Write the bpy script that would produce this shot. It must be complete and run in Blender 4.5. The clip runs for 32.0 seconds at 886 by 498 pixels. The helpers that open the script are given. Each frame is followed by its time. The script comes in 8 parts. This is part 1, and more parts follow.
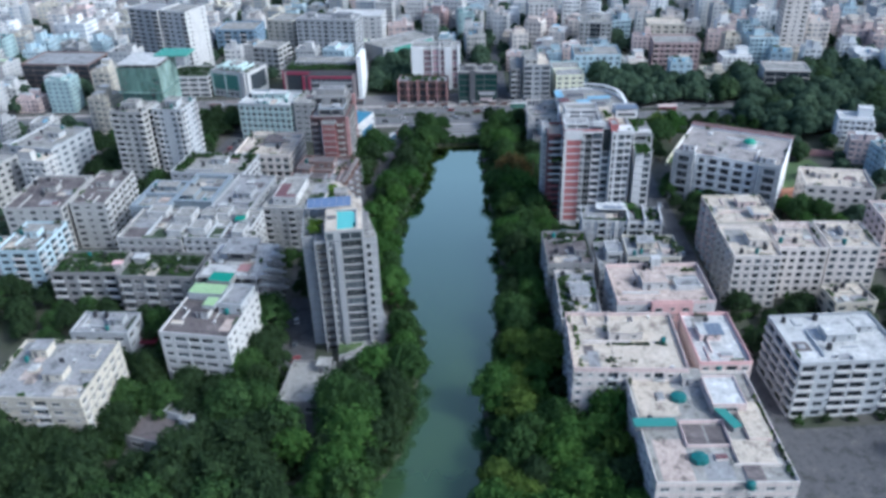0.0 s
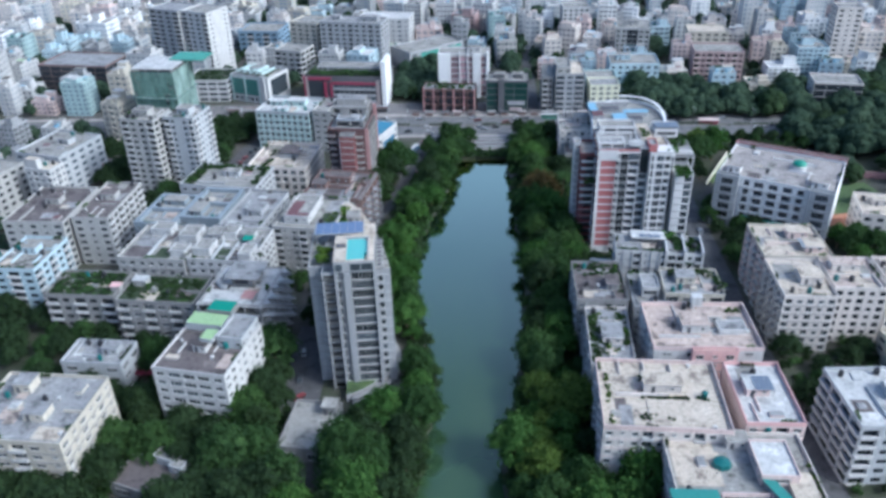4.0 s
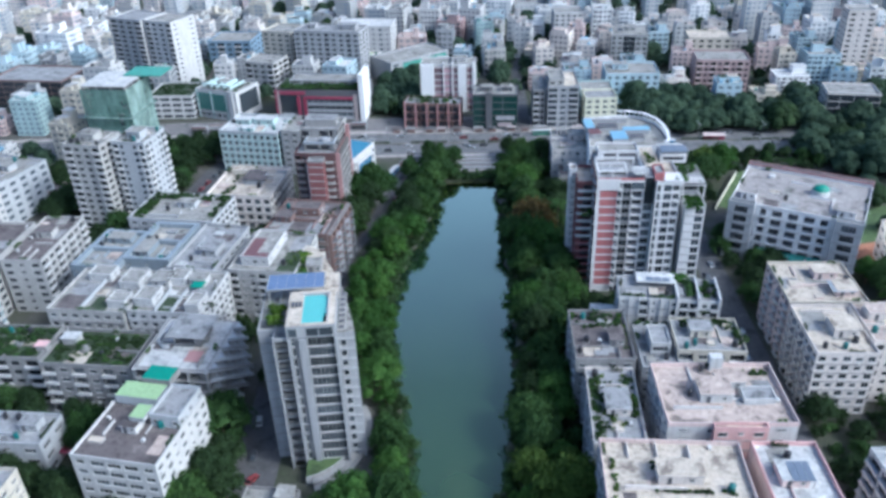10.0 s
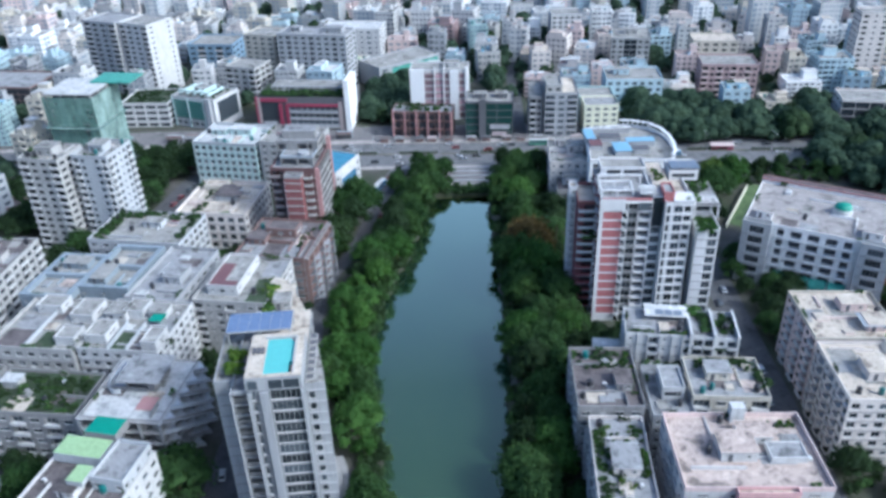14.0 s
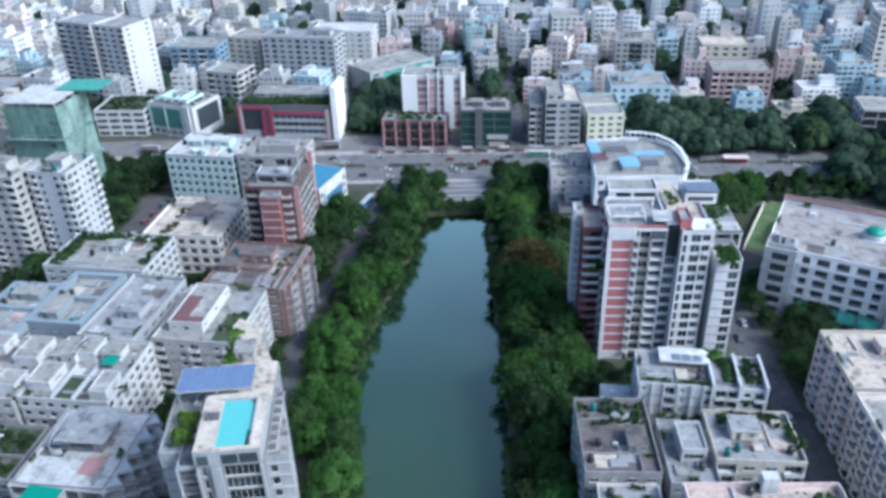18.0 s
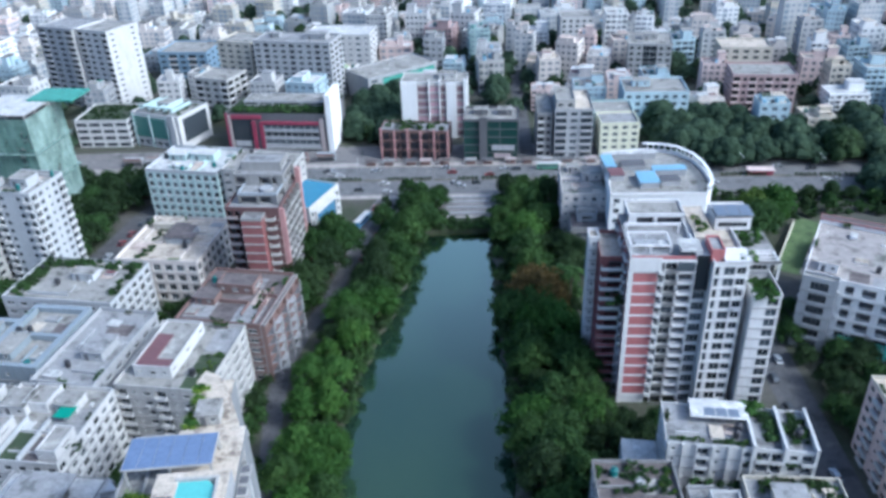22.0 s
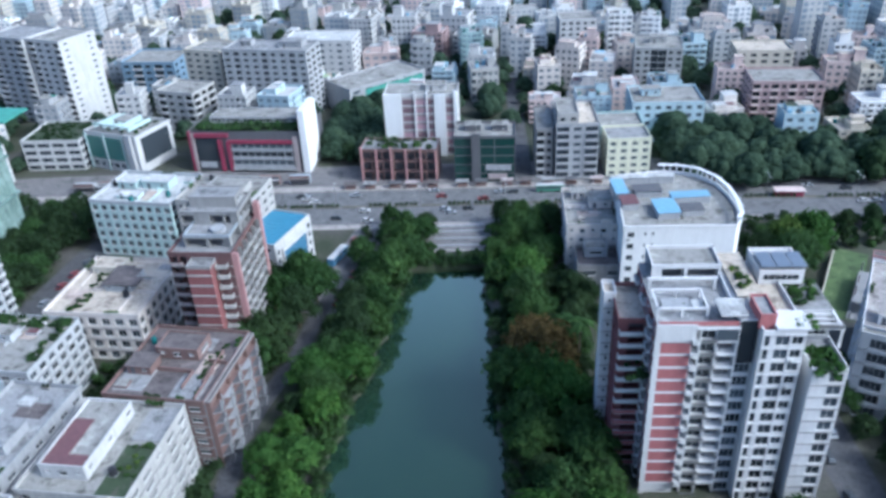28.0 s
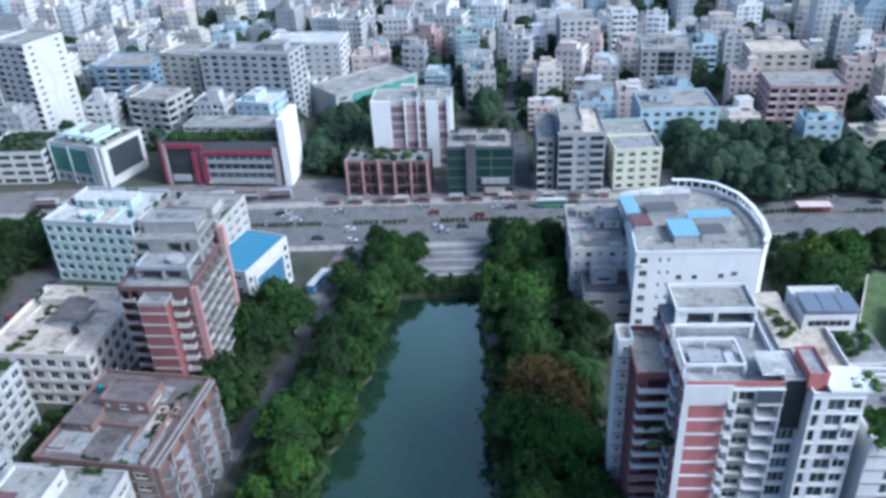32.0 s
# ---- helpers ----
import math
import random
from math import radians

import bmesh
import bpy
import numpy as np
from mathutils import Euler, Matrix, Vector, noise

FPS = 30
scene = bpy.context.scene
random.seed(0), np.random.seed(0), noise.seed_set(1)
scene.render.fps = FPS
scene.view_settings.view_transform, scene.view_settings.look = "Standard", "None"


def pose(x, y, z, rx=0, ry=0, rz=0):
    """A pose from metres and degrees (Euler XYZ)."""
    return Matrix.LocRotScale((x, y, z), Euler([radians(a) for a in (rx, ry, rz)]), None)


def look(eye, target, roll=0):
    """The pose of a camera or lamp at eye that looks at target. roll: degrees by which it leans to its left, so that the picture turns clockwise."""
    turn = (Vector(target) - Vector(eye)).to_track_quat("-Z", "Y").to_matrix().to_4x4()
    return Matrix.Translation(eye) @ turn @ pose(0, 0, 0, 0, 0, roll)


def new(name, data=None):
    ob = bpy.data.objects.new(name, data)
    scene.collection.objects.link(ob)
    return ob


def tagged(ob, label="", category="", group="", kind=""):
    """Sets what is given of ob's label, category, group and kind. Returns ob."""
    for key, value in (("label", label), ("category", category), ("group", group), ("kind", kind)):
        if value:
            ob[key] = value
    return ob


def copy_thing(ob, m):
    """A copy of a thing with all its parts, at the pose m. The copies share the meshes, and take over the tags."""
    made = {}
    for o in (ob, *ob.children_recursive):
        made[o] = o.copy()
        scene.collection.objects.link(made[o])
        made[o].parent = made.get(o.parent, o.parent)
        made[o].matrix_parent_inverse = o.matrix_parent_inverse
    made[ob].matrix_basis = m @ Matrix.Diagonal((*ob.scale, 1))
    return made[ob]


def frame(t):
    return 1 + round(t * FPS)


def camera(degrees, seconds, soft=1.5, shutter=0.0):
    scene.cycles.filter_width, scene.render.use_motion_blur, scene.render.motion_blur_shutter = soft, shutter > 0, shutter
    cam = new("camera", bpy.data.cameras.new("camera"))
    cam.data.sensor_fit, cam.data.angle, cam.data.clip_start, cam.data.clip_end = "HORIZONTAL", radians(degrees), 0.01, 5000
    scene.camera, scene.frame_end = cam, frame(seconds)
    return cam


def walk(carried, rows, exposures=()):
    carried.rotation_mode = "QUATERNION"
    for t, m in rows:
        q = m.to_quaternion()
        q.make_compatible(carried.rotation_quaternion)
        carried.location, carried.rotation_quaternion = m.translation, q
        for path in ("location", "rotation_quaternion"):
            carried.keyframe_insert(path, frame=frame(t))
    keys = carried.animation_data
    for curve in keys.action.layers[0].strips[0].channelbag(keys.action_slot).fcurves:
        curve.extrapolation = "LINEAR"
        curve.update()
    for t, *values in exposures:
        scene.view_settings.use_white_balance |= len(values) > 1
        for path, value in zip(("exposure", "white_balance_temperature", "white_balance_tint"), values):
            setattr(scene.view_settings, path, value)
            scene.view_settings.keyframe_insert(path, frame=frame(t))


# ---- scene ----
cam = camera(58.65, 32.0, soft=3.4)
PATH = [
    (0, (-0.00, -0.02, 167.20), (2.06, 86.52, 117.15), -1.75),
    (0.5, (0.43, 3.06, 166.91), (1.99, 89.62, 116.85), -1.71),
    (1, (0.88, 6.16, 166.62), (1.54, 92.73, 116.58), -1.67),
    (1.5, (1.32, 9.26, 166.35), (1.68, 95.82, 116.29), -1.71),
    (2, (1.75, 12.34, 166.11), (2.04, 98.89, 116.02), -1.69),
    (2.5, (2.21, 15.40, 165.87), (2.02, 101.93, 115.75), -1.66),
    (3, (2.66, 18.46, 165.63), (1.85, 104.97, 115.48), -1.61),
    (3.5, (3.08, 21.61, 165.36), (1.63, 108.11, 115.20), -1.61),
    (5.5, (4.72, 34.79, 164.07), (3.11, 121.28, 113.90), -1.72),
    (6, (5.12, 38.04, 163.65), (3.65, 124.54, 113.49), -1.73),
    (6.5, (5.50, 41.26, 163.14), (4.14, 127.78, 113.02), -1.77),
    (7, (5.87, 44.44, 162.57), (4.63, 130.97, 112.46), -1.81),
    (7.5, (6.28, 47.62, 161.97), (5.11, 134.16, 111.88), -1.81),
    (8, (6.71, 50.80, 161.35), (5.61, 137.38, 111.32), -1.88),
    (8.5, (7.16, 53.97, 160.73), (6.14, 140.55, 110.71), -1.91),
    (9, (7.59, 57.19, 160.13), (6.65, 143.79, 110.13), -1.97),
    (9.5, (7.98, 60.45, 159.54), (7.13, 147.05, 109.52), -1.99),
    (10, (8.33, 63.74, 158.94), (7.59, 150.33, 108.93), -2.02),
    (10.5, (8.65, 67.01, 158.31), (8.02, 153.61, 108.30), -2.03),
    (11, (8.99, 70.24, 157.65), (8.46, 156.83, 107.64), -2.05),
    (11.5, (9.35, 73.46, 156.98), (8.93, 160.07, 106.99), -2.01),
    (12, (9.75, 76.70, 156.25), (9.40, 163.32, 106.27), -2.02),
    (12.5, (10.17, 79.93, 155.45), (9.89, 166.54, 105.46), -2.01),
    (13, (10.58, 83.20, 154.65), (10.31, 169.85, 104.73), -2.00),
    (13.5, (10.97, 86.46, 153.88), (10.69, 173.13, 103.99), -2.00),
    (14, (11.35, 89.74, 153.18), (11.04, 176.40, 103.27), -1.98),
    (14.5, (11.68, 93.05, 152.53), (11.37, 179.70, 102.62), -1.95),
    (16.5, (12.99, 106.52, 150.13), (12.69, 193.15, 100.18), -1.81),
    (17, (13.34, 109.91, 149.54), (13.09, 196.52, 99.56), -1.80),
    (17.5, (13.69, 113.29, 148.93), (13.50, 199.90, 98.94), -1.82),
    (18, (14.04, 116.64, 148.31), (13.90, 203.23, 98.29), -1.84),
    (18.5, (14.37, 119.91, 147.68), (14.21, 206.49, 97.64), -1.90),
    (19, (14.66, 123.09, 147.01), (14.49, 209.69, 97.00), -1.97),
    (19.5, (14.90, 126.18, 146.33), (14.51, 212.77, 96.30), -2.04),
    (20, (15.10, 129.32, 145.63), (14.10, 215.92, 95.65), -2.13),
    (20.5, (15.31, 132.49, 144.90), (14.15, 219.09, 94.91), -2.14),
    (21, (15.56, 135.78, 144.17), (14.49, 222.41, 94.24), -2.22),
    (21.5, (15.85, 139.07, 143.45), (14.83, 225.70, 93.51), -2.26),
    (22, (16.17, 142.39, 142.75), (15.20, 229.03, 92.83), -2.28),
    (22.5, (16.48, 145.69, 142.07), (15.56, 232.35, 92.17), -2.34),
    (23, (16.76, 149.01, 141.36), (15.90, 235.67, 91.47), -2.39),
    (23.5, (17.03, 152.26, 140.66), (16.22, 238.92, 90.76), -2.43),
    (24, (17.30, 155.57, 139.99), (16.52, 242.26, 90.14), -2.49),
    (24.5, (17.63, 158.82, 139.37), (16.86, 245.48, 89.46), -2.51),
    (26.5, (18.95, 171.99, 136.75), (18.13, 258.64, 86.84), -2.72),
    (27, (19.27, 175.29, 136.05), (18.49, 261.95, 86.17), -2.77),
    (27.5, (19.63, 178.52, 135.35), (18.85, 265.17, 85.44), -2.82),
    (28, (19.99, 181.82, 134.60), (19.23, 268.49, 84.73), -2.88),
    (28.5, (20.34, 185.09, 133.85), (19.56, 271.75, 83.97), -2.91),
    (29, (20.66, 188.40, 133.10), (19.90, 275.09, 83.25), -2.97),
    (29.5, (20.97, 191.64, 132.35), (20.22, 278.30, 82.46), -2.98),
    (30, (21.29, 194.84, 131.56), (20.58, 281.52, 81.70), -3.01),
    (30.5, (21.62, 197.98, 130.73), (20.91, 284.64, 80.85), -3.06),
    (31, (21.95, 201.12, 129.85), (21.28, 287.81, 80.00), -3.06),
    (31.5, (22.24, 204.20, 128.98), (21.59, 290.90, 79.14), -3.07),
    (32, (22.48, 207.35, 128.13), (21.86, 294.06, 78.32), -3.05),
]
EXPOSURE = 0.47
walk(cam, [(t, look(eye, target, roll)) for t, eye, target, roll in PATH], exposures=[(0.0, EXPOSURE - 0.14, 4880, 5), (9.0, EXPOSURE, 4840, 5), (19.0, EXPOSURE + 0.11, 4800, 5), (32.0, EXPOSURE + 0.05, 4740, 5)])

# ---- world and sun ----
world = bpy.data.worlds.new("sky")
scene.world = world
world.use_nodes = True
wn = world.node_tree.nodes
sky = wn.new("ShaderNodeTexSky")
sky.sky_type, sky.sun_disc = "NISHITA", False
SUN_DIR = Vector((0.72, -0.35, 0.68)).normalized()
sky.sun_elevation = math.asin(SUN_DIR.z)
sky.sun_rotation = math.atan2(SUN_DIR.x, SUN_DIR.y)
sky.air_density, sky.dust_density, sky.ozone_density = 1.0, 6.0, 1.2
wn["Background"].inputs["Strength"].default_value = 0.15
world.node_tree.links.new(sky.outputs["Color"], wn["Background"].inputs["Color"])
sun = new("sun", bpy.data.lights.new("sun", "SUN"))
sun.data.energy, sun.data.angle, sun.data.color = 1.75, radians(5), (1.0, 0.875, 0.72)
sun.matrix_world = Matrix.Translation((0, 0, 300)) @ SUN_DIR.to_track_quat("Z", "Y").to_matrix().to_4x4()


# ---- materials ----
def nodes_of(name, rough=0.8, metal=0.0):
    m = bpy.data.materials.new(name)
    m.use_nodes = True
    b = m.node_tree.nodes["Principled BSDF"]
    b.inputs["Roughness"].default_value = rough
    b.inputs["Metallic"].default_value = metal
    return m, m.node_tree.nodes, m.node_tree.links, b


def coords(n, l, scale=(1, 1, 1), world_space=True):
    """Position in metres, in the world or on the object."""
    mp = n.new("ShaderNodeMapping")
    mp.inputs["Scale"].default_value = scale
    if world_space:
        g = n.new("ShaderNodeNewGeometry")
        l.new(g.outputs["Position"], mp.inputs["Vector"])
    else:
        g = n.new("ShaderNodeTexCoord")
        l.new(g.outputs["Object"], mp.inputs["Vector"])
    return mp.outputs["Vector"]


def noise_tex(n, l, vec, scale, detail=4.0, rough=0.6):
    t = n.new("ShaderNodeTexNoise")
    t.inputs["Scale"].default_value, t.inputs["Detail"].default_value, t.inputs["Roughness"].default_value = scale, detail, rough
    l.new(vec, t.inputs["Vector"])
    return t.outputs["Fac"]


def ramp(n, l, fac, stops):
    r = n.new("ShaderNodeValToRGB")
    while len(r.color_ramp.elements) < len(stops):
        r.color_ramp.elements.new(0.5)
    for e, (p, c) in zip(r.color_ramp.elements, stops):
        e.position, e.color = p, (*c, 1)
    l.new(fac, r.inputs["Fac"])
    return r.outputs["Color"]


def mix(n, l, fac, a, b, mode="MIX"):
    x = n.new("ShaderNodeMix")
    x.data_type, x.blend_type = "RGBA", mode
    for sock, v in ((x.inputs["Factor"], fac), (x.inputs["A"], a), (x.inputs["B"], b)):
        if isinstance(v, (int, float)):
            sock.default_value = v
        elif isinstance(v, tuple):
            sock.default_value = (*v, 1)
        else:
            l.new(v, sock)
    return x.outputs["Result"]


def bump(n, l, b, fac, strength=0.3, dist=0.05):
    k = n.new("ShaderNodeBump")
    k.inputs["Strength"].default_value, k.inputs["Distance"].default_value = strength, dist
    l.new(fac, k.inputs["Height"])
    l.new(k.outputs["Normal"], b.inputs["Normal"])


def scaled(c, k):
    return tuple(min(1.0, v * k) for v in c)


def plaster(name, c, grime=0.5, rough=0.85):
    """Painted or bare plaster with rain streaks, patches and fine grain."""
    m, n, l, b = nodes_of(name, rough)
    streak = noise_tex(n, l, coords(n, l, (1.3, 1.3, 0.12)), 1.0, 5, 0.7)
    blotch = noise_tex(n, l, coords(n, l), 0.16, 4, 0.6)
    grain = noise_tex(n, l, coords(n, l), 2.5, 3, 0.6)
    dirty = tuple(v * k for v, k in zip(c, (0.50, 0.50, 0.49)))
    s = ramp(n, l, streak, [(0.46, (0, 0, 0)), (0.72, (grime, grime, grime))])
    col = mix(n, l, s, c, dirty)
    s2 = ramp(n, l, blotch, [(0.40, (0, 0, 0)), (0.75, (grime * 0.8,) * 3)])
    col = mix(n, l, s2, col, scaled(c, 0.66))
    oi = n.new("ShaderNodeObjectInfo")
    tone = ramp(n, l, oi.outputs["Random"], [(0.0, (0.93, 0.93, 0.93)), (1.0, (1.0, 1.0, 1.0))])
    col = mix(n, l, 1.0, col, tone, "MULTIPLY")
    g2 = ramp(n, l, grain, [(0.3, (0.88,) * 3), (0.7, (1.0,) * 3)])
    col = mix(n, l, 1.0, col, g2, "MULTIPLY")
    l.new(col, b.inputs["Base Color"])
    bump(n, l, b, grain, 0.25, 0.03)
    return m


def roofing(name, c, c2, c3):
    """Weathered flat roof screed: pale patches, damp stains and fine dirt."""
    m, n, l, b = nodes_of(name, 0.9)
    big = noise_tex(n, l, coords(n, l), 0.2, 6, 0.7)
    mid = noise_tex(n, l, coords(n, l), 0.75, 4, 0.65)
    small = noise_tex(n, l, coords(n, l), 2.2, 4, 0.7)
    col = ramp(n, l, big, [(0.38, c2), (0.47, c), (0.56, c), (0.67, c3)])
    col = mix(n, l, 0.85, col, ramp(n, l, mid, [(0.34, (0.60,) * 3), (0.48, (0.95,) * 3), (0.7, (1.0,) * 3)]), "MULTIPLY")
    f = ramp(n, l, small, [(0.36, (0.74,) * 3), (0.55, (1.0,) * 3)])
    col = mix(n, l, 0.75, col, f, "MULTIPLY")
    br = n.new("ShaderNodeTexBrick")
    br.inputs["Scale"].default_value, br.inputs["Mortar Size"].default_value = 0.3, 0.012
    br.inputs["Color1"].default_value, br.inputs["Color2"].default_value, br.inputs["Mortar"].default_value = (1, 1, 1, 1), (0.9, 0.9, 0.9, 1), (0.6, 0.6, 0.6, 1)
    l.new(coords(n, l), br.inputs["Vector"])
    col = mix(n, l, 0.6, col, br.outputs["Color"], "MULTIPLY")
    l.new(col, b.inputs["Base Color"])
    bump(n, l, b, small, 0.3, 0.05)
    return m


def plain(name, c, rough=0.6, metal=0.0, vary=0.25, scale=1.2):
    m, n, l, b = nodes_of(name, rough, metal)
    f = noise_tex(n, l, coords(n, l), scale, 4, 0.6)
    col = ramp(n, l, f, [(0.3, scaled(c, 1 - vary)), (0.7, scaled(c, 1 + vary * 0.5))])
    l.new(col, b.inputs["Base Color"])
    return m


def leaves(name, dark, mid, light, seed=0.0):
    m, n, l, b = nodes_of(name, 0.7)
    g = n.new("ShaderNodeNewGeometry")
    oi = n.new("ShaderNodeObjectInfo")
    col = ramp(n, l, g.outputs["Random Per Island"], [(0.0, dark), (0.55, mid), (1.0, light)])
    tone = ramp(n, l, oi.outputs["Random"], [(0.0, (0.62, 0.68, 0.60)), (0.5, (0.9, 0.9, 0.9)), (1.0, (1.0, 0.98, 0.85))])
    col = mix(n, l, 1.0, col, tone, "MULTIPLY")
    clump = ramp(n, l, noise_tex(n, l, coords(n, l), 0.33, 3, 0.55), [(0.34, (0.62, 0.66, 0.62)), (0.62, (1.0, 1.0, 1.0))])
    col = mix(n, l, 1.0, col, clump, "MULTIPLY")
    l.new(col, b.inputs["Base Color"])
    b.inputs["Specular IOR Level"].default_value = 0.12
    tr = n.new("ShaderNodeBsdfTranslucent")
    l.new(col, tr.inputs["Color"])
    mx = n.new("ShaderNodeMixShader")
    mx.inputs["Fac"].default_value = 0.38
    l.new(b.outputs["BSDF"], mx.inputs[1])
    l.new(tr.outputs["BSDF"], mx.inputs[2])
    l.new(mx.outputs["Shader"], n["Material Output"].inputs["Surface"])
    return m


def netting(name, c, c2):
    """Scaffold net: blotched, streaked, let through by a third."""
    m, n, l, b = nodes_of(name, 0.9)
    big = noise_tex(n, l, coords(n, l, (1, 1, 0.35)), 0.22, 5, 0.65)
    fine = noise_tex(n, l, coords(n, l, (0.25, 0.25, 1.6)), 1.0, 4, 0.6)
    col = ramp(n, l, big, [(0.36, c2), (0.62, c)])
    col = mix(n, l, 0.6, col, ramp(n, l, fine, [(0.35, (0.55,) * 3), (0.65, (1.0,) * 3)]), "MULTIPLY")
    l.new(col, b.inputs["Base Color"])
    l.new(ramp(n, l, big, [(0.3, (0.55,) * 3), (0.7, (0.85,) * 3)]), b.inputs["Alpha"])
    return m


def glazing(name, c, rough=0.12):
    m, n, l, b = nodes_of(name, rough)
    oi = n.new("ShaderNodeObjectInfo")
    col = ramp(n, l, oi.outputs["Random"], [(0.0, scaled(c, 0.45)), (0.6, c), (1.0, scaled(c, 1.9))])
    l.new(col, b.inputs["Base Color"])
    b.inputs["Specular IOR Level"].default_value = 0.6
    return m


MAT = {
    "white": plaster("white_paint", (0.61, 0.61, 0.60), 0.55),
    "offwhite": plaster("off_white_paint", (0.47, 0.465, 0.445), 0.7),
    "cream": plaster("cream_paint", (0.60, 0.56, 0.47), 0.6),
    "yellow": plaster("pale_yellow_paint", (0.76, 0.76, 0.58), 0.5),
    "pink": plaster("pale_pink_paint", (0.74, 0.60, 0.56), 0.55),
    "rose": plaster("rose_pink_paint", (0.72, 0.46, 0.44), 0.4),
    "grey": plaster("grey_render", (0.39, 0.40, 0.41), 0.55),
    "lightgrey": plaster("light_grey_render", (0.41, 0.42, 0.43), 0.55),
    # cladding, and also painted shade at the back of open recesses
    "darkgrey": plaster("dark_cladding_and_shade", (0.13, 0.13, 0.14), 0.4),
    "bluegrey": plaster("blue_grey_paint", (0.36, 0.40, 0.44), 0.55),
    "skyblue": plaster("sky_blue_paint", (0.52, 0.65, 0.71), 0.5),
    "teal": plaster("pale_teal_paint", (0.44, 0.58, 0.58), 0.5),
    "brown": plaster("brown_cladding", (0.22, 0.145, 0.13), 0.6),
    "concrete": plaster("bare_concrete", (0.32, 0.315, 0.31), 0.75),
    "roof": roofing("roof_screed", (0.32, 0.31, 0.285), (0.13, 0.125, 0.11), (0.49, 0.475, 0.43)),
    "roofwarm": roofing("warm_roof_tiles", (0.57, 0.50, 0.405), (0.26, 0.22, 0.18), (0.70, 0.63, 0.53)),
    "roofgrey": roofing("grey_roof_screed", (0.32, 0.32, 0.32), (0.16, 0.16, 0.16), (0.46, 0.46, 0.45)),
    "roofwhite": roofing("white_washed_roof", (0.56, 0.56, 0.54), (0.38, 0.38, 0.37), (0.8, 0.8, 0.78)),
    "roofblue": roofing("blue_grey_roof", (0.38, 0.41, 0.44), (0.24, 0.26, 0.29), (0.58, 0.60, 0.62)),
    "rooftan": roofing("brown_roof_screed", (0.15, 0.128, 0.124), (0.08, 0.07, 0.068), (0.24, 0.205, 0.197)),
    "glass": glazing("window_glass", (0.05, 0.06, 0.07)),
    "glassgreen": glazing("green_curtain_glass", (0.035, 0.10, 0.085)),
    "glassblue": glazing("blue_curtain_glass", (0.06, 0.14, 0.22)),
    "frame": plain("window_frame", (0.62, 0.62, 0.60), 0.5, 0.0, 0.1),
    "rail": plain("railing_metal", (0.30, 0.30, 0.30), 0.4, 0.6, 0.15),
    "pool": plain("pool_water", (0.155, 0.46, 0.43), 0.08, 0.0, 0.08),
    "tankteal": plain("teal_tank", (0.02, 0.13, 0.125), 0.4, 0.0, 0.2),
    "tankblack": plain("black_tank", (0.03, 0.03, 0.035), 0.4, 0.0, 0.2),
    "greenroof": plain("green_metal_sheet", (0.03, 0.25, 0.17), 0.5, 0.0, 0.2),
    "limeroof": plain("lime_green_sheet", (0.34, 0.48, 0.25), 0.6, 0.0, 0.2),
    "blueroof": plain("blue_metal_roof", (0.08, 0.24, 0.35), 0.5, 0.0, 0.15),
    "cyanroof": plain("pale_blue_sheet", (0.24, 0.42, 0.55), 0.5, 0.0, 0.2),
    "redroof": plain("maroon_tiles", (0.15, 0.075, 0.08), 0.7, 0.0, 0.2),
    "solar": plain("solar_cells", (0.15, 0.20, 0.315), 0.25, 0.0, 0.2),
    "net": netting("green_scaffold_net", (0.36, 0.50, 0.455), (0.19, 0.30, 0.265)),
    "netgreen": plain("bright_green_net", (0.09, 0.30, 0.24), 0.9, 0.0, 0.25, 0.4),
    "trunk": plain("bark", (0.12, 0.09, 0.06), 0.9, 0.0, 0.3),
    "asphalt": roofing("asphalt", (0.10, 0.10, 0.105), (0.06, 0.06, 0.062), (0.15, 0.145, 0.14)),
    "roadpale": roofing("dusty_road", (0.17, 0.17, 0.17), (0.11, 0.11, 0.11), (0.24, 0.235, 0.23)),
    "paving": roofing("paving", (0.40, 0.37, 0.34), (0.26, 0.24, 0.22), (0.48, 0.45, 0.42)),
    "grass": roofing("grass", (0.09, 0.14, 0.05), (0.05, 0.08, 0.03), (0.15, 0.20, 0.08)),
    "redclay": roofing("red_clay", (0.42, 0.20, 0.12), (0.32, 0.15, 0.09), (0.5, 0.27, 0.18)),
    "leafdark": leaves("dark_leaves", (0.033, 0.058, 0.027), (0.049, 0.083, 0.035), (0.070, 0.114, 0.044)),
    "leafmid": leaves("green_leaves", (0.045, 0.090, 0.032), (0.067, 0.127, 0.040), (0.094, 0.166, 0.050)),
    "leafbright": leaves("bright_leaves", (0.052, 0.118, 0.028), (0.082, 0.170, 0.038), (0.122, 0.220, 0.052)),
    "leafolive": leaves("olive_leaves", (0.075, 0.125, 0.028), (0.115, 0.180, 0.038), (0.160, 0.230, 0.052)),
    "leafrust": leaves("rust_leaves", (0.105, 0.080, 0.032), (0.17, 0.12, 0.044), (0.24, 0.165, 0.06)),
    # paler, bluer copy of the leaves: distance haze put into the colour
    "leaffar": leaves("hazed_far_leaves", (0.052, 0.086, 0.056), (0.074, 0.116, 0.072), (0.100, 0.148, 0.090)),
    "earth": roofing("earth", (0.13, 0.12, 0.09), (0.05, 0.07, 0.035), (0.20, 0.18, 0.15)),
}


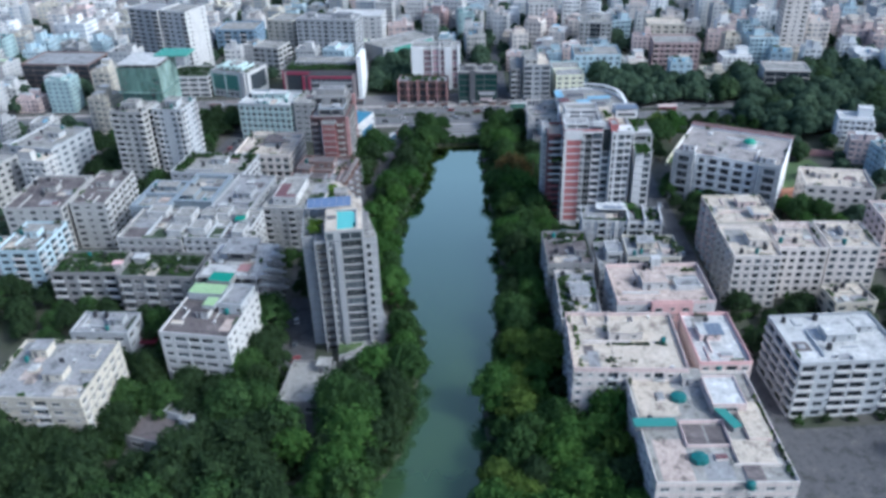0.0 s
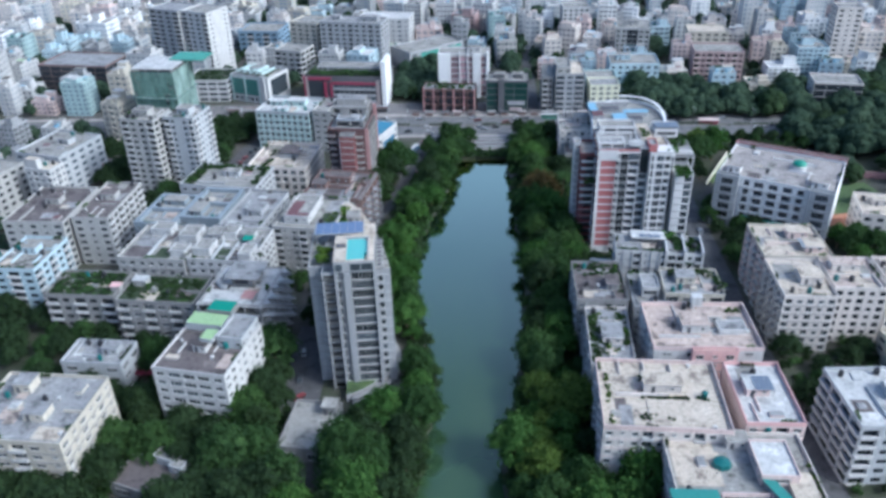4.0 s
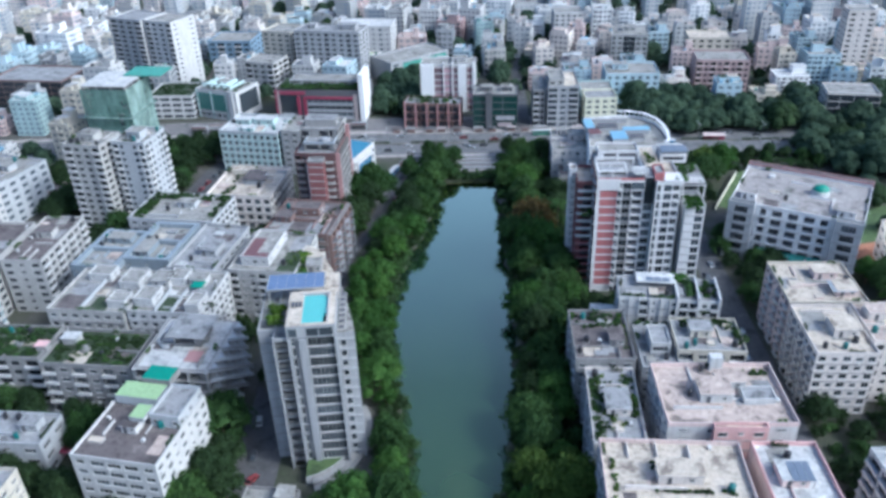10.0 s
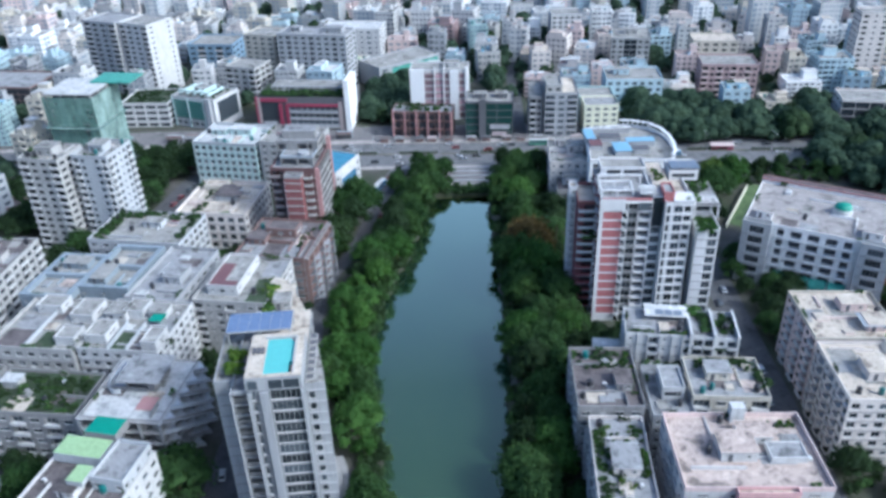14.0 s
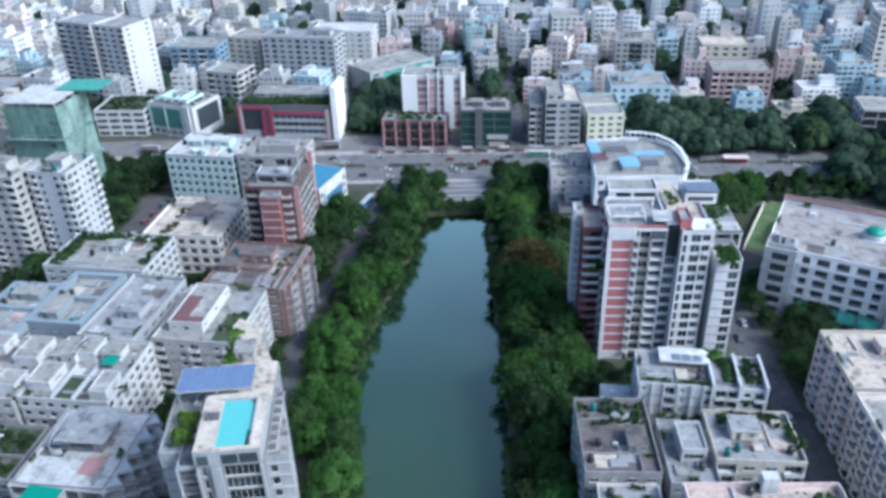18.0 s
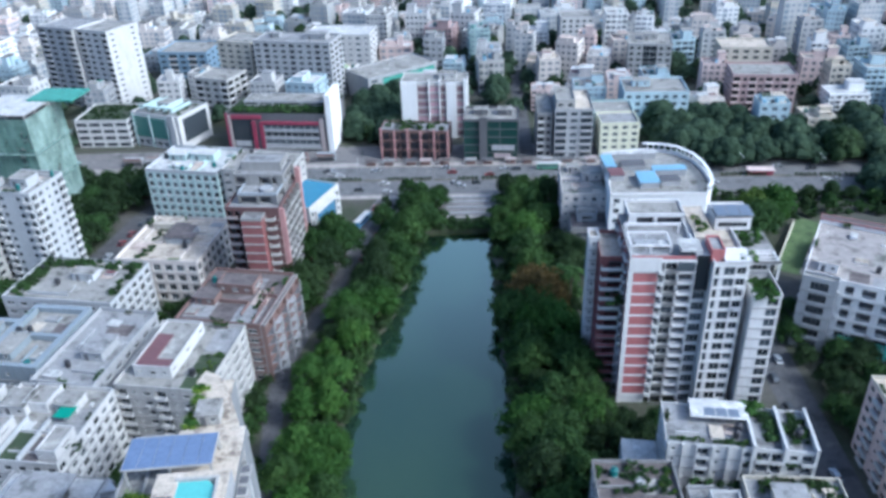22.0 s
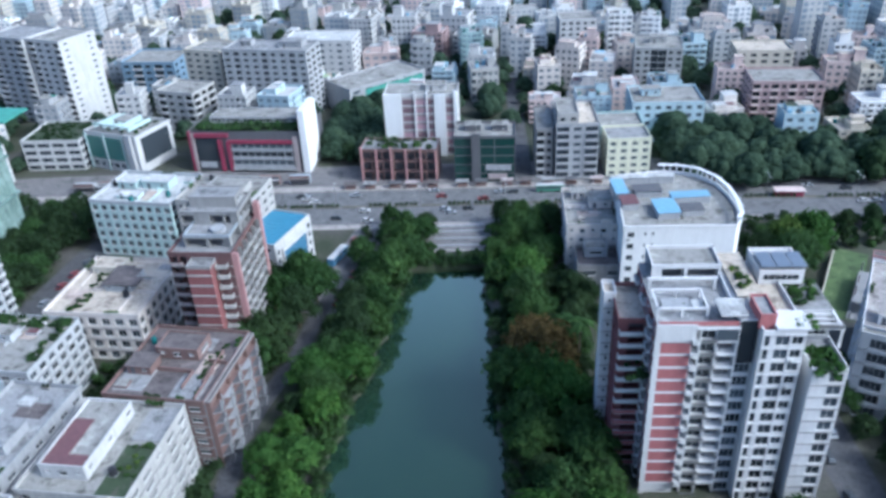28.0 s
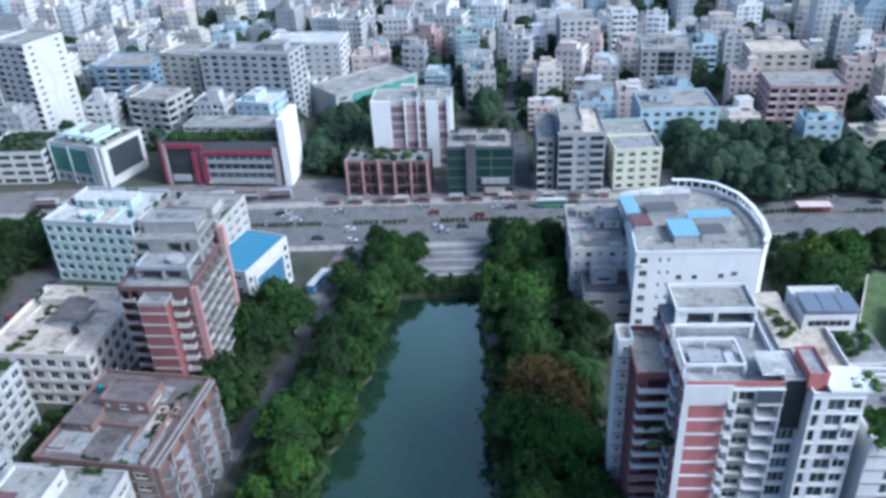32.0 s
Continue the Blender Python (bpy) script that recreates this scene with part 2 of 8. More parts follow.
def ground_material():
    """Town ground: earth, worn paving and undergrowth in patches."""
    m, n, l, b = nodes_of("town_ground", 0.95)
    big = noise_tex(n, l, coords(n, l), 0.03, 5, 0.6)
    small = noise_tex(n, l, coords(n, l), 0.9, 5, 0.7)
    col = ramp(n, l, big, [(0.36, (0.035, 0.05, 0.022)), (0.48, (0.07, 0.075, 0.05)), (0.60, (0.10, 0.095, 0.085)), (0.78, (0.15, 0.145, 0.135))])
    f = ramp(n, l, small, [(0.3, (0.5,) * 3), (0.65, (1.0,) * 3)])
    l.new(mix(n, l, 0.8, col, f, "MULTIPLY"), b.inputs["Base Color"])
    bump(n, l, b, small, 0.4, 0.1)
    return m


def water_material():
    m, n, l, b = nodes_of("lake_water", 0.07)
    big = noise_tex(n, l, coords(n, l, (1, 0.45, 1)), 0.03, 4, 0.6)
    clear = ramp(n, l, big, [(0.35, (0.015, 0.036, 0.024)), (0.65, (0.022, 0.046, 0.029))])
    algae = ramp(n, l, big, [(0.35, (0.034, 0.070, 0.034)), (0.65, (0.052, 0.090, 0.040))])
    sep = n.new("ShaderNodeSeparateXYZ")
    l.new(coords(n, l), sep.inputs["Vector"])
    span = n.new("ShaderNodeMapRange")
    span.inputs["From Min"].default_value, span.inputs["From Max"].default_value = 190.0, 300.0
    l.new(sep.outputs["Y"], span.inputs["Value"])
    col = mix(n, l, span.outputs["Result"], algae, clear)
    l.new(col, b.inputs["Base Color"])
    rip = noise_tex(n, l, coords(n, l), 1.4, 3, 0.6)
    bump(n, l, b, rip, 0.12, 0.05)
    b.inputs["IOR"].default_value = 1.33
    # the gloss of still water under a hazy sky grows towards the grazing angle
    lw = n.new("ShaderNodeLayerWeight")
    lw.inputs["Blend"].default_value = 0.5
    gl = n.new("ShaderNodeBsdfGlossy")
    gl.inputs["Roughness"].default_value = 0.05
    gl.inputs["Color"].default_value = (1.0, 0.98, 0.68, 1)
    fac = ramp(n, l, lw.outputs["Facing"], [(0.20, (0.05,) * 3), (0.36, (0.19,) * 3), (0.50, (0.62,) * 3), (0.58, (1.0,) * 3)])
    mx = n.new("ShaderNodeMixShader")
    l.new(fac, mx.inputs["Fac"])
    l.new(b.outputs["BSDF"], mx.inputs[1])
    l.new(gl.outputs["BSDF"], mx.inputs[2])
    l.new(mx.outputs["Shader"], n["Material Output"].inputs["Surface"])
    return m


MAT["ground"] = ground_material()
MAT["water"] = water_material()
MAT["pinkgrey"] = plaster("pink_grey_render", (0.42, 0.36, 0.35), 0.5)
MAT["tealsheet"] = plain("teal_sheet", (0.055, 0.23, 0.20), 0.5, 0.0, 0.15)
MAT["carsilver"] = plain("silver_car_paint", (0.42, 0.44, 0.46), 0.3, 0.3, 0.05)
MAT["cardark"] = plain("dark_car_paint", (0.06, 0.065, 0.07), 0.3, 0.0, 0.05)
MAT["carred"] = plain("red_car_paint", (0.20, 0.04, 0.04), 0.3, 0.0, 0.05)
MAT["busblue"] = plain("blue_bus_paint", (0.12, 0.28, 0.46), 0.4, 0.0, 0.1)
MAT["busgreen"] = plain("green_bus_paint", (0.10, 0.26, 0.18), 0.4, 0.0, 0.1)
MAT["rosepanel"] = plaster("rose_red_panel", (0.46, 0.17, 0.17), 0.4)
MAT["roseshade"] = plaster("shaded_rose_wall", (0.26, 0.11, 0.11), 0.4)
MAT["solargrey"] = plain("grey_blue_solar_cells", (0.16, 0.19, 0.24), 0.4, 0.0, 0.15)
MAT["brickred"] = plaster("brick_red_wall", (0.25, 0.10, 0.10), 0.4)
MAT["brickdark"] = plaster("dark_brick_wall", (0.145, 0.08, 0.08), 0.45)
MAT["pinkfin"] = plaster("faded_pink_paint", (0.45, 0.255, 0.25), 0.4)
MAT["tealpale"] = plaster("pale_teal_white_paint", (0.54, 0.68, 0.66), 0.35)
# window glass paled for far houses: haze put into the colour
MAT["glasshaze"] = glazing("hazed_far_glass", (0.13, 0.155, 0.18), 0.3)
MAT["leaflime"] = leaves("lime_green_leaves", (0.08, 0.14, 0.02), (0.19, 0.30, 0.04), (0.32, 0.42, 0.08))
MAT["garden"] = roofing("planted_roof_soil", (0.05, 0.075, 0.035), (0.03, 0.04, 0.02), (0.12, 0.11, 0.09))
MAT["forecourt"] = roofing("worn_forecourt", (0.20, 0.19, 0.185), (0.12, 0.12, 0.115), (0.28, 0.27, 0.26))
MAT["whiteclean"] = plaster("fresh_white_paint", (0.86, 0.86, 0.85), 0.2)
MAT["towergrey"] = plaster("mid_grey_render", (0.25, 0.26, 0.275), 0.45)
MAT["roofpink"] = roofing("pink_stained_screed", (0.53, 0.435, 0.375), (0.22, 0.185, 0.16), (0.70, 0.605, 0.525))
MAT["coolwhite"] = plaster("cool_white_paint", (0.49, 0.51, 0.525), 0.5)
MAT["warmwhite"] = plaster("warm_white_paint", (0.74, 0.685, 0.635), 0.5)
# darker copy of the net for the side away from the sun
MAT["netshade"] = netting("shaded_green_net", (0.22, 0.36, 0.30), (0.10, 0.20, 0.16))
MAT["schoolroof"] = roofing("worn_brown_grey_screed", (0.36, 0.33, 0.31), (0.20, 0.185, 0.175), (0.50, 0.47, 0.44))
MAT["towerwhite"] = plaster("tower_white_paint", (0.76, 0.755, 0.75), 0.3)
MAT["terraceblue"] = plaster("blue_terrace_paint", (0.27, 0.315, 0.35), 0.5)
MAT["pilaster"] = plaster("pale_grey_render", (0.37, 0.38, 0.395), 0.4)
MAT["redframe"] = plain("crimson_cladding", (0.27, 0.045, 0.085), 0.5)
MAT["pinkglass"] = glazing("pink_grey_glass", (0.26, 0.17, 0.19), 0.3)
MAT["strongblue"] = plaster("faded_blue_paint", (0.25, 0.36, 0.47), 0.5)
MAT["brownpink"] = plaster("brown_pink_paint", (0.46, 0.34, 0.33), 0.5)


# ---- mesh helpers ----
class Solid:
    """Collects faces in plain lists and turns them into one mesh."""

    def __init__(self):
        self.v, self.f, self.m, self.mats = [], [], [], []

    def slot(self, mat):
        if mat not in self.mats:
            self.mats.append(mat)
        return self.mats.index(mat)

    def face(self, pts, mat):
        i = len(self.v)
        self.v.extend(tuple(p) for p in pts)
        self.f.append(tuple(range(i, i + len(pts))))
        self.m.append(self.slot(mat))

    def box(self, x0, y0, z0, x1, y1, z1, mat, top=None, bottom=True):
        p = [(x0, y0, z0), (x1, y0, z0), (x1, y1, z0), (x0, y1, z0), (x0, y0, z1), (x1, y0, z1), (x1, y1, z1), (x0, y1, z1)]
        i, s = len(self.v), self.slot(mat)
        self.v.extend(p)
        for q in ((0, 1, 5, 4), (1, 2, 6, 5), (2, 3, 7, 6), (3, 0, 4, 7)):
            self.f.append(tuple(i + k for k in q))
            self.m.append(s)
        self.f.append((i + 4, i + 5, i + 6, i + 7))
        self.m.append(self.slot(top) if top else s)
        if bottom:
            self.f.append((i + 3, i + 2, i + 1, i))
            self.m.append(s)
        return self

    def prism(self, ring, z0, z1, mat, top=None):
        """An upright prism over a ring of (x, y), counter-clockwise."""
        k = len(ring)
        for a in range(k):
            (xa, ya), (xb, yb) = ring[a], ring[(a + 1) % k]
            self.face([(xa, ya, z0), (xb, yb, z0), (xb, yb, z1), (xa, ya, z1)], mat)
        self.face([(x, y, z1) for x, y in ring], top or mat)
        self.face([(x, y, z0) for x, y in reversed(ring)], mat)
        return self

    def tube(self, x, y, z0, z1, r0, r1, mat, k=10, cap=True):
        a = [(x + r0 * math.cos(2 * math.pi * i / k), y + r0 * math.sin(2 * math.pi * i / k), z0) for i in range(k)]
        c = [(x + r1 * math.cos(2 * math.pi * i / k), y + r1 * math.sin(2 * math.pi * i / k), z1) for i in range(k)]
        for i in range(k):
            j = (i + 1) % k
            self.face([a[i], a[j], c[j], c[i]], mat)
        if cap:
            self.face(c, mat)
        return self

    def add(self, other, m):
        """Takes over the faces of another one, moved by m."""
        i = len(self.v)
        a = np.array(other.v, float)
        r = np.array(m)
        self.v.extend(map(tuple, (a @ r[:3, :3].T + r[:3, 3]).tolist()))
        self.f.extend(tuple(k + i for k in f) for f in other.f)
        slots = [self.slot(mt) for mt in other.mats]
        self.m.extend(slots[k] for k in other.m)
        return self

    def mesh(self, name, weld=True):
        """Welds equal corners and makes the mesh."""
        if not weld:
            me = bpy.data.meshes.new(name)
            me.from_pydata(self.v, [], self.f)
            for mt in self.mats:
                me.materials.append(mt)
            me.polygons.foreach_set("material_index", self.m)
            return me
        seen, vs, at = {}, [], []
        for p in self.v:
            k = (round(p[0], 4), round(p[1], 4), round(p[2], 4))
            if k not in seen:
                seen[k] = len(vs)
                vs.append(k)
            at.append(seen[k])
        fs, ms = [], []
        for f, m in zip(self.f, self.m):
            g = tuple(at[i] for i in f)
            if len(set(g)) == len(g):
                fs.append(g)
                ms.append(m)
        me = bpy.data.meshes.new(name)
        me.from_pydata(vs, [], fs)
        for mt in self.mats:
            me.materials.append(mt)
        me.polygons.foreach_set("material_index", ms)
        me.update()
        return me


def part(name, solid, parent, label="", m=None):
    """One mesh object under a thing or under a part."""
    ob = new(name, solid.mesh(name) if isinstance(solid, Solid) else solid)
    ob.parent = parent
    if m is not None:
        ob.matrix_local = m
    if label:
        ob["label"] = label
    return ob


def thing(name, x, y, z, rz, label, category, group="", kind=""):
    ob = new(name)
    ob.matrix_world = pose(x, y, z, 0, 0, rz)
    ob.empty_display_size = 1.0
    return tagged(ob, label, category, group, kind)


def single(name, solid, x, y, z, rz, label, category, group="", kind=""):
    ob = new(name, solid.mesh(name) if isinstance(solid, Solid) else solid)
    ob.matrix_world = pose(x, y, z, 0, 0, rz)
    return tagged(ob, label, category, group, kind)


# ---- buildings ----
WINDOWS = {}


def window_mesh(w, h, glass, casing, hood, deep):
    """A recessed window: pane, frame with mullion, sill and sunshade. The origin is the middle of the opening's foot, y points inwards."""
    key = (round(w, 2), round(h, 2), glass, casing, hood, deep)
    if key in WINDOWS:
        return WINDOWS[key]
    s = Solid()
    a, g, fr = w / 2, MAT[glass], MAT[casing]
    t, y0 = 0.08, deep - 0.07
    k = max(1, round(w / 1.2))
    cuts = [-a, -a + t]
    for i in range(1, k):
        cuts += [-a + w * i / k - 0.035, -a + w * i / k + 0.035]
    cuts += [a - t, a]
    rows = [0.0, t, h - t, h]
    for i, (x0, x1) in enumerate(zip(cuts, cuts[1:])):
        for j, (z0, z1) in enumerate(zip(rows, rows[1:])):
            if i % 2 == 1 and j == 1:
                s.face([(x0, deep, z0), (x1, deep, z0), (x1, deep, z1), (x0, deep, z1)], g)
                s.face([(x0, y0, z0), (x0, deep, z0), (x0, deep, z1), (x0, y0, z1)], fr)
                s.face([(x1, deep, z0), (x1, y0, z0), (x1, y0, z1), (x1, deep, z1)], fr)
                s.face([(x0, y0, z0), (x1, y0, z0), (x1, deep, z0), (x0, deep, z0)], fr)
                s.face([(x0, deep, z1), (x1, deep, z1), (x1, y0, z1), (x0, y0, z1)], fr)
            else:
                s.face([(x0, y0, z0), (x1, y0, z0), (x1, y0, z1), (x0, y0, z1)], fr)
    if hood:
        s.box(-a, -hood, h - 0.1, a, y0, h, MAT["concrete" if casing == "frame" else casing])
    s.box(-a, -0.12, 0.0, a, y0, t, fr)
    WINDOWS[key] = s.mesh("window")
    return WINDOWS[key]


def balcony_mesh(w, out, rail, slab):
    key = ("balcony", round(w, 2), out, rail, slab)
    if key in WINDOWS:
        return WINDOWS[key]
    s = Solid()
    a = w / 2
    s.box(-a, -out, -0.14, a, 0.0, 0.0, MAT[slab])
    if rail == "rail":
        s.box(-a, -out, 0.0, a, -out + 0.05, 0.85, MAT["rail"])
    else:
        s.box(-a, -out, 0.0, a, -out + 0.12, 0.85, MAT[rail])
        s.box(-a, -out + 0.12, 0.0, -a + 0.12, 0.0, 0.85, MAT[rail])
        s.box(a - 0.12, -out + 0.12, 0.0, a, 0.0, 0.85, MAT[rail])
    WINDOWS[key] = s.mesh("balcony")
    return WINDOWS[key]


BAYS = {  # letter: share of the bay that opens, foot and head over the floor as shares of the storey, depth of the recess
    "w": (0.52, 0.30, 0.76, 0.16), "W": (0.80, 0.28, 0.80, 0.16), "s": (0.30, 0.45, 0.74, 0.14), "b": (0.86, 0.03, 0.82, 1.1),
    "g": (0.96, 0.06, 0.96, 0.10), "t": (0.45, 0.10, 0.86, 0.18), "o": (0.90, 0.04, 0.86, 2.2), "m": (0.62, 0.22, 0.84, 0.3), "G": (0.9, 0.12, 0.86, 0.3),
}


UNIT_RNG = random.Random(77)
UNITS = []


def wall_unit():
    """The outdoor half of an air conditioner: casing, grille and brackets in one mesh."""
    if not UNITS:
        s = Solid()
        s.box(-0.48, -0.42, 0.0, 0.48, -0.06, 0.66, MAT["frame"])
        s.box(-0.36, -0.45, 0.1, 0.16, -0.42, 0.56, MAT["darkgrey"])
        for x in (-0.36, 0.3):
            s.box(x, -0.4, -0.06, x + 0.06, 0.0, 0.0, MAT["rail"])
        UNITS.append(s.mesh("cooling_unit"))
    return UNITS[0]


JOINED = []  # the mesh that takes the glazing of a far building, if one is being built


def facade(wall, parent, m, length, z0, floors, fh, bays, mat, glass="glass", casing="frame", hood=0.35, rail="", slab="concrete", band="", skip=()):
    """One face of a building: a wall with real openings, its windows and balconies. m: the pose of its left foot, x along it, y inwards."""
    n = len(bays)
    H = floors * fh
    P = lambda u, y, z: m @ Vector((u, y, z))  # noqa: E731
    bw = length / n if n else length
    slab_lines = not band and not JOINED and fh < 4.2 and floors > 3 and int(length * 7 + floors) % 3 > 0
    cols = [c for c in bays if not isinstance(bays, str)]
    for i, c in enumerate(bays if isinstance(bays, str) else ""):
        if c in BAYS:
            share = BAYS[c][0]
            cols.append((i * bw + bw * (1 - share) / 2, i * bw + bw * (1 + share) / 2, c))
    if not cols:
        wall.face([P(0, 0, z0), P(length, 0, z0), P(length, 0, z0 + H), P(0, 0, z0 + H)], mat)
        return
    for f in range(floors):
        zf = z0 + f * fh
        last = 0.0
        for u0, u1, c in cols:
            _, a, b, deep = BAYS[c]
            za, zb = zf + a * fh, zf + b * fh
            if u0 - last > 1e-3:
                wall.face([P(last, 0, zf), P(u0, 0, zf), P(u0, 0, zf + fh), P(last, 0, zf + fh)], mat)
            wall.face([P(u0, 0, zf), P(u1, 0, zf), P(u1, 0, za), P(u0, 0, za)], mat)
            wall.face([P(u0, 0, zb), P(u1, 0, zb), P(u1, 0, zf + fh), P(u0, 0, zf + fh)], mat)
            wall.face([P(u0, 0, za), P(u0, deep, za), P(u0, deep, zb), P(u0, 0, zb)], mat)
            wall.face([P(u1, 0, zb), P(u1, deep, zb), P(u1, deep, za), P(u1, 0, za)], mat)
            wall.face([P(u0, 0, zb), P(u0, deep, zb), P(u1, deep, zb), P(u1, 0, zb)], mat)
            wall.face([P(u1, 0, za), P(u1, deep, za), P(u0, deep, za), P(u0, 0, za)], mat)
            last = u1
            w, h = u1 - u0, zb - za
            mid = m @ Matrix.Translation(((u0 + u1) / 2, 0, za))
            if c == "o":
                # dark back sheet: the shade inside the recess put into the colour
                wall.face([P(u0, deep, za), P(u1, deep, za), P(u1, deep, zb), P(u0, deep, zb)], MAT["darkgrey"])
            elif JOINED:
                JOINED[-1].face([P(u0, deep, za), P(u1, deep, za), P(u1, deep, zb), P(u0, deep, zb)], MAT[glass])
                if c == "b":
                    q = [m @ Vector(p) for p in ((u0 - 0.1, -0.7, 0), (u1 + 0.1, -0.7, 0), (u1 + 0.1, 0, 0), (u0 - 0.1, 0, 0))]
                    JOINED[-1].prism([(p.x, p.y) for p in q], za - 0.14, za + 0.75, MAT[rail if rail and rail != "rail" else "white"])
            elif c == "b":
                part("window", window_mesh(w, h, glass, casing, 0, deep), parent, m=mid)
                part("balcony", balcony_mesh(w + 0.2, 0.75, rail or "white", slab), parent, m=mid)
            else:
                part("window", window_mesh(w, h, glass, casing, hood if c in "wWs" else 0, deep), parent, m=mid)
                if c in "wWm" and floors > 2 and UNIT_RNG.random() < 0.11:
                    part("cooling_unit", wall_unit(), parent, "pale outdoor cooling unit", m @ Matrix.Translation((u0 + 0.3, 0, za - 0.85)))
        if slab_lines and f:
            a0, b0, a1, b1, a2, b2 = P(0, 0, zf), P(length, 0, zf), P(0, -0.2, zf), P(length, -0.2, zf), P(0, -0.2, zf - 0.2), P(length, -0.2, zf - 0.2)
            wall.face([a0, a1, b1, b0], MAT["concrete"])
            wall.face([a1, a2, b2, b1], MAT["concrete"])
            wall.face([a0, b0, b2, a2], MAT["concrete"])
        if length - last > 1e-3:
            wall.face([P(last, 0, zf), P(length, 0, zf), P(length, 0, zf + fh), P(last, 0, zf + fh)], mat)
        if band:
            s = Solid()
            s.box(-0.12, -0.14, zf + fh - 0.22, length + 0.12, -0.003, zf + fh - 0.02, MAT[band])
            part("floor_band", s, parent, m=m)


def sides(w, d):
    """Poses of the left foot of the front, right, back and left face of a box round the origin."""
    return (pose(-w / 2, -d / 2, 0), pose(w / 2, -d / 2, 0, 0, 0, 90), pose(w / 2, d / 2, 0, 0, 0, 180), pose(-w / 2, d / 2, 0, 0, 0, 270))


def block(parent, w, d, z0, h, floors, wall="offwhite", roof="roof", bays=("", "", "", ""), parapet=0.95, x=0.0, y=0.0, rz=0.0, glass="glass",
          casing="frame", hood=0.35, rail="", slab="concrete", band="", lip="", walls=()):
    """A rectangular block of a building with its four faces, roof slab and parapet, as parts of parent."""
    base = pose(x, y, 0, 0, 0, rz)
    fh = h / floors
    for k, (m, b) in enumerate(zip(sides(w, d), bays)):
        s = Solid()
        length = w if k % 2 == 0 else d
        mat = walls[k] if walls and walls[k] else wall
        facade(s, parent, base @ m, length, z0, floors, fh, b, MAT[mat], glass, casing, hood, rail, slab, band)
        part("wall", s, parent)
    s = Solid()
    s.box(-w / 2 + 0.01, -d / 2 + 0.01, z0 + h - 0.25, w / 2 - 0.01, d / 2 - 0.01, z0 + h, MAT[wall], MAT[roof])
    part("roof", s, parent, m=base)
    if parapet:
        s = Solid()
        t, z1, z2, o = 0.18, z0 + h, z0 + h + parapet, 0.06
        mp = MAT[lip or wall]
        s.box(-w / 2 - o, -d / 2 - o, z1, w / 2 + o, -d / 2 + t, z2, mp)
        s.box(-w / 2 - o, d / 2 - t, z1, w / 2 + o, d / 2 + o, z2, mp)
        s.box(-w / 2 - o, -d / 2 + t, z1, -w / 2 + t, d / 2 - t, z2, mp)
        s.box(w / 2 - t, -d / 2 + t, z1, w / 2 + o, d / 2 - t, z2, mp)
        part("parapet", s, parent, m=base)


def stair_head(parent, x, y, z, w, d, h, wall="offwhite", roof="roof", rz=0.0):
    """A stair or lift house on a roof: walls with a door, a slab that overhangs."""
    s = Solid()
    s.box(-w / 2, -d / 2, 0, w / 2, d / 2, h, MAT[wall])
    s.box(-w / 2 - 0.35, -d / 2 - 0.35, h, w / 2 + 0.35, d / 2 + 0.35, h + 0.18, MAT[wall], MAT[roof])
    ob = part("stair_head", s, parent, m=pose(x, y, z, 0, 0, rz))
    q = Solid()
    q.box(-0.5, -0.06, 0.0, 0.5, 0.0, 2.05, MAT["darkgrey"])
    part("door", q, ob, m=pose(-w / 4, -d / 2, 0.0))
    part("window", window_mesh(1.1, 0.9, "glass", "frame", 0.25, 0.02), ob, m=pose(w / 4, -d / 2 - 0.03, 1.0))
    return ob


FOOT, BUILT = [], []


def taken(x, y, gap=0.0):
    """Whether a place lies within gap metres of a building that stands already."""
    for cx, cy, rz, w, d in FOOT:
        dx, dy = x - cx, y - cy
        c, s = math.cos(radians(-rz)), math.sin(radians(-rz))
        if abs(dx * c - dy * s) < w / 2 + gap and abs(dx * s + dy * c) < d / 2 + gap:
            return True
    return False


def building(x, y, rz, w, d, h, floors, label, wall="offwhite", roof="roof", bays=("", "", "", ""), name="apartment_building", heads=(), z0=0.0, far=None, **more):
    ob = thing(name, x, y, 0, rz, label, "building")
    FOOT.append((x, y, rz, w, d))
    BUILT.append((ob, w, d, h, [(hx * w, hy * d, hw, hd) for hx, hy, hw, hd, hh in heads], wall))
    if far or (far is None and (y > 470 or abs(x) > 119)):
        JOINED.append(Solid())
    block(ob, w, d, -0.3 + z0, h + 0.3 - z0, floors, wall, roof, bays, **more)
    if JOINED:
        glz = JOINED.pop()
        if glz.f:
            part("glazing", glz, ob)["kind"] = "stuff"
    for hx, hy, hw, hd, hh in heads:
        stair_head(ob, hx * w, hy * d, h, hw, hd, hh, wall, roof)
    return ob


# ---- ground, lake and roads ----
SHORE = [  # y, left bank, right bank
    (-80, -28, 4), (60, -26, 6), (130, -24, 9), (155, -21, 12), (175, -9, 15), (200, -6, 18), (225, -5, 23.5), (245, -8, 26), (270, -13, 29), (290, -14, 31),
    (310, -12.5, 31), (330, -9.5, 31), (345, -5, 30), (365, -1, 31), (385, 1.5, 31.5), (398, 5, 31), (404, 7, 31),
]


def banks(y):
    ys = [r[0] for r in SHORE]
    wob = 0.9 * math.sin(y * 0.31) + 0.6 * math.sin(y * 0.77 + 1)
    return float(np.interp(y, ys, [r[1] for r in SHORE])) + wob, float(np.interp(y, ys, [r[2] for r in SHORE])) - wob * 0.8


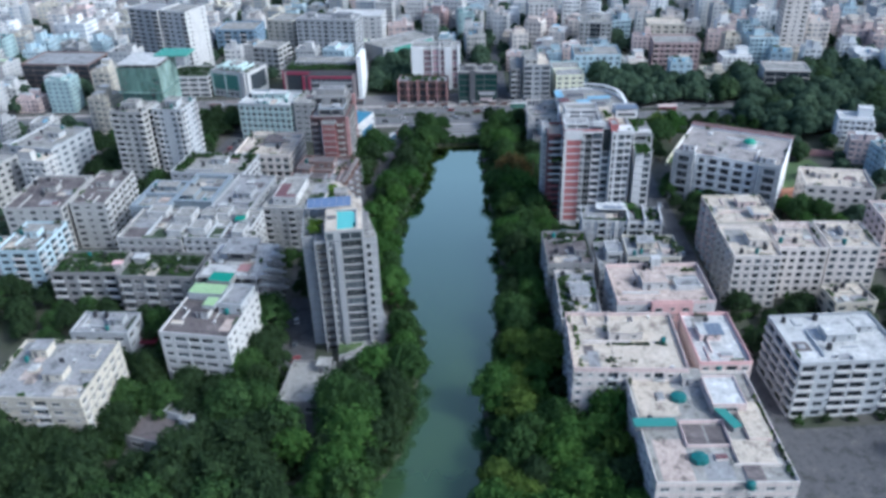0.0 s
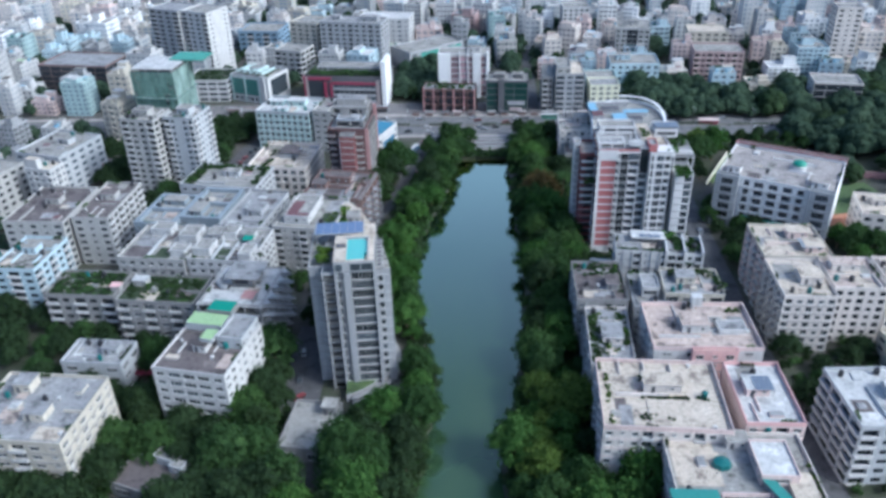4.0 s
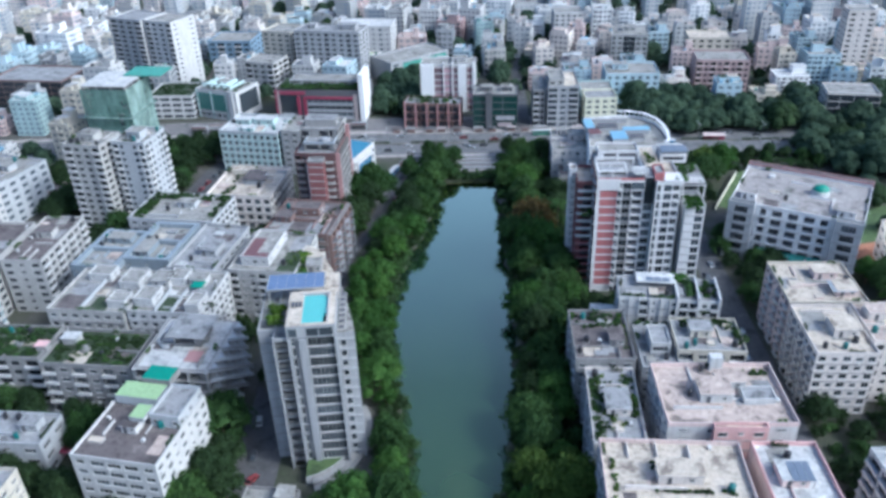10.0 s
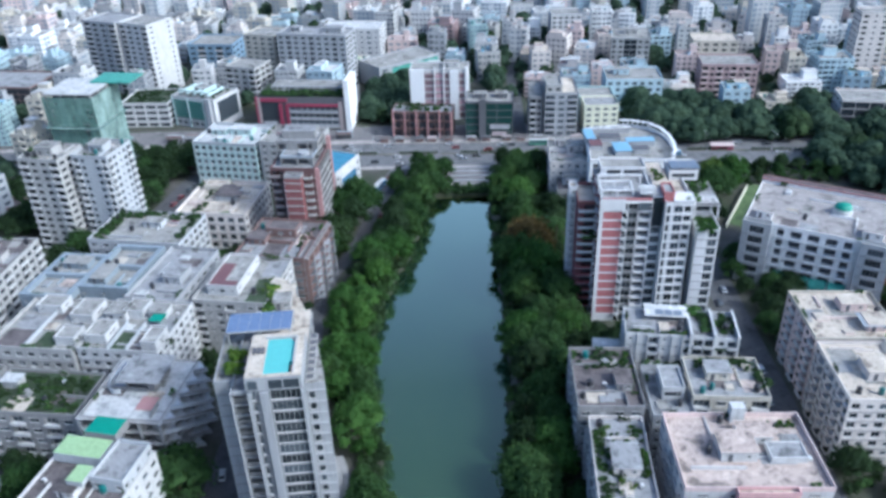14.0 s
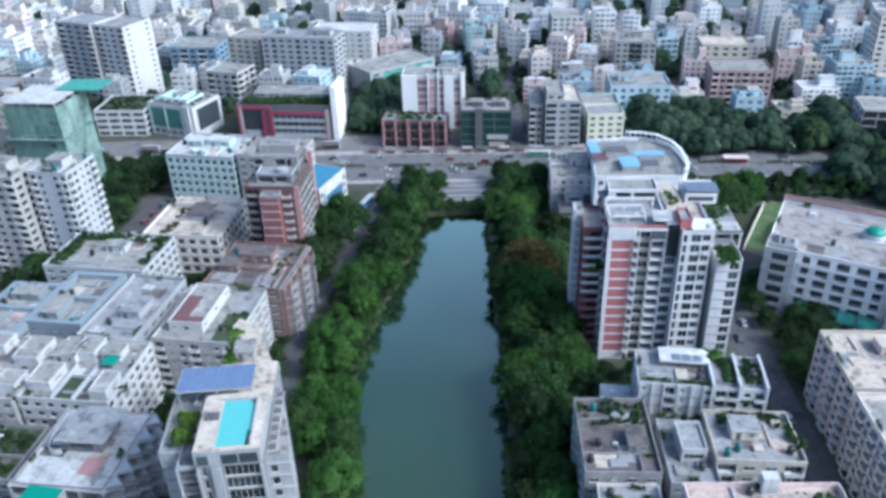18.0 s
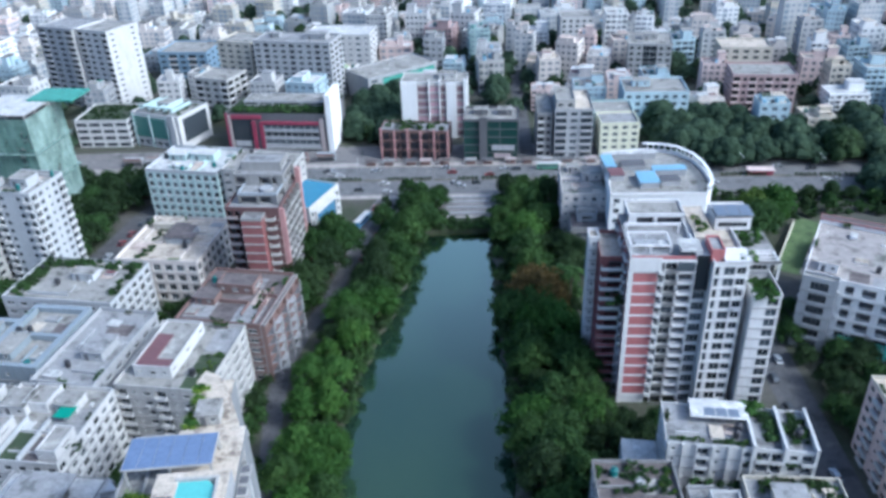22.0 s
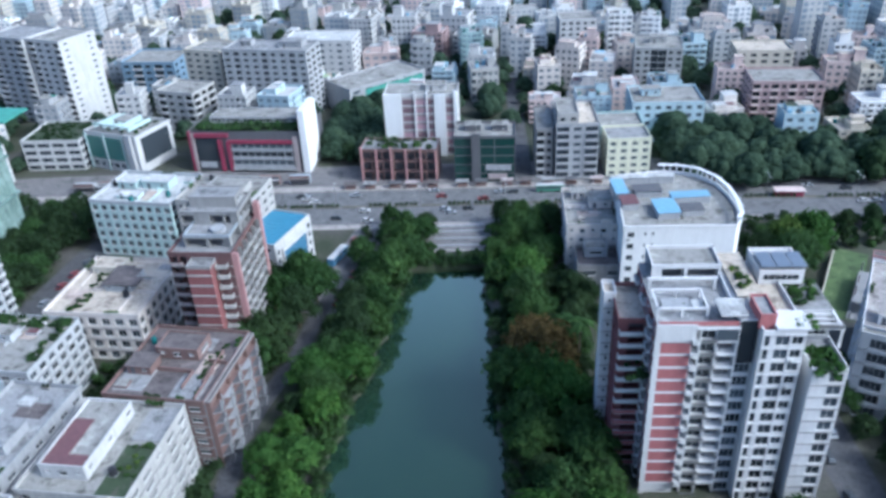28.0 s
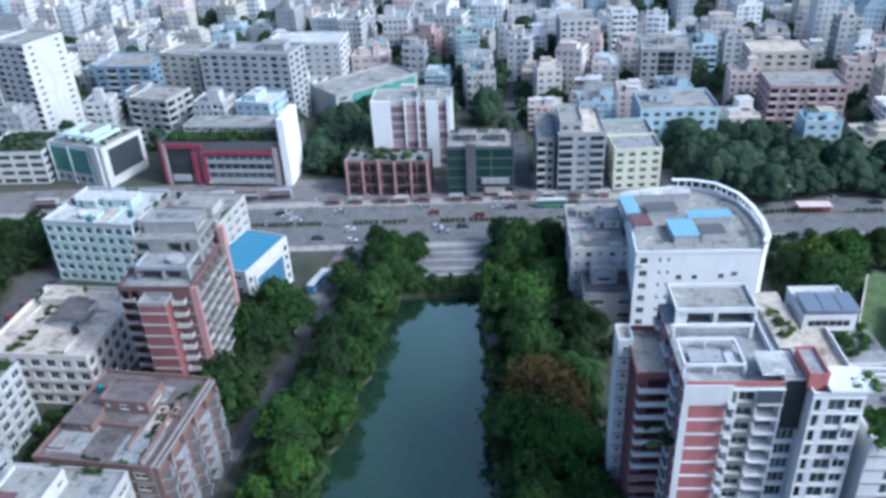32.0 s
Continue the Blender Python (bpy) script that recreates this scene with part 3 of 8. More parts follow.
def make_ground():
    rows = [-2500.0, -300.0, -90.0] + [float(y) for y in range(-80, 405, 4)] + [406.0, 430.0, 900.0, 4500.0]
    bm = bmesh.new()
    lines = []
    for y in rows:
        a, b = banks(min(404, max(-80, y)))
        wet = -80 <= y <= 404
        z = -3.2 if wet else 0.0
        xs = [(-4000, 0), (-600, 0), (a - 40, 0), (a - 1.6, 0), (a, -1.2 if wet else 0), (a + 1.5, z), (b - 1.5, z), (b, -1.2 if wet else 0), (b + 1.6, 0), (b + 40, 0), (600, 0), (4000, 0)]
        lines.append([bm.verts.new((x, y, zz)) for x, zz in xs])
    for p, q in zip(lines, lines[1:]):
        for i in range(len(p) - 1):
            bm.faces.new((p[i], p[i + 1], q[i + 1], q[i]))
    me = bpy.data.meshes.new("ground")
    bm.to_mesh(me)
    bm.free()
    me.materials.append(MAT["ground"])
    tagged(new("ground", me), "town ground of earth, paving and undergrowth", "ground", kind="structure")
    w = Solid()
    ys = [-82.0] + [float(y) for y in range(-80, 405, 4)] + [406.0]
    for y0, y1 in zip(ys, ys[1:]):
        a0, b0 = banks(max(-80, y0))
        a1, b1 = banks(min(404, y1))
        w.face([(a0 - 1.2, y0, -1.7), (b0 + 1.2, y0, -1.7), (b1 + 1.2, y1, -1.7), (a1 - 1.2, y1, -1.7)], MAT["water"])
    single("water", w, 0, 0, 0, 0, "dark green lake water, nearly still", "lake", kind="structure")


make_ground()


def slab_strip(name, pts, width, z, mat, label, category, kind="structure"):
    """A flat strip along a line of points, a few centimetres thick."""
    s = Solid()
    for (xa, ya), (xb, yb) in zip(pts, pts[1:]):
        v = Vector((xb - xa, yb - ya)).normalized()
        nx, ny = -v.y * width / 2, v.x * width / 2
        r = [(xa - nx, ya - ny), (xb - nx, yb - ny), (xb + nx, yb + ny), (xa + nx, ya + ny)]
        s.prism(r, -0.2, z, MAT[mat])
    return single(name, s, 0, 0, 0, 0, label, category, kind=kind)


slab_strip("road", [(-420, 459), (-45, 452), (140, 443), (420, 417)], 28, 0.02, "roadpale", "wide grey city road with dust and patches", "road")
WEST_STREET = [(-113, 100), (-113.5, 300), (-112, 365), (-110, 395), (-104.5, 425), (-97, 445)]


def street_x(y):
    return float(np.interp(y, [p[1] for p in WEST_STREET], [p[0] for p in WEST_STREET]))


slab_strip("road_west", WEST_STREET, 12, 0.015, "asphalt", "narrow dark asphalt street", "road")
slab_strip("road_east", [(101, 120), (104, 250), (107, 310), (112, 440)], 10, 0.012, "asphalt", "narrow asphalt street between buildings", "road")
slab_strip("lane_west", [(-29, 268), (-32.5, 300), (-34, 323), (-30.5, 339), (-24.5, 357), (-20.5, 379), (-13, 405), (-4, 436)], 5.0, 0.06, "asphalt", "paved lane along the lake under trees", "road")

slab_strip("forecourt", [(-190, 480), (-45, 478), (66, 472.5), (112, 470)], 26, 0.008, "forecourt", "worn paved forecourt before the shops", "pavement")
slab_strip("court", [(-47, 208), (-46, 256)], 13, 0.02, "asphalt", "dark paved court beside the tower", "road")
slab_strip("car_park", [(107, 158), (140, 158)], 30, 0.008, "asphalt", "dark paved car park beside the white block", "road")
slab_strip("lane_office", [(-22, 380), (-14, 405), (-6, 436)], 13, 0.05, "forecourt", "pale paved yard beside the blue roofed office", "road")
slab_strip("side_street", [(51.5, 470), (55, 540), (60, 660)], 7, 0.03, "asphalt", "narrow side street between shops", "road")


# ---- special buildings ----
def pool_tower():
    """The grey tower with the rooftop pool and the curved blade wall towards the lake."""
    ob = thing("residential_tower", -30.0, 238.5, 0, 4, "tall grey residential tower with a turquoise rooftop pool", "building")
    FOOT.append((-28, 242, 4, 26, 46))
    FOOT.append((-25, 230, 0, 22, 44))
    w, d, h, n = 18.5, 25.0, 44.0, 14
    fh = (h + 0.3) / n
    block(ob, 12.0, 29.5, -0.3, h + 0.3, n, "towergrey", "roofwarm", ([(0.9, 1.7, "t"), (4.9, 11.5, "g")], "", "", ""), x=2.6, y=-2.25, hood=0, parapet=0)
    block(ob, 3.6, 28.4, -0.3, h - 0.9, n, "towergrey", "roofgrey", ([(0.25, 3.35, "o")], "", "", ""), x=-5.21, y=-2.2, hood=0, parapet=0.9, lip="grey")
    block(ob, 4.4, 24.5, -0.3, h - 1.2, n, "grey", "roof", ([(3.0, 3.7, "s")], "", "", "wswsw"), x=-9.22, y=0.25, hood=0, parapet=0.7)
    for i in range(n):
        z = i * fh - 0.3
        part("floor_band", Solid().box(1.4, -17.14, z + fh - 0.30, 8.2, -17.003, z + fh - 0.10, MAT["lightgrey"]), ob)
        part("rail", Solid().box(-6.7, -16.5, z + 0.1, -3.7, -16.403, z + 0.95, MAT["rail"]), ob, "dark balcony rail")
    for x, t, y in ((-3.1, 0.5, -17.0), (0.2, 1.7, -17.0), (8.4, 0.5, -17.0), (-7.0, 0.35, -16.4)):
        part("pilaster", Solid().box(x - t / 2, y - 0.7, -0.3, x + t / 2, y - 0.003, h - 0.5, MAT["pilaster"]), ob)
    # pool deck, a storey higher, with the basin let into it
    s = Solid()
    x0, x1, y0, y1, z0, z1 = -3.4, 8.6, -17.3, -1.6, h + 0.01, h + 3.5
    px0, px1, py0, py1 = 0.4, 6.6, -16.2, -3.6
    for r in ([(x0, y0), (px0, y0), (px0, y1), (x0, y1)], [(px1, y0), (x1, y0), (x1, y1), (px1, y1)], [(px0, y0), (px1, y0), (px1, py0), (px0, py0)], [(px0, py1), (px1, py1), (px1, y1), (px0, y1)]):
        s.prism(r, z0, z1, MAT["grey"], MAT["roofwarm"])
    part("pool_deck", s, ob)
    for xa, xb in ((-2.9, -0.9), (1.5, 4.4), (4.7, 8.0)):
        part("glass_band", Solid().box(xa, y0 - 0.1, z0 + 0.4, xb, y0 - 0.003, z1 - 0.9, MAT["glass"]), ob, "dark window band below the pool")
    part("pool", Solid().prism([(px0, py0), (px1 - 0.9, py0), (px1 - 0.9, py0 + 4.0), (px1, py0 + 4.0), (px1, py1 - 1.6), (px1 - 1.4, py1), (px0, py1)], z1 - 1.2, z1 - 0.2, MAT["pool"]), ob, "turquoise pool water")
    s = Solid()
    s.box(px0 - 0.5, py1, z1 + 0.003, px1 + 0.5, py1 + 0.4, z1 + 0.4, MAT["offwhite"])
    s.box(px1, py0, z1 + 0.003, px1 + 0.4, py1, z1 + 0.4, MAT["offwhite"])
    part("pool_kerb", s, ob)
    for k in range(3):
        part("sun_bed", Solid().box(-2.6 + k * 0.95, -9.0, z1 + 0.003, -1.9 + k * 0.95, -7.0, z1 + 0.4, MAT["darkgrey"]), ob)
    # solar canopy behind the pool
    can = part("solar_canopy", Solid().box(-9.9, -0.3, h + 3.4, 5.2, 7.4, h + 3.6, MAT["offwhite"]), ob, "canopy of blue solar panels")
    for i in range(6):
        part("solar_panel", Solid().box(-9.7 + i * 2.48, -0.1, h + 3.62, -7.32 + i * 2.48, 7.2, h + 3.70, MAT["solar"]), can)
    for x in (-9.4, -2.0, 4.8):
        for y in (0.1, 7.0):
            part("post", Solid().box(x - 0.15, y - 0.15, h - 1.5, x + 0.15, y + 0.15, h + 3.4, MAT["offwhite"]), can)
    # curved blade wall
    line = [(13.0, -14.4), (12.4, -9.5), (11.0, -2.0), (9.2, 6.0), (7.0, 14.0), (4.2, 22.0), (1.0, 29.0)]
    s = Solid()
    for (xa, ya), (xb, yb) in zip(line, line[1:]):
        ia, ib = (8.62, 8.62) if yb < 5 else (xa - 4.1, xb - 4.1)
        s.prism([(ia, ya), (xa, ya), (xb, yb), (ib, yb)], -0.3, h - 1.2, MAT["grey"], MAT["roof"])
    part("blade_wall", s, ob, "curved grey wall towards the lake")
    for k in range(7):
        y = -13.6 + k * 2.5
        f = part("roof_light", Solid().box(8.9, y, h - 1.19, 10.7, y + 1.9, h - 0.8, MAT["offwhite"]), ob)
        part("pane", Solid().box(9.05, y + 0.15, h - 0.79, 10.55, y + 1.75, h - 0.74, MAT["darkgrey"]), f)
    for i, (xa, ya) in enumerate(line[:-1]):
        for z in range(3, 13):
            if i in (1, 2, 3, 4):
                xb, yb = line[i + 1]
                a = math.degrees(math.atan2(yb - ya, xb - xa))
                part("window", window_mesh(2.0, 1.6, "glass", "frame", 0, 0.05), ob, m=pose((xa + xb) / 2 + 0.06, (ya + yb) / 2, z * fh, 0, 0, a))
    for i in range(n - 1):
        part("window", window_mesh(1.5, 1.9, "glass", "frame", 0, 0.05), ob, m=pose(10.0, -14.46, i * fh + 0.5))
        part("sill_band", Solid().box(8.7, -14.75, i * fh + 2.72, 13.0, -14.403, i * fh + 2.9, MAT["lightgrey"]), ob)
    # rear block with its planted deck
    block(ob, 6.4, 18.0, -0.3, h - 3.0, 14, "towergrey", "roofwarm", ("", "", "", "wswsw"), x=0.1, y=d / 2 + 9.02, hood=0, parapet=0)
    part("rear_deck", Solid().prism([(8.8, 12.51), (7.4, 12.6), (7.0, 14.0), (4.2, 22.0), (1.0, 29.0), (-2.2, 31.0), (-3.3, 28.0), (-3.3, 12.51)], h - 2.6, h - 1.0, MAT["white"], MAT["roofwarm"]), ob)
    stair_head(ob, 1.4, d / 2 + 4.0, h - 1.0, 4, 4, 2.6, "offwhite", "roof")
    # curved podium at the foot
    for k, (r, z) in enumerate(((20.5, 1.2), (18.8, 1.9), (17.1, 2.6))):
        ring = [(-6 + r * math.cos(radians(a)), -4 + 1.15 * r * math.sin(radians(a))) for a in range(-75, 30, 10)]
        inner = [(-6 + (r - 1.6) * math.cos(radians(a)), -4 + 1.15 * (r - 1.6) * math.sin(radians(a))) for a in range(-75, 30, 10)]
        s = Solid()
        for a0, a1, b0, b1 in zip(ring, ring[1:], inner, inner[1:]):
            s.prism([b0, a0, a1, b1], 0.0, z, MAT["concrete"])
        part("podium_kerb", s, ob)
    s = Solid()
    s.prism([(-6 + 17.0 * math.cos(radians(a)), -4 + 1.15 * 17.0 * math.sin(radians(a))) for a in range(-80, 31, 10)] + [(-3, 2), (-3, -18)], -0.2, 3.0, MAT["lightgrey"], MAT["grass"])
    part("podium", s, ob)
    return ob


pool_tower()


def east_tower():
    """The white tower with red panels beside the lake."""
    ob = thing("residential_tower", 72.8, 316.0, 0, -4, "white residential tower with rose red panels and balconies", "building")
    FOOT.append((75.5, 316, -4, 44, 38))
    h, n = 44.0, 14
    fh = (h + 0.3) / n
    # front block: white edge, panel column, balcony column, glazed column
    w, d = 15.6, 24.0
    x0 = -12.6
    s = Solid()
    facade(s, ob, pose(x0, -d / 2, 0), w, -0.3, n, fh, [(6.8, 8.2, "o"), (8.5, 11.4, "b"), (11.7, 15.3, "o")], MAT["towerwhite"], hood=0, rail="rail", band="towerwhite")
    part("wall", s, ob)
    for i in range(1, n - 1):
        z = i * fh - 0.3
        part("panel", Solid().box(x0 + 0.9, -d / 2 - 0.10, z + 0.35, x0 + 6.6, -d / 2 - 0.003, z + fh - 0.28, MAT["rosepanel"]), ob, "rose red wall panel")
    for k, b, L in ((3, "bsbsbs", d), (2, "", w), (1, "", d)):
        s = Solid()
        m = (None, pose(x0 + w, -d / 2, 0, 0, 0, 90), pose(x0 + w, d / 2, 0, 0, 0, 180), pose(x0, d / 2, 0, 0, 0, 270))[k]
        # red west side takes a darkened panel rose, shade included
        facade(s, ob, m, L, -0.3, n, fh, b, MAT["roseshade" if k == 3 else "towerwhite"], hood=0, rail="towerwhite")
        part("wall", s, ob)
    part("roof", Solid().box(x0, -d / 2, h, x0 + w, d / 2, h + 0.3, MAT["towerwhite"], MAT["roofgrey"]), ob)
    part("front_fascia", Solid().box(x0 - 0.3, -d / 2 - 0.35, h - 3.0, x0 + 7.4, -d / 2 - 0.11, h + 1.0, MAT["towerwhite"]), ob)
    # dark glass sheet on the closed wall stands for a shaded opening
    part("loggia", Solid().box(x0 + 11.4, -d / 2 - 0.12, h - 2.9, x0 + 15.4, -d / 2 - 0.004, h - 0.3, MAT["glass"]), ob, "dark sheet for the shade of a top floor opening")
    part("edge_fin", Solid().box(x0 - 0.35, -d / 2 - 0.3, -0.3, x0 + 0.7, -d / 2 - 0.004, h - 2.6, MAT["towerwhite"]), ob)
    # dark recess and right column
    block(ob, 3.4, 20.0, -0.3, h + 1.5, n, "towerwhite", "roofwhite", ("G", "", "", ""), x=4.72, y=-1.4, parapet=0.4, hood=0, band="towerwhite")
    part("dark_glass", Solid().box(3.1, -11.75, h - 8.6, 6.4, -11.56, h + 1.3, MAT["glass"]), ob, "tall dark glass panel")
    for i in range(1, n):
        z = i * fh - 0.3
        s = Solid()
        s.box(-5.9, -13.2, z - 0.05, -4.5, -12.15, z + 0.1, MAT["towerwhite"])
        s.box(-5.9, -13.2, z + 0.1, -5.75, -12.15, z + 0.95, MAT["towerwhite"])
        s.box(-5.75, -13.2, z + 0.1, -4.5 - 0.5 * (i % 2), -13.1, z + 0.95, MAT["frame"])
        part("balcony", s, ob)
    block(ob, 8.0, 25.0, -0.3, h + 0.3, n, "towerwhite", "roofwarm", ([(0.4, 1.4, "t"), (2.5, 5.1, "G"), (5.5, 7.6, "m")], "", "", "s"), x=10.6, y=-1.6, hood=0, band="towerwhite")
    block(ob, 3.0, 7.0, h, 3.0, 1, "rosepanel", "roofgrey", ("", "", "", ""), x=7.6, y=-9.0, parapet=0.5)
    part("roof_slab", Solid().box(9.0, -14.3, h + 0.9, 15.4, -8.0, h + 1.4, MAT["towerwhite"]), ob)
    # low right wing
    # dark grey infill puts the shade of the slit into its colour
    block(ob, 1.8, 16.0, -0.3, 40.0, 13, "darkgrey", "roofgrey", ("", "", "", ""), x=15.6, y=0.0, parapet=0.3)
    block(ob, 6.6, 14.0, -0.3, 36.3, 12, "towerwhite", "roofgrey", ([(3.4, 6.1, "G")], "wwww", "", ""), x=19.9, y=-8.4, hood=0, band="")
    part("terrace_slab", Solid().box(16.6, -1.5, 40.2, 24.6, 9.0, 40.9, MAT["towerwhite"], MAT["roofgrey"]), ob)
    for k in range(4):
        part("pergola_beam", Solid().box(17.2, -7.6 + k * 1.6, 40.3, 24.2, -7.3 + k * 1.6, 40.7, MAT["towerwhite"]), ob)
    part("pergola_edge", Solid().box(24.2, -7.8, 40.2, 24.6, -1.51, 40.8, MAT["towerwhite"]), ob)
    part("pergola_edge", Solid().box(16.8, -7.8, 40.2, 17.19, -1.51, 40.8, MAT["towerwhite"]), ob)
    part("terrace_rail", Solid().box(17.0, -8.0, 40.9, 24.4, -7.9, 41.6, MAT["rail"]), ob)
    block(ob, 6.0, 14.0, 36.0, 4.2, 1, "lightgrey", "roofgrey", ("W", "WW", "", ""), x=20.0, y=2.0, parapet=0)
    for x in (17.0, 24.2):
        for y in (-7.6, 8.6):
            part("post", Solid().box(x - 0.2, y - 0.2, 36.0, x + 0.2, y + 0.2, 40.2, MAT["towerwhite"]), ob)
    # left fin and the red recess, its shade put into the colour
    block(ob, 2.6, 5.0, -0.3, 40.3, 13, "towerwhite", "roofwarm", ("s", "", "", "sss"), x=-19.2, y=8.0, hood=0)
    block(ob, 6.0, 14.0, -0.3, 39.0, 13, "roseshade", "roofwarm", ("o", "", "", "oo"), x=-15.4, y=4.6, hood=0, rail="towerwhite")
    for i in range(13):
        part("balcony", balcony_mesh(5.6, 1.4, "towerwhite" if i > 5 else "rosepanel", "towerwhite"), ob, m=pose(-15.4, -2.41, i * 3.0 + 0.2))
    # penthouses and roof frames
    block(ob, 14.0, 8.0, h, 3.4, 1, "towerwhite", "roof", ("oo", "", "", "o"), x=-4.0, y=9.0, parapet=0.6)
    for x, y, w, d in ((-7.4, -8.6, 9.6, 0.35), (-7.4, -1.8, 9.6, 0.35), (-12.2, -5.2, 0.35, 6.4), (-2.6, -5.2, 0.35, 6.4)):
        part("frame_beam", Solid().box(x - w / 2, y - d / 2, h + 2.0, x + w / 2, y + d / 2, h + 2.5, MAT["towerwhite"]), ob)
    for x, y in ((-12.2, -8.6), (-2.6, -8.6), (-12.2, -1.8), (-2.6, -1.8), (-7.4, -8.6), (-7.4, -1.8)):
        part("post", Solid().box(x - 0.2, y - 0.2, h + 0.3, x + 0.2, y + 0.2, h + 1.99, MAT["towerwhite"]), ob)
    part("roof_sheet", Solid().box(-10.8, -6.6, h + 1.2, -5.2, -3.4, h + 1.34, MAT["grey"]), ob, "grey roof sheet")
    part("roof_sheet", Solid().box(-5.1, -7.2, h + 1.5, -2.9, -4.4, h + 1.62, MAT["roofwhite"]), ob, "white roof sheet")
    part("roof_wall", Solid().box(-12.3, -11.6, h + 0.303, 2.8, -11.35, h + 1.1, MAT["rosepanel"]), ob, "rose red parapet lip")
    block(ob, 9.0, 9.0, h, 3.0, 1, "towerwhite", "roofwhite", ("W", "W", "", ""), x=15.0, y=8.0, parapet=0.5)
    part("canopy", Solid().box(-0.8, -11.6, h + 2.4, 4.2, -5.6, h + 2.7, MAT["towerwhite"], MAT["roofwhite"]), ob, "white roof canopy")
    part("roof_walk", Solid().box(4.2, -4.0, h + 1.85, 9.0, 13.0, h + 2.05, MAT["roofwarm"]), ob)
    can = part("solar_frame", Solid().box(10.6, 3.2, h + 4.0, 20.0, 9.6, h + 4.15, MAT["rail"]), ob, "frame of grey blue solar panels")
    for i in range(3):
        part("solar_panel", Solid().box(10.8 + i * 3.1, 3.4, h + 4.17, 13.6 + i * 3.1, 9.4, h + 4.25, MAT["solargrey"]), can)
    for i in range(1, n - 1):
        z = i * fh - 0.3
        part("rail", Solid().box(x0 + 11.7, -d / 2 - 0.22, z + 0.75, x0 + 15.3, -d / 2 - 0.142, z + 0.95, MAT["towerwhite"]), ob, "white balcony rail")
    for x in (x0 + 8.35, x0 + 11.55, x0 + 13.5):
        part("post", Solid().box(x - 0.12, -d / 2 - 0.34, -0.3, x + 0.12, -d / 2 - 0.225, h - 3.0, MAT["towerwhite"]), ob)
    part("frame_beam", Solid().box(x0, 1.0, h + 2.6, x0 + 14.0, 1.6, h + 3.2, MAT["towerwhite"]), ob)
    for x in (x0 + 0.3, x0 + 13.4):
        part("post", Solid().box(x, 1.0, h + 0.3, x + 0.5, 1.6, h + 2.6, MAT["towerwhite"]), ob)
    return ob


east_tower()


def brick_tower():
    ob = thing("apartment_tower", -43.5, 370.0, 0, -6, "red brick apartment tower with stepped concrete top", "building")
    FOOT.append((-43, 370, -6, 20, 30))
    n, h = 11, 34.0
    fh = h / n
    block(ob, 17.0, 22.0, -0.3, h + 0.3, n, "brickdark", "roofgrey", ("oo.....", "oooooo", "", "ww"), hood=0, walls=("brickdark", "brown", "brickdark", "brickdark"))
    block(ob, 6.4, 4.4, -0.3, h - 1.2, n, "brickred", "roofgrey", ("", "", "", ""), x=0.9, y=-13.21, hood=0, lip="concrete")
    for i in range(1, n):
        part("floor_band", Solid().box(-2.4, -15.6, i * fh - 0.5, 4.2, -15.42, i * fh - 0.12, MAT["offwhite"]), ob)
    part("corner_strip", Solid().box(-3.6, -12.4, -0.3, -2.9, -11.01, h - 4, MAT["white"]), ob, "white corner strip")
    for i in range(n):
        z = i * fh
        part("balcony", balcony_mesh(3.0, 2.0, "offwhite", "offwhite"), ob, m=pose(5.8, -11.1, z + 0.4, 0, 0, 8))
        part("balcony", balcony_mesh(3.2, 0.9, "pinkgrey", "offwhite"), ob, m=pose(-6.4, -11.01, z + 0.4))
        s = Solid()
        s.box(8.52, -9.8, z - 0.1, 9.9, 9.6, z + 0.1, MAT["offwhite"])
        for k in range(5):
            y = -9.6 + k * 3.9
            s.box(9.72, y, z + 0.1, 9.88, y + 2.9, z + 1.0, MAT["concrete" if (i + k) % 3 else "offwhite"])
            s.box(8.52, y + 3.2, z + 0.1, 9.7, y + 3.4, z + fh - 0.1, MAT["concrete"])
        part("gallery", s, ob, "open concrete gallery with pale rails")
    for y, t, top in ((-10.4, 0.9, 0.5), (10.2, 1.6, 5.0)):
        part("fin", Solid().box(8.55, y - t / 2, -0.3, 10.1, y + t / 2, h + top, MAT["pinkfin"]), ob, "pink vertical fin")
    block(ob, 12.5, 11.0, h, 3.2, 1, "concrete", "roofgrey", ("oo", "o", "", "W"), x=1.0, y=-1.6, parapet=0.8, lip="bluegrey")
    block(ob, 16.0, 12.0, h, 6.4, 2, "concrete", "roofgrey", ("o.oo", "ooo", "", ""), x=-0.4, y=6.0, parapet=0.7)
    block(ob, 13.0, 7.0, h + 6.4, 2.8, 1, "concrete", "roofgrey", ("", "w", "", ""), x=-0.4, y=7.5, parapet=0.3)
    part("drum", Solid().tube(3.0, -3.4, h + 3.2, h + 4.3, 2.0, 2.0, MAT["lightgrey"], 14), ob)
    return ob


brick_tower()


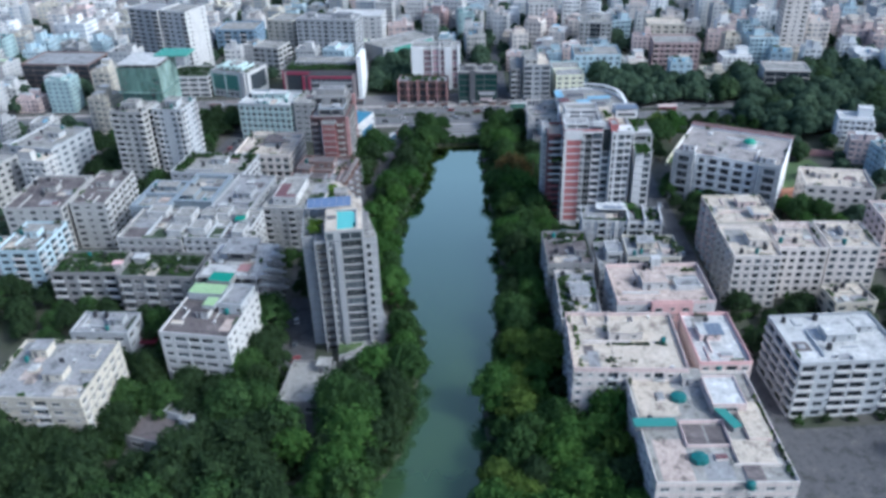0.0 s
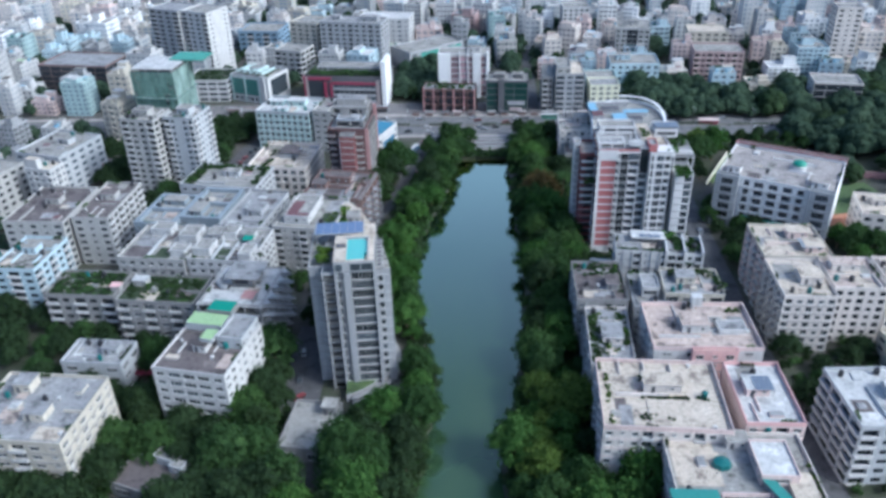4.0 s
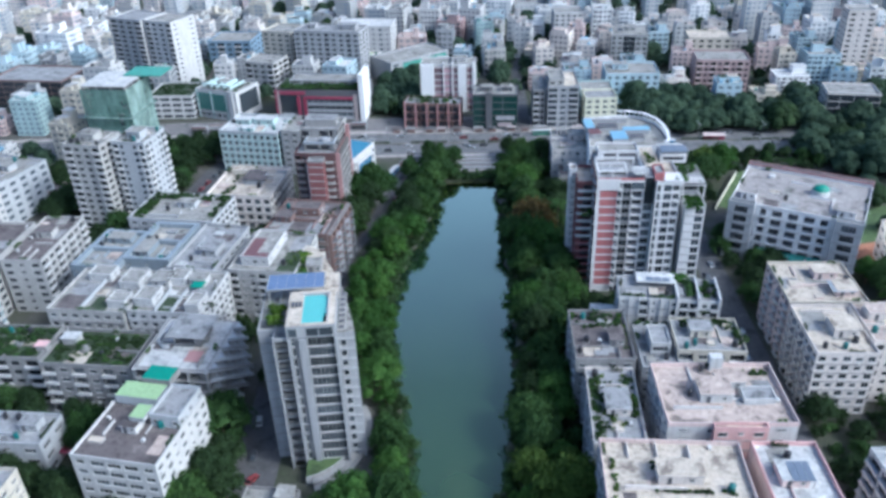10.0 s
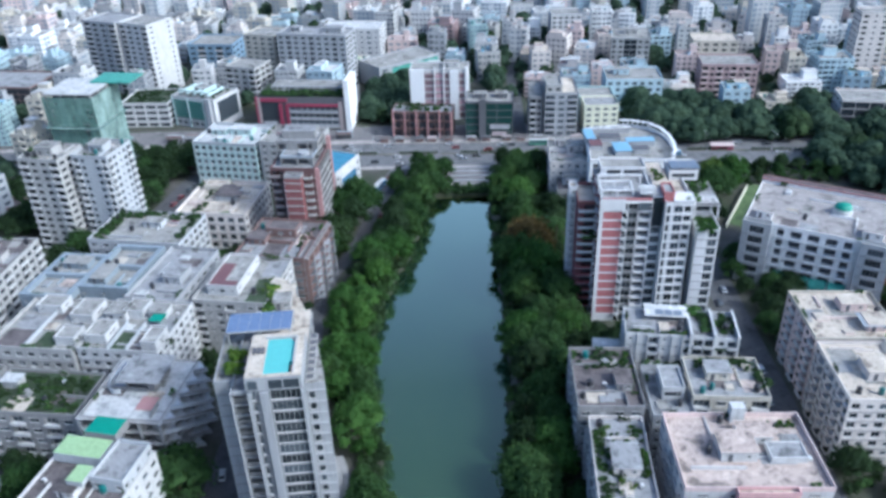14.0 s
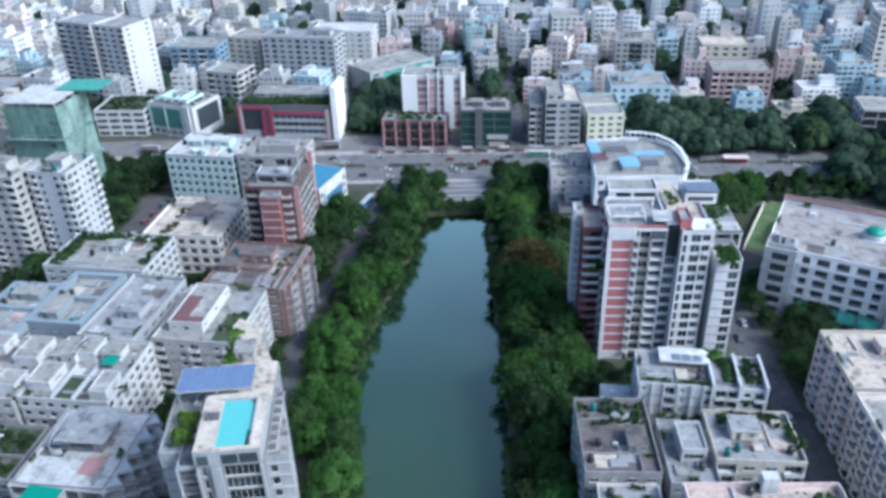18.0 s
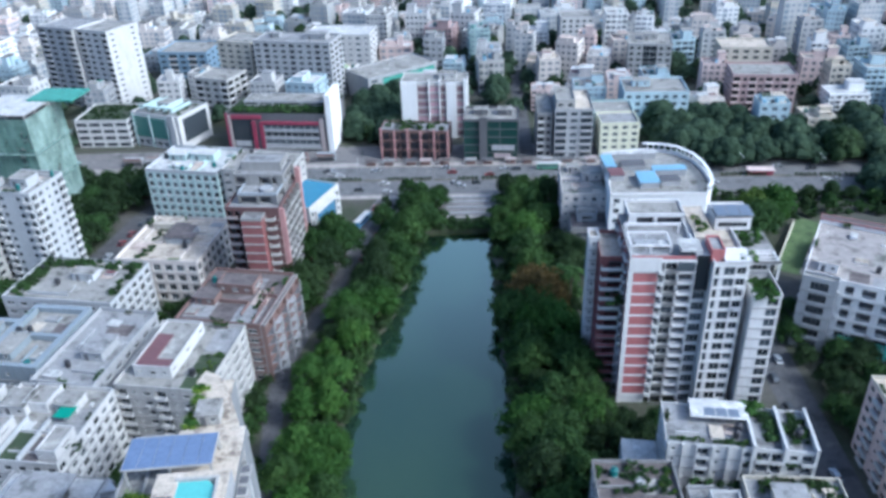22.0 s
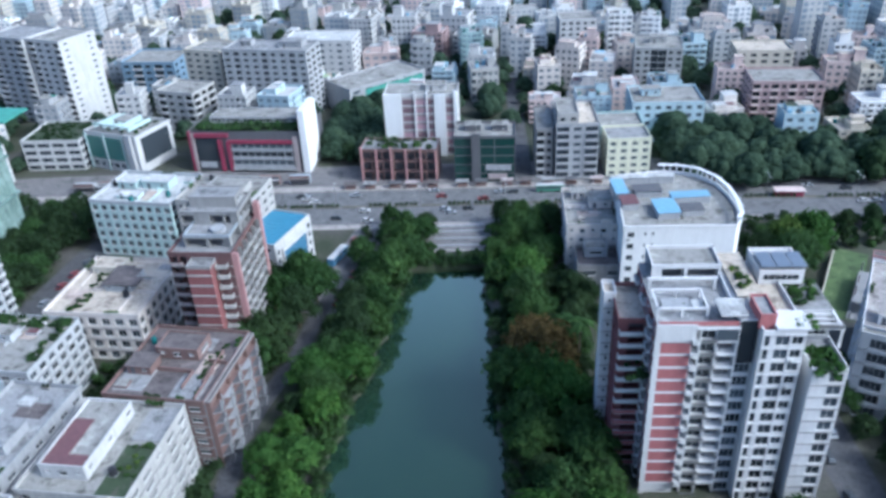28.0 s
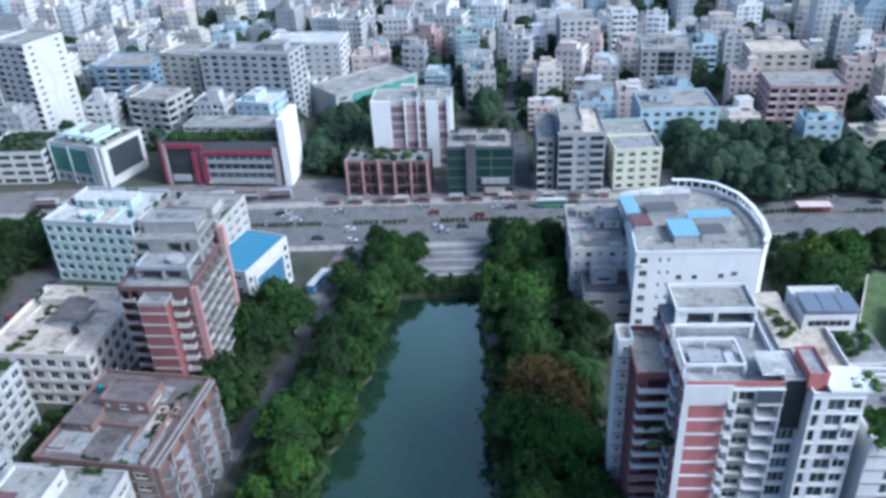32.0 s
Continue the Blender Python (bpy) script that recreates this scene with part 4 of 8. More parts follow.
def curved_building():
    ob = thing("office_building", 88.0, 400.0, 0, 0, "white office building with a curved colonnade and blue roof sheets", "building")
    FOOT.append((88, 400, 0, 38, 40))
    h = 22.8
    ring = [(-17.0, -17.5), (15.2, -19.3)]
    arc = [(17.4, -16.5), (19.0, -8.0), (19.2, 0.5), (18.0, 8.5), (14.0, 15.5), (8.0, 18.8), (2.0, 19.8)]
    back = [(-6.0, 18.6), (-12.5, 17.6)]
    s = Solid()
    ax, ay = ring[0]
    bx, by = ring[1]
    L = math.hypot(bx - ax, by - ay)
    facade(s, ob, pose(ax, ay, 0, 0, 0, math.degrees(math.atan2(by - ay, bx - ax))), L, -0.3, 6, (h + 0.3) / 6, [(1.2, 3.2, "w"), (6.0, 6.7, "s"), (8.2, 8.9, "s")], MAT["whiteclean"], hood=0)
    part("wall", s, ob)
    for u, z in ((11.5, 15.2), (15.6, 15.2), (22.4, 15.4), (25.8, 15.9), (17.4, 3.2)):
        part("window", window_mesh(1.5, 1.3, "glass", "frame", 0, 0.04), ob, m=pose(ax + u, ay - 0.05 - (by - ay) / L * -u - 0.0, z, 0, 0, math.degrees(math.atan2(by - ay, bx - ax))))
    pts = [ring[1]] + arc + back + [ring[0]]
    s = Solid()
    for a, b in zip(pts, pts[1:]):
        s.face([(*a, -0.3), (*b, -0.3), (*b, h), (*a, h)], MAT["whiteclean"])
    part("rear_wall", s, ob)
    part("roof", Solid().prism(ring + arc + back, h - 0.3, h, MAT["whiteclean"], MAT["roof"]), ob)
    full = ring + arc + back
    s = Solid()
    for i in range(len(full)):
        a, b = Vector(full[i]), Vector(full[(i + 1) % len(full)])
        v = (b - a).normalized()
        nrm = Vector((v.y, -v.x)) * 0.12
        inn = Vector((-v.y, v.x)) * 0.22
        s.prism([tuple(a + nrm), tuple(b + nrm), tuple(b + inn), tuple(a + inn)], h, h + 1.1, MAT["whiteclean"])
    part("parapet", s, ob)
    # colonnade along the curve
    col = [Vector(p) for p in [ring[1]] + arc]
    s = Solid()
    for a, b in zip(col, col[1:]):
        v = (b - a).normalized()
        out, inn = Vector((v.y, -v.x)) * 0.5, Vector((-v.y, v.x)) * 0.6
        s.prism([tuple(a + out), tuple(b + out), tuple(b + inn), tuple(a + inn)], h + 3.0, h + 3.4, MAT["whiteclean"])
    part("rim_beam", s, ob, "white curved rim beam")
    for a, b in zip(col, col[1:]):
        k = max(1, int((b - a).length / 2.0))
        for j in range(k):
            p = a + (b - a) * (j / k)
            part("column", Solid().box(p.x - 0.2, p.y - 0.2, h + 1.1, p.x + 0.2, p.y + 0.2, h + 3.0, MAT["whiteclean"]), ob)
    # sheds and sheets on the roof
    for x, y, w, d, z, mt in ((-2.5, -8.0, 7.0, 9.5, 2.4, "cyanroof"), (6.5, -1.5, 12.0, 4.2, 2.7, "cyanroof"), (-13.5, 6.5, 4.2, 11.0, 2.6, "cyanroof"), (-12.4, -2.8, 5.4, 6.6, 2.4, "redroof"), (-5.0, 5.0, 9.0, 5.5, 2.2, "darkgrey"), (5.0, -9.0, 7.0, 5.0, 2.2, "darkgrey"), (-4.5, 13.0, 20.0, 2.6, 2.6, "roofwhite")):
        s = Solid()
        s.box(x - w / 2 + 0.3, y - d / 2 + 0.3, h, x + w / 2 - 0.3, y + d / 2 - 0.3, h + z - 0.2, MAT["lightgrey"])
        shed = part("roof_shed", s, ob)
        s = Solid()
        nrib = max(2, int(w / 1.0))
        for i in range(nrib):
            xa, xb = x - w / 2 + w * i / nrib, x - w / 2 + w * (i + 1) / nrib
            xm = (xa + xb) / 2
            s.face([(xa, y - d / 2, h + z - 0.19), (xm, y - d / 2, h + z - 0.05), (xm, y + d / 2, h + z + 0.1), (xa, y + d / 2, h + z - 0.04)], MAT[mt])
            s.face([(xm, y - d / 2, h + z - 0.05), (xb, y - d / 2, h + z - 0.19), (xb, y + d / 2, h + z - 0.04), (xm, y + d / 2, h + z + 0.1)], MAT[mt])
        part("sheet", s, shed)
    return ob


curved_building()


def net_tower():
    ob = thing("construction_tower", -151, 436, 0, -8, "unfinished tower wrapped in pale green scaffold netting", "building")
    FOOT.append((-151, 436, -8, 25, 25))
    h, n = 44.0, 13
    part("core", Solid().box(-8.4, -8.4, -0.3, 8.4, 8.4, h, MAT["darkgrey"], MAT["roofwhite"]), ob)
    for x in (-10.6, -3.6, 3.6, 10.6):
        for y in (-10.6, -3.6, 3.6, 10.6):
            if max(abs(x), abs(y)) > 10:
                part("column", Solid().box(x - 0.4, y - 0.4, -0.3, x + 0.4, y + 0.4, h, MAT["concrete"]), ob)
    part("roof", Solid().box(-11.4, -11.4, h, 11.4, 11.4, h + 0.5, MAT["offwhite"], MAT["roofwhite"]), ob)
    for i in range(1, n):
        z = i * h / n
        part("floor_slab", Solid().box(-11.3, -11.3, z - 0.15, 11.3, 11.3, z + 0.15, MAT["offwhite"]), ob)
    for k, m in enumerate(sides(23.6, 23.6)):
        # south face in the darker net: its shade is painted in
        for j, (a, b, mt) in enumerate(((0.0, 15.0, "netshade" if k == 0 else "net"), (15.4, 29.0, "netshade" if k == 0 else "net"), (29.4, 43.0, "netshade" if k == 0 else "net"))):
            s = Solid()
            q = 12
            for i in range(q):
                u0, u1 = 23.6 * i / q, 23.6 * (i + 1) / q
                y0, y1 = 0.12 * math.sin(i * 1.7 + j), 0.12 * math.sin((i + 1) * 1.7 + j)
                P = lambda u, y, z: m @ Vector((u, y, z))  # noqa: E731
                s.face([P(u0, y0, a), P(u1, y1, a), P(u1, y1, b), P(u0, y0, b)], MAT[mt])
            part("net", s, ob)
        for z in (15.2, 29.2):
            s = Solid()
            s.box(-0.6, -1.5, z - 0.12, 24.2, 0.0, z, MAT["net"])
            part("catch_net", s, ob, m=m)
    part("crane_deck", Solid().box(3.0, 4.0, h + 0.5, 22.0, 18.0, h + 1.2, MAT["netgreen"]), ob, "bright green net canopy")
    return ob


net_tower()


# ---- apartment blocks, east bank ----
r1 = building(72.2, 156.6, -3, 34.6, 42.6, 19, 6, "pink apartment block with stained cluttered flat roof", "warmwhite", "roof", ("wswwswws", "", "", "wswswwsws"), band="pink", heads=((0.02, 0.42, 5, 4, 2.6),))
pa = building(58.2, 189.9, -4.9, 32.6, 27.9, 22.3, 7, "pale apartment block with pink parapets and bare roof", "warmwhite", "roofwarm", ("wswbwswbws", "", "", "wwbsww"), lip="pink", band="pink", parapet=1.2, heads=((0.02, 0.12, 10, 5, 2.8),))
building(86.0, 190.5, -3, 15, 25, 21.5, 7, "pink apartment block with white washed roof", "pink", "roofwhite", ("wsbw", "", "", ""), lip="rose", parapet=1.2, heads=((-0.1, 0.08, 6, 6, 2.4),))
pb = building(77.3, 220.7, -2.5, 31.6, 23.5, 22.2, 7, "white apartment block with rose pink front bay", "white", "roofpink", ("swbs", "", "", "wsbws"), lip="pink", parapet=1.3, heads=((-0.06, 0.02, 8, 7, 2.8), (0.1, 0.2, 7, 5, 2.4)))
block(pb, 13.0, 1.8, -0.3, 23.0, 7, "rose", "roofwarm", ("wsw", "", "", ""), x=1.5, y=-12.6, hood=0.3)
block(pb, 8.0, 5.0, 22.2, 1.4, 1, "white", "roofgrey", ("", "", "", ""), x=9.0, y=-1.0, parapet=0.3)
part("roof_wall", Solid().box(-12.0, -1.2, 22.303, 2.0, -0.9, 23.6, MAT["warmwhite"]), pa)
part("roof_wall", Solid().box(4.0, 3.0, 22.303, 4.3, 12.8, 23.4, MAT["warmwhite"]), pa)
part("roof_step", Solid().box(-4.0, -12.6, 22.303, 14.8, -2.2, 22.6, MAT["warmwhite"], MAT["roofwarm"]), pa)
part("tall_block", Solid().box(-0.5, 9.6, 22.2, 2.8, 12.0, 26.6, MAT["white"]), pb, "white lift shaft")
building(51.9, 250.9, -3, 16.5, 24, 20, 6, "old grey apartment block with overgrown roof", "concrete", "rooftan", ("wsww", "", "", "wwsww"), heads=((0.25, -0.1, 4, 6, 2.4),))
building(50.6, 222.5, -5, 13, 30, 18, 6, "narrow pale apartment block with planted terraces", "warmwhite", "roofgrey", ("wbw", "", "", "bwbwb"), heads=((0.05, 0.0, 6, 8, 2.4),))
building(82.5, 249.0, -5, 19, 16, 20, 6, "cream apartment block with roof garden", "cream", "roofgrey", ("bwwb", "", "", "www"), heads=((-0.1, 0.1, 6, 5, 2.6),))
gd = building(67.5, 247.5, -4, 10.5, 20, 17.5, 6, "grey block with white penthouse", "lightgrey", "roofgrey", ("wsw", "", "", "ww"))
block(gd, 5.5, 9.0, 17.5, 3.4, 1, "white", "roofgrey", ("W", "", "", "W"), x=0.8, y=1.5, parapet=0.6)


def planted_block():
    """White terraced block with greenery, beside the street."""
    ob = building(75.5, 268.0, -9, 30, 12.5, 24.0, 8, "white apartment block with planted recessed terraces", "white", "roofgrey", ("s.bs.wbbwb", "ww", "", "wsw"), hood=0, rail="white", parapet=0.6)
    for x0, x1, y0, y1 in ((-14.4, -9.6, -5.6, -4.4), (-4.6, 0.8, -5.8, -4.6)):
        part("planter_box", Solid().box(x0, y0, 24.003, x1, y1, 24.6, MAT["lightgrey"], MAT["garden"]), ob)
    for x in (2.4, 8.6, 14.7):
        part("fin", Solid().box(x - 0.3, -6.9, 8.0, x + 0.3, 6.0, 25.8, MAT["white"]), ob, "white terrace fin wall")
    for x in (-14.6, -11.6, -8.8, -5.6, -2.4, 0.4):
        part("fin", Solid().box(x - 0.18, -6.8, -0.2, x + 0.18, -6.26, 24.5, MAT["white"]), ob, "white vertical fin")
    can = part("canopy", Solid().box(-9.5, 0.5, 25.9, 2.0, 6.2, 26.2, MAT["whiteclean"], MAT["roofwhite"]), ob, "white canopy with three solar panels")
    for i in range(3):
        part("solar_panel", Solid().box(-6.6 + i * 2.5, 1.0, 26.22, -4.4 + i * 2.5, 3.4, 26.3, MAT["solargrey"]), can)
    for x in (-9.2, 1.6):
        part("post", Solid().box(x - 0.12, 5.2, 24.0, x + 0.12, 5.5, 25.9, MAT["white"]), can)
    part("annex", Solid().box(-23.0, -3.0, -0.3, -15.3, 5.0, 14.0, MAT["lightgrey"], MAT["roofwhite"]), ob)
    return ob


planted_block()
cr = building(66.6, 412, -5, 16.5, 27, 15.4, 5, "cream apartment house with cluttered parapets", "warmwhite", "roof", ("swsws", "", "", "wswsw"), hood=0, heads=((0.2, 0.1, 7, 7, 2.8), (-0.2, 0.3, 4, 4, 2.4)))
block(cr, 15.0, 12.0, -0.3, 8.5, 2, "concrete", "rooftan", ("ww", "", "", "ww"), x=2.0, y=-20.0)
block(cr, 7.0, 6.0, 8.2, 3.0, 1, "lightgrey", "roof", ("w", "", "", "w"), x=0.5, y=-17.0, parapet=0.4)


def school():
    ob = building(144, 334, -30, 46, 35, 22.0, 6, "white school building with long verandas and a green dome", "whiteclean", "schoolroof", ([(11.0, 13.2, "o"), (15.2, 18.8, "o"), (20.8, 24.4, "o"), (26.4, 30.0, "o"), (32.0, 34.4, "o")], "", "", "oobwboo"), hood=0.3, rail="white", heads=((-0.38, -0.3, 5, 5, 2.6), (0.36, -0.3, 6, 6, 2.4)))
    for x in (-18.4, 18.4):
        block(ob, 9.2, 3.0, -0.3, 23.3, 6, "coolwhite", "roof", ([(2.2, 7.0, "b")], "w", "", "w"), x=x, y=-19.01, hood=0, rail="coolwhite", parapet=0.8)
    for f in range(1, 6):
        s = Solid()
        s.box(-13.0, -18.6, f * 3.7 - 0.25, 13.0, -17.51, f * 3.7, MAT["white"])
        s.box(-13.0, -18.6, f * 3.7, 13.0, -18.45, f * 3.7 + 0.8, MAT["whiteclean"])
        part("gallery", s, ob)
    dome = Solid()
    rings = [(3.0 * math.cos(radians(a)), 2.0 * math.sin(radians(a))) for a in (0, 22, 45, 68, 85)]
    for (r0, z0), (r1, z1) in zip(rings, rings[1:]):
        dome.tube(6.0, 3.0, 24.0 + z0, 24.0 + z1, r0, r1, MAT["greenroof"], 14, cap=False)
    part("dome", dome, ob, "small green dome")
    part("dome_drum", Solid().tube(6.0, 3.0, 22.0, 24.0, 3.4, 3.2, MAT["white"], 14), ob)
    for i in range(4):
        s = Solid()
        for j in range(6):
            a0, a1 = radians(90 * j / 6), radians(90 * (j + 1) / 6)
            s.face([(-11 + i * 6, -17.6 - 3 * math.sin(a0), 2.5 + 3 * math.cos(a0)), (-5.4 + i * 6, -17.6 - 3 * math.sin(a0), 2.5 + 3 * math.cos(a0)), (-5.4 + i * 6, -17.6 - 3 * math.sin(a1), 2.5 + 3 * math.cos(a1)), (-11 + i * 6, -17.6 - 3 * math.sin(a1), 2.5 + 3 * math.cos(a1))], MAT["netgreen"])
        part("awning", s, ob, "green curved awning")
    for i in range(9):
        part("finial", Solid().tube(-20 + i * 5, 17.4, 22.9, 24.4, 0.35, 0.1, MAT["pinkfin"], 6), ob)
    block(ob, 46.5, 3.0, 21.5, 2.0, 1, "pinkfin", "rooftan", ("", "", "", ""), y=19.0, parapet=0.3)
    return ob


school()
pk = building(124.2, 273.6, -4, 23.5, 23.5, 21, 7, "pale pink apartment block with stained cream roof", "pink", "roofwarm", ("wsww", "", "", "wbsbwb"), lip="cream", heads=((0.15, 0.2, 7, 5, 2.6), (0.28, -0.2, 6, 6, 2.4)))
part("screed_panel", Solid().box(-10.5, 3.0, 21.003, -2.5, 10.5, 21.06, MAT["roofwarm"]), pk)
part("screed_panel", Solid().box(-9.5, -9.5, 21.003, -0.5, -1.0, 21.06, MAT["roofwarm"]), pk)
part("roof_sheet", Solid().box(2.0, -8.5, 23.2, 9.0, -1.5, 23.35, MAT["roofblue"]), pk, "grey blue roof sheet")
building(118.7, 248.6, -4, 16.8, 23.6, 21, 7, "white apartment block with stepped balconies", "warmwhite", "roofwarm", ("mwmwm", "", "", "mbmbmbm"), hood=0.3, rail="warmwhite", heads=((0.15, 0.0, 7, 7, 2.8),))
building(137.0, 251.0, -5, 17, 20, 21, 7, "white apartment block with arched openings", "warmwhite", "roofpink", ("mwmwm", "", "", "www"), hood=0.3, heads=((-0.1, 0.2, 9, 5, 2.6),))
building(155.5, 250.0, -6, 17.5, 20, 21, 7, "white apartment block with roof parapets", "warmwhite", "roofwarm", ("mwmwm", "", "", "www"), hood=0.3, heads=((0.1, 0.1, 6, 5, 2.6),))
building(123.5, 190, 0, 32, 24, 20, 6, "white apartment block with long balconies", "coolwhite", "roofwhite", ("bwbbwb", "", "", "bbbb"), band="lightgrey", heads=((0.02, 0.05, 9, 6, 2.8), (0.3, 0.2, 6, 5, 2.4)))
building(149, 229, 2, 15, 12, 9, 3, "low house with pale yellow roof terrace", "cream", "roofwarm", ("wsw", "", "", "ww"))
building(183, 312, -14, 28, 20, 14, 4, "white school annex with flat roofs", "warmwhite", "roofwarm", ("wwwwww", "", "", "www"), heads=((-0.2, 0.1, 6, 5, 2.6),))
building(190, 268, -8, 24, 20, 19, 6, "pink and grey apartment block", "pink", "roof", ("wbswbw", "", "", "wwww"), heads=((0.1, 0.1, 6, 5, 2.6),))
building(165, 190, 0, 24, 26, 19, 6, "teal and white apartment block", "teal", "roof", ("wbwbw", "", "", "wwww"), heads=((0.1, 0.1, 6, 5, 2.6),))

building(226, 470, -12, 26, 18, 15, 4, "white framed campus building with dark glass", "warmwhite", "roof", ("gggg", "", "", "www"), hood=0)
building(262, 548, -8, 16, 14, 38, 12, "slim white residential tower", "warmwhite", "roof", ("wsw", "", "", "www"), hood=0)

# ---- apartment blocks, west bank ----
wb = building(-71.8, 216.4, -12, 23, 26, 21.5, 7, "white apartment block with green roof sheets", "white", "rooftan", ("wWWWw", "wwswsww", "", ""), hood=0, heads=((-0.05, -0.05, 4, 4, 2.4),))
part("roof_sheet", Solid().box(-10.5, 6.6, 21.9, 1.5, 12.6, 24.6, MAT["coolwhite"], MAT["limeroof"]), wb, "lime green roof sheet")
part("roof_sheet", Solid().box(-6.5, 13.4, 23.2, 1.5, 19.0, 25.4, MAT["concrete"], MAT["greenroof"]), wb, "deep green roof sheet")
part("roof_sheet", Solid().box(-1.5, -1.5, 24.2, 2.5, 3.5, 25.6, MAT["coolwhite"], MAT["limeroof"]), wb, "lime green roof sheet")
block(wb, 8.0, 12.0, 21.5, 3.0, 1, "coolwhite", "roofgrey", ("w.w", "w.w.w", "", ""), x=7.0, y=6.5)
building(-113, 190, -6, 30, 27, 21.5, 7, "cream apartment block with stained roof", "cream", "roofgrey", ("wswbws", "wswsws", "", ""), heads=((-0.22, 0.3, 5, 5, 3.0), (0.1, -0.1, 6, 5, 2.4)))
un = building(-69.5, 251.6, -8, 21, 24, 21, 6, "unfinished concrete block with open floors", "concrete", "roofwhite", ("oooo", "ooooo", "", ""), parapet=0.3)
for k in range(6):
    part("floor_slab", Solid().box(-11.3, -12.8, k * 3.5 + 3.2, 11.5, 12.3, k * 3.5 + 3.45, MAT["offwhite"]), un)
for k in range(1, 7):
    for i in range(2 if k < 4 else 0, 5):
        z, y = k * 3.5, -12.2 + i * 4.9
        out = 3.6 - 0.25 * ((i + k) % 3)
        s = Solid()
        s.prism([(11.5, y), (11.5 + out, y + 1.3), (11.5, y + 4.3)], z - 0.34, z - 0.05, MAT["coolwhite"])
        s.prism([(11.5, y), (11.5 + out, y + 1.3), (11.5 + out - 0.25, y + 1.45), (11.5, y + 0.3)], z - 0.05, z + 0.85, MAT["coolwhite" if (i + k) % 2 else "concrete"])
        part("balcony", s, un, "jagged concrete balcony edge")
        part("column", Solid().box(11.52, y + 4.35, z - 3.3, 11.95, y + 4.75, z - 0.3, MAT["concrete"]), un)
for i in range(2):
    part("infill_wall", Solid().box(11.52, -12.2 + i * 4.8, -0.3, 11.75, -7.8 + i * 4.8, 10.0, MAT["concrete"]), un, "rough plastered infill wall")
for i in range(5):
    part("column", Solid().box(-10.9 + i * 5.4, -13.2, -0.3, -10.4 + i * 5.4, -12.82, 20.9, MAT["lightgrey"]), un)
ring = [(-5.6 + 3.0 * math.cos(radians(a)), 1.0 + 4.2 * math.sin(radians(a))) for a in range(60, 301, 20)]
inner = [(-5.6 + 2.7 * math.cos(radians(a)), 1.0 + 3.9 * math.sin(radians(a))) for a in range(60, 301, 20)]
s = Solid()
for a0, a1, b0, b1 in zip(ring, ring[1:], inner, inner[1:]):
    s.prism([a0, a1, b1, b0], 21.003, 22.5, MAT["coolwhite"])
part("curved_wall", s, un, "curved white roof wall")
part("screed_panel", Solid().box(2.2, -8.2, 21.003, 6.6, -3.2, 21.12, MAT["pinkfin"]), un, "reddish patch of bricks")
part("roof_wall", Solid().box(-10.4, -11.2, 21.003, -10.1, 3.0, 21.9, MAT["concrete"]), un)
part("roof_wall", Solid().box(7.6, -11.0, 21.003, 7.9, -6.0, 22.2, MAT["concrete"]), un)
block(un, 8.0, 9.0, 21.0, 4.0, 1, "concrete", "roofgrey", ("o", "o", "", ""), x=1.0, y=3.0, parapet=0)
part("canopy", Solid().box(-5.0, -3.0, 25.0, 7.0, 9.0, 25.3, MAT["concrete"], MAT["roofgrey"]), un)
building(-127, 261, -5, 25, 16, 16.5, 5, "low grey apartment block under a dense roof garden", "concrete", "garden", ("bwbwb", "www", "", ""))
building(-98, 255, -7, 28, 17, 17.5, 5, "grey apartment block with planted roof", "concrete", "garden", ("bwbwbw", "www", "", ""))
wl = building(-106, 283.5, -8, 26, 25, 20, 6, "long white apartment block with flat roof", "offwhite", "roof", ("wwwwwww", "wwww", "", ""), hood=0, heads=((0.3, 0.25, 6, 5, 2.6),))
wl2 = building(-80, 280.5, -8, 24, 25, 20.5, 7, "white apartment block with balcony windows", "white", "roof", ("wwwwwww", "mwmwmwm", "", ""), hood=0, heads=((-0.3, 0.2, 6, 6, 2.8), (0.2, 0.25, 5, 5, 2.6)))
part("roof_sheet", Solid().box(4.0, 0.0, 22.6, 8.0, 4.0, 22.8, MAT["greenroof"]), wl2, "green roof sheet")
part("sheet_post", Solid().box(5.6, 1.6, 20.5, 6.4, 2.4, 22.6, MAT["coolwhite"]), wl2)
for px, py, pw, pd in ((8.5, 6.0, 7.0, 9.0), (9.5, -6.5, 6.0, 6.0), (-4.0, 8.5, 8.0, 6.0)):
    block(wl, pw, pd, 20.0, 2.5, 1, "white", "roof", ("s.s", "s", "", ""), x=px, y=py, parapet=0.5)
for px, py, pw, pd in ((-8.0, -5.0, 6.5, 8.0), (-2.5, 7.0, 6.0, 7.0), (9.0, -7.0, 4.5, 8.0)):
    block(wl2, pw, pd, 20.5, 2.5, 1, "white", "roof", ("s.s", "s", "", ""), x=px, y=py, parapet=0.5)
for px in (-3.0, 2.6):
    part("roof_wall", Solid().box(px - 0.15, -12.0, 20.503, px + 0.15, 1.0, 21.9, MAT["coolwhite"]), wl2)
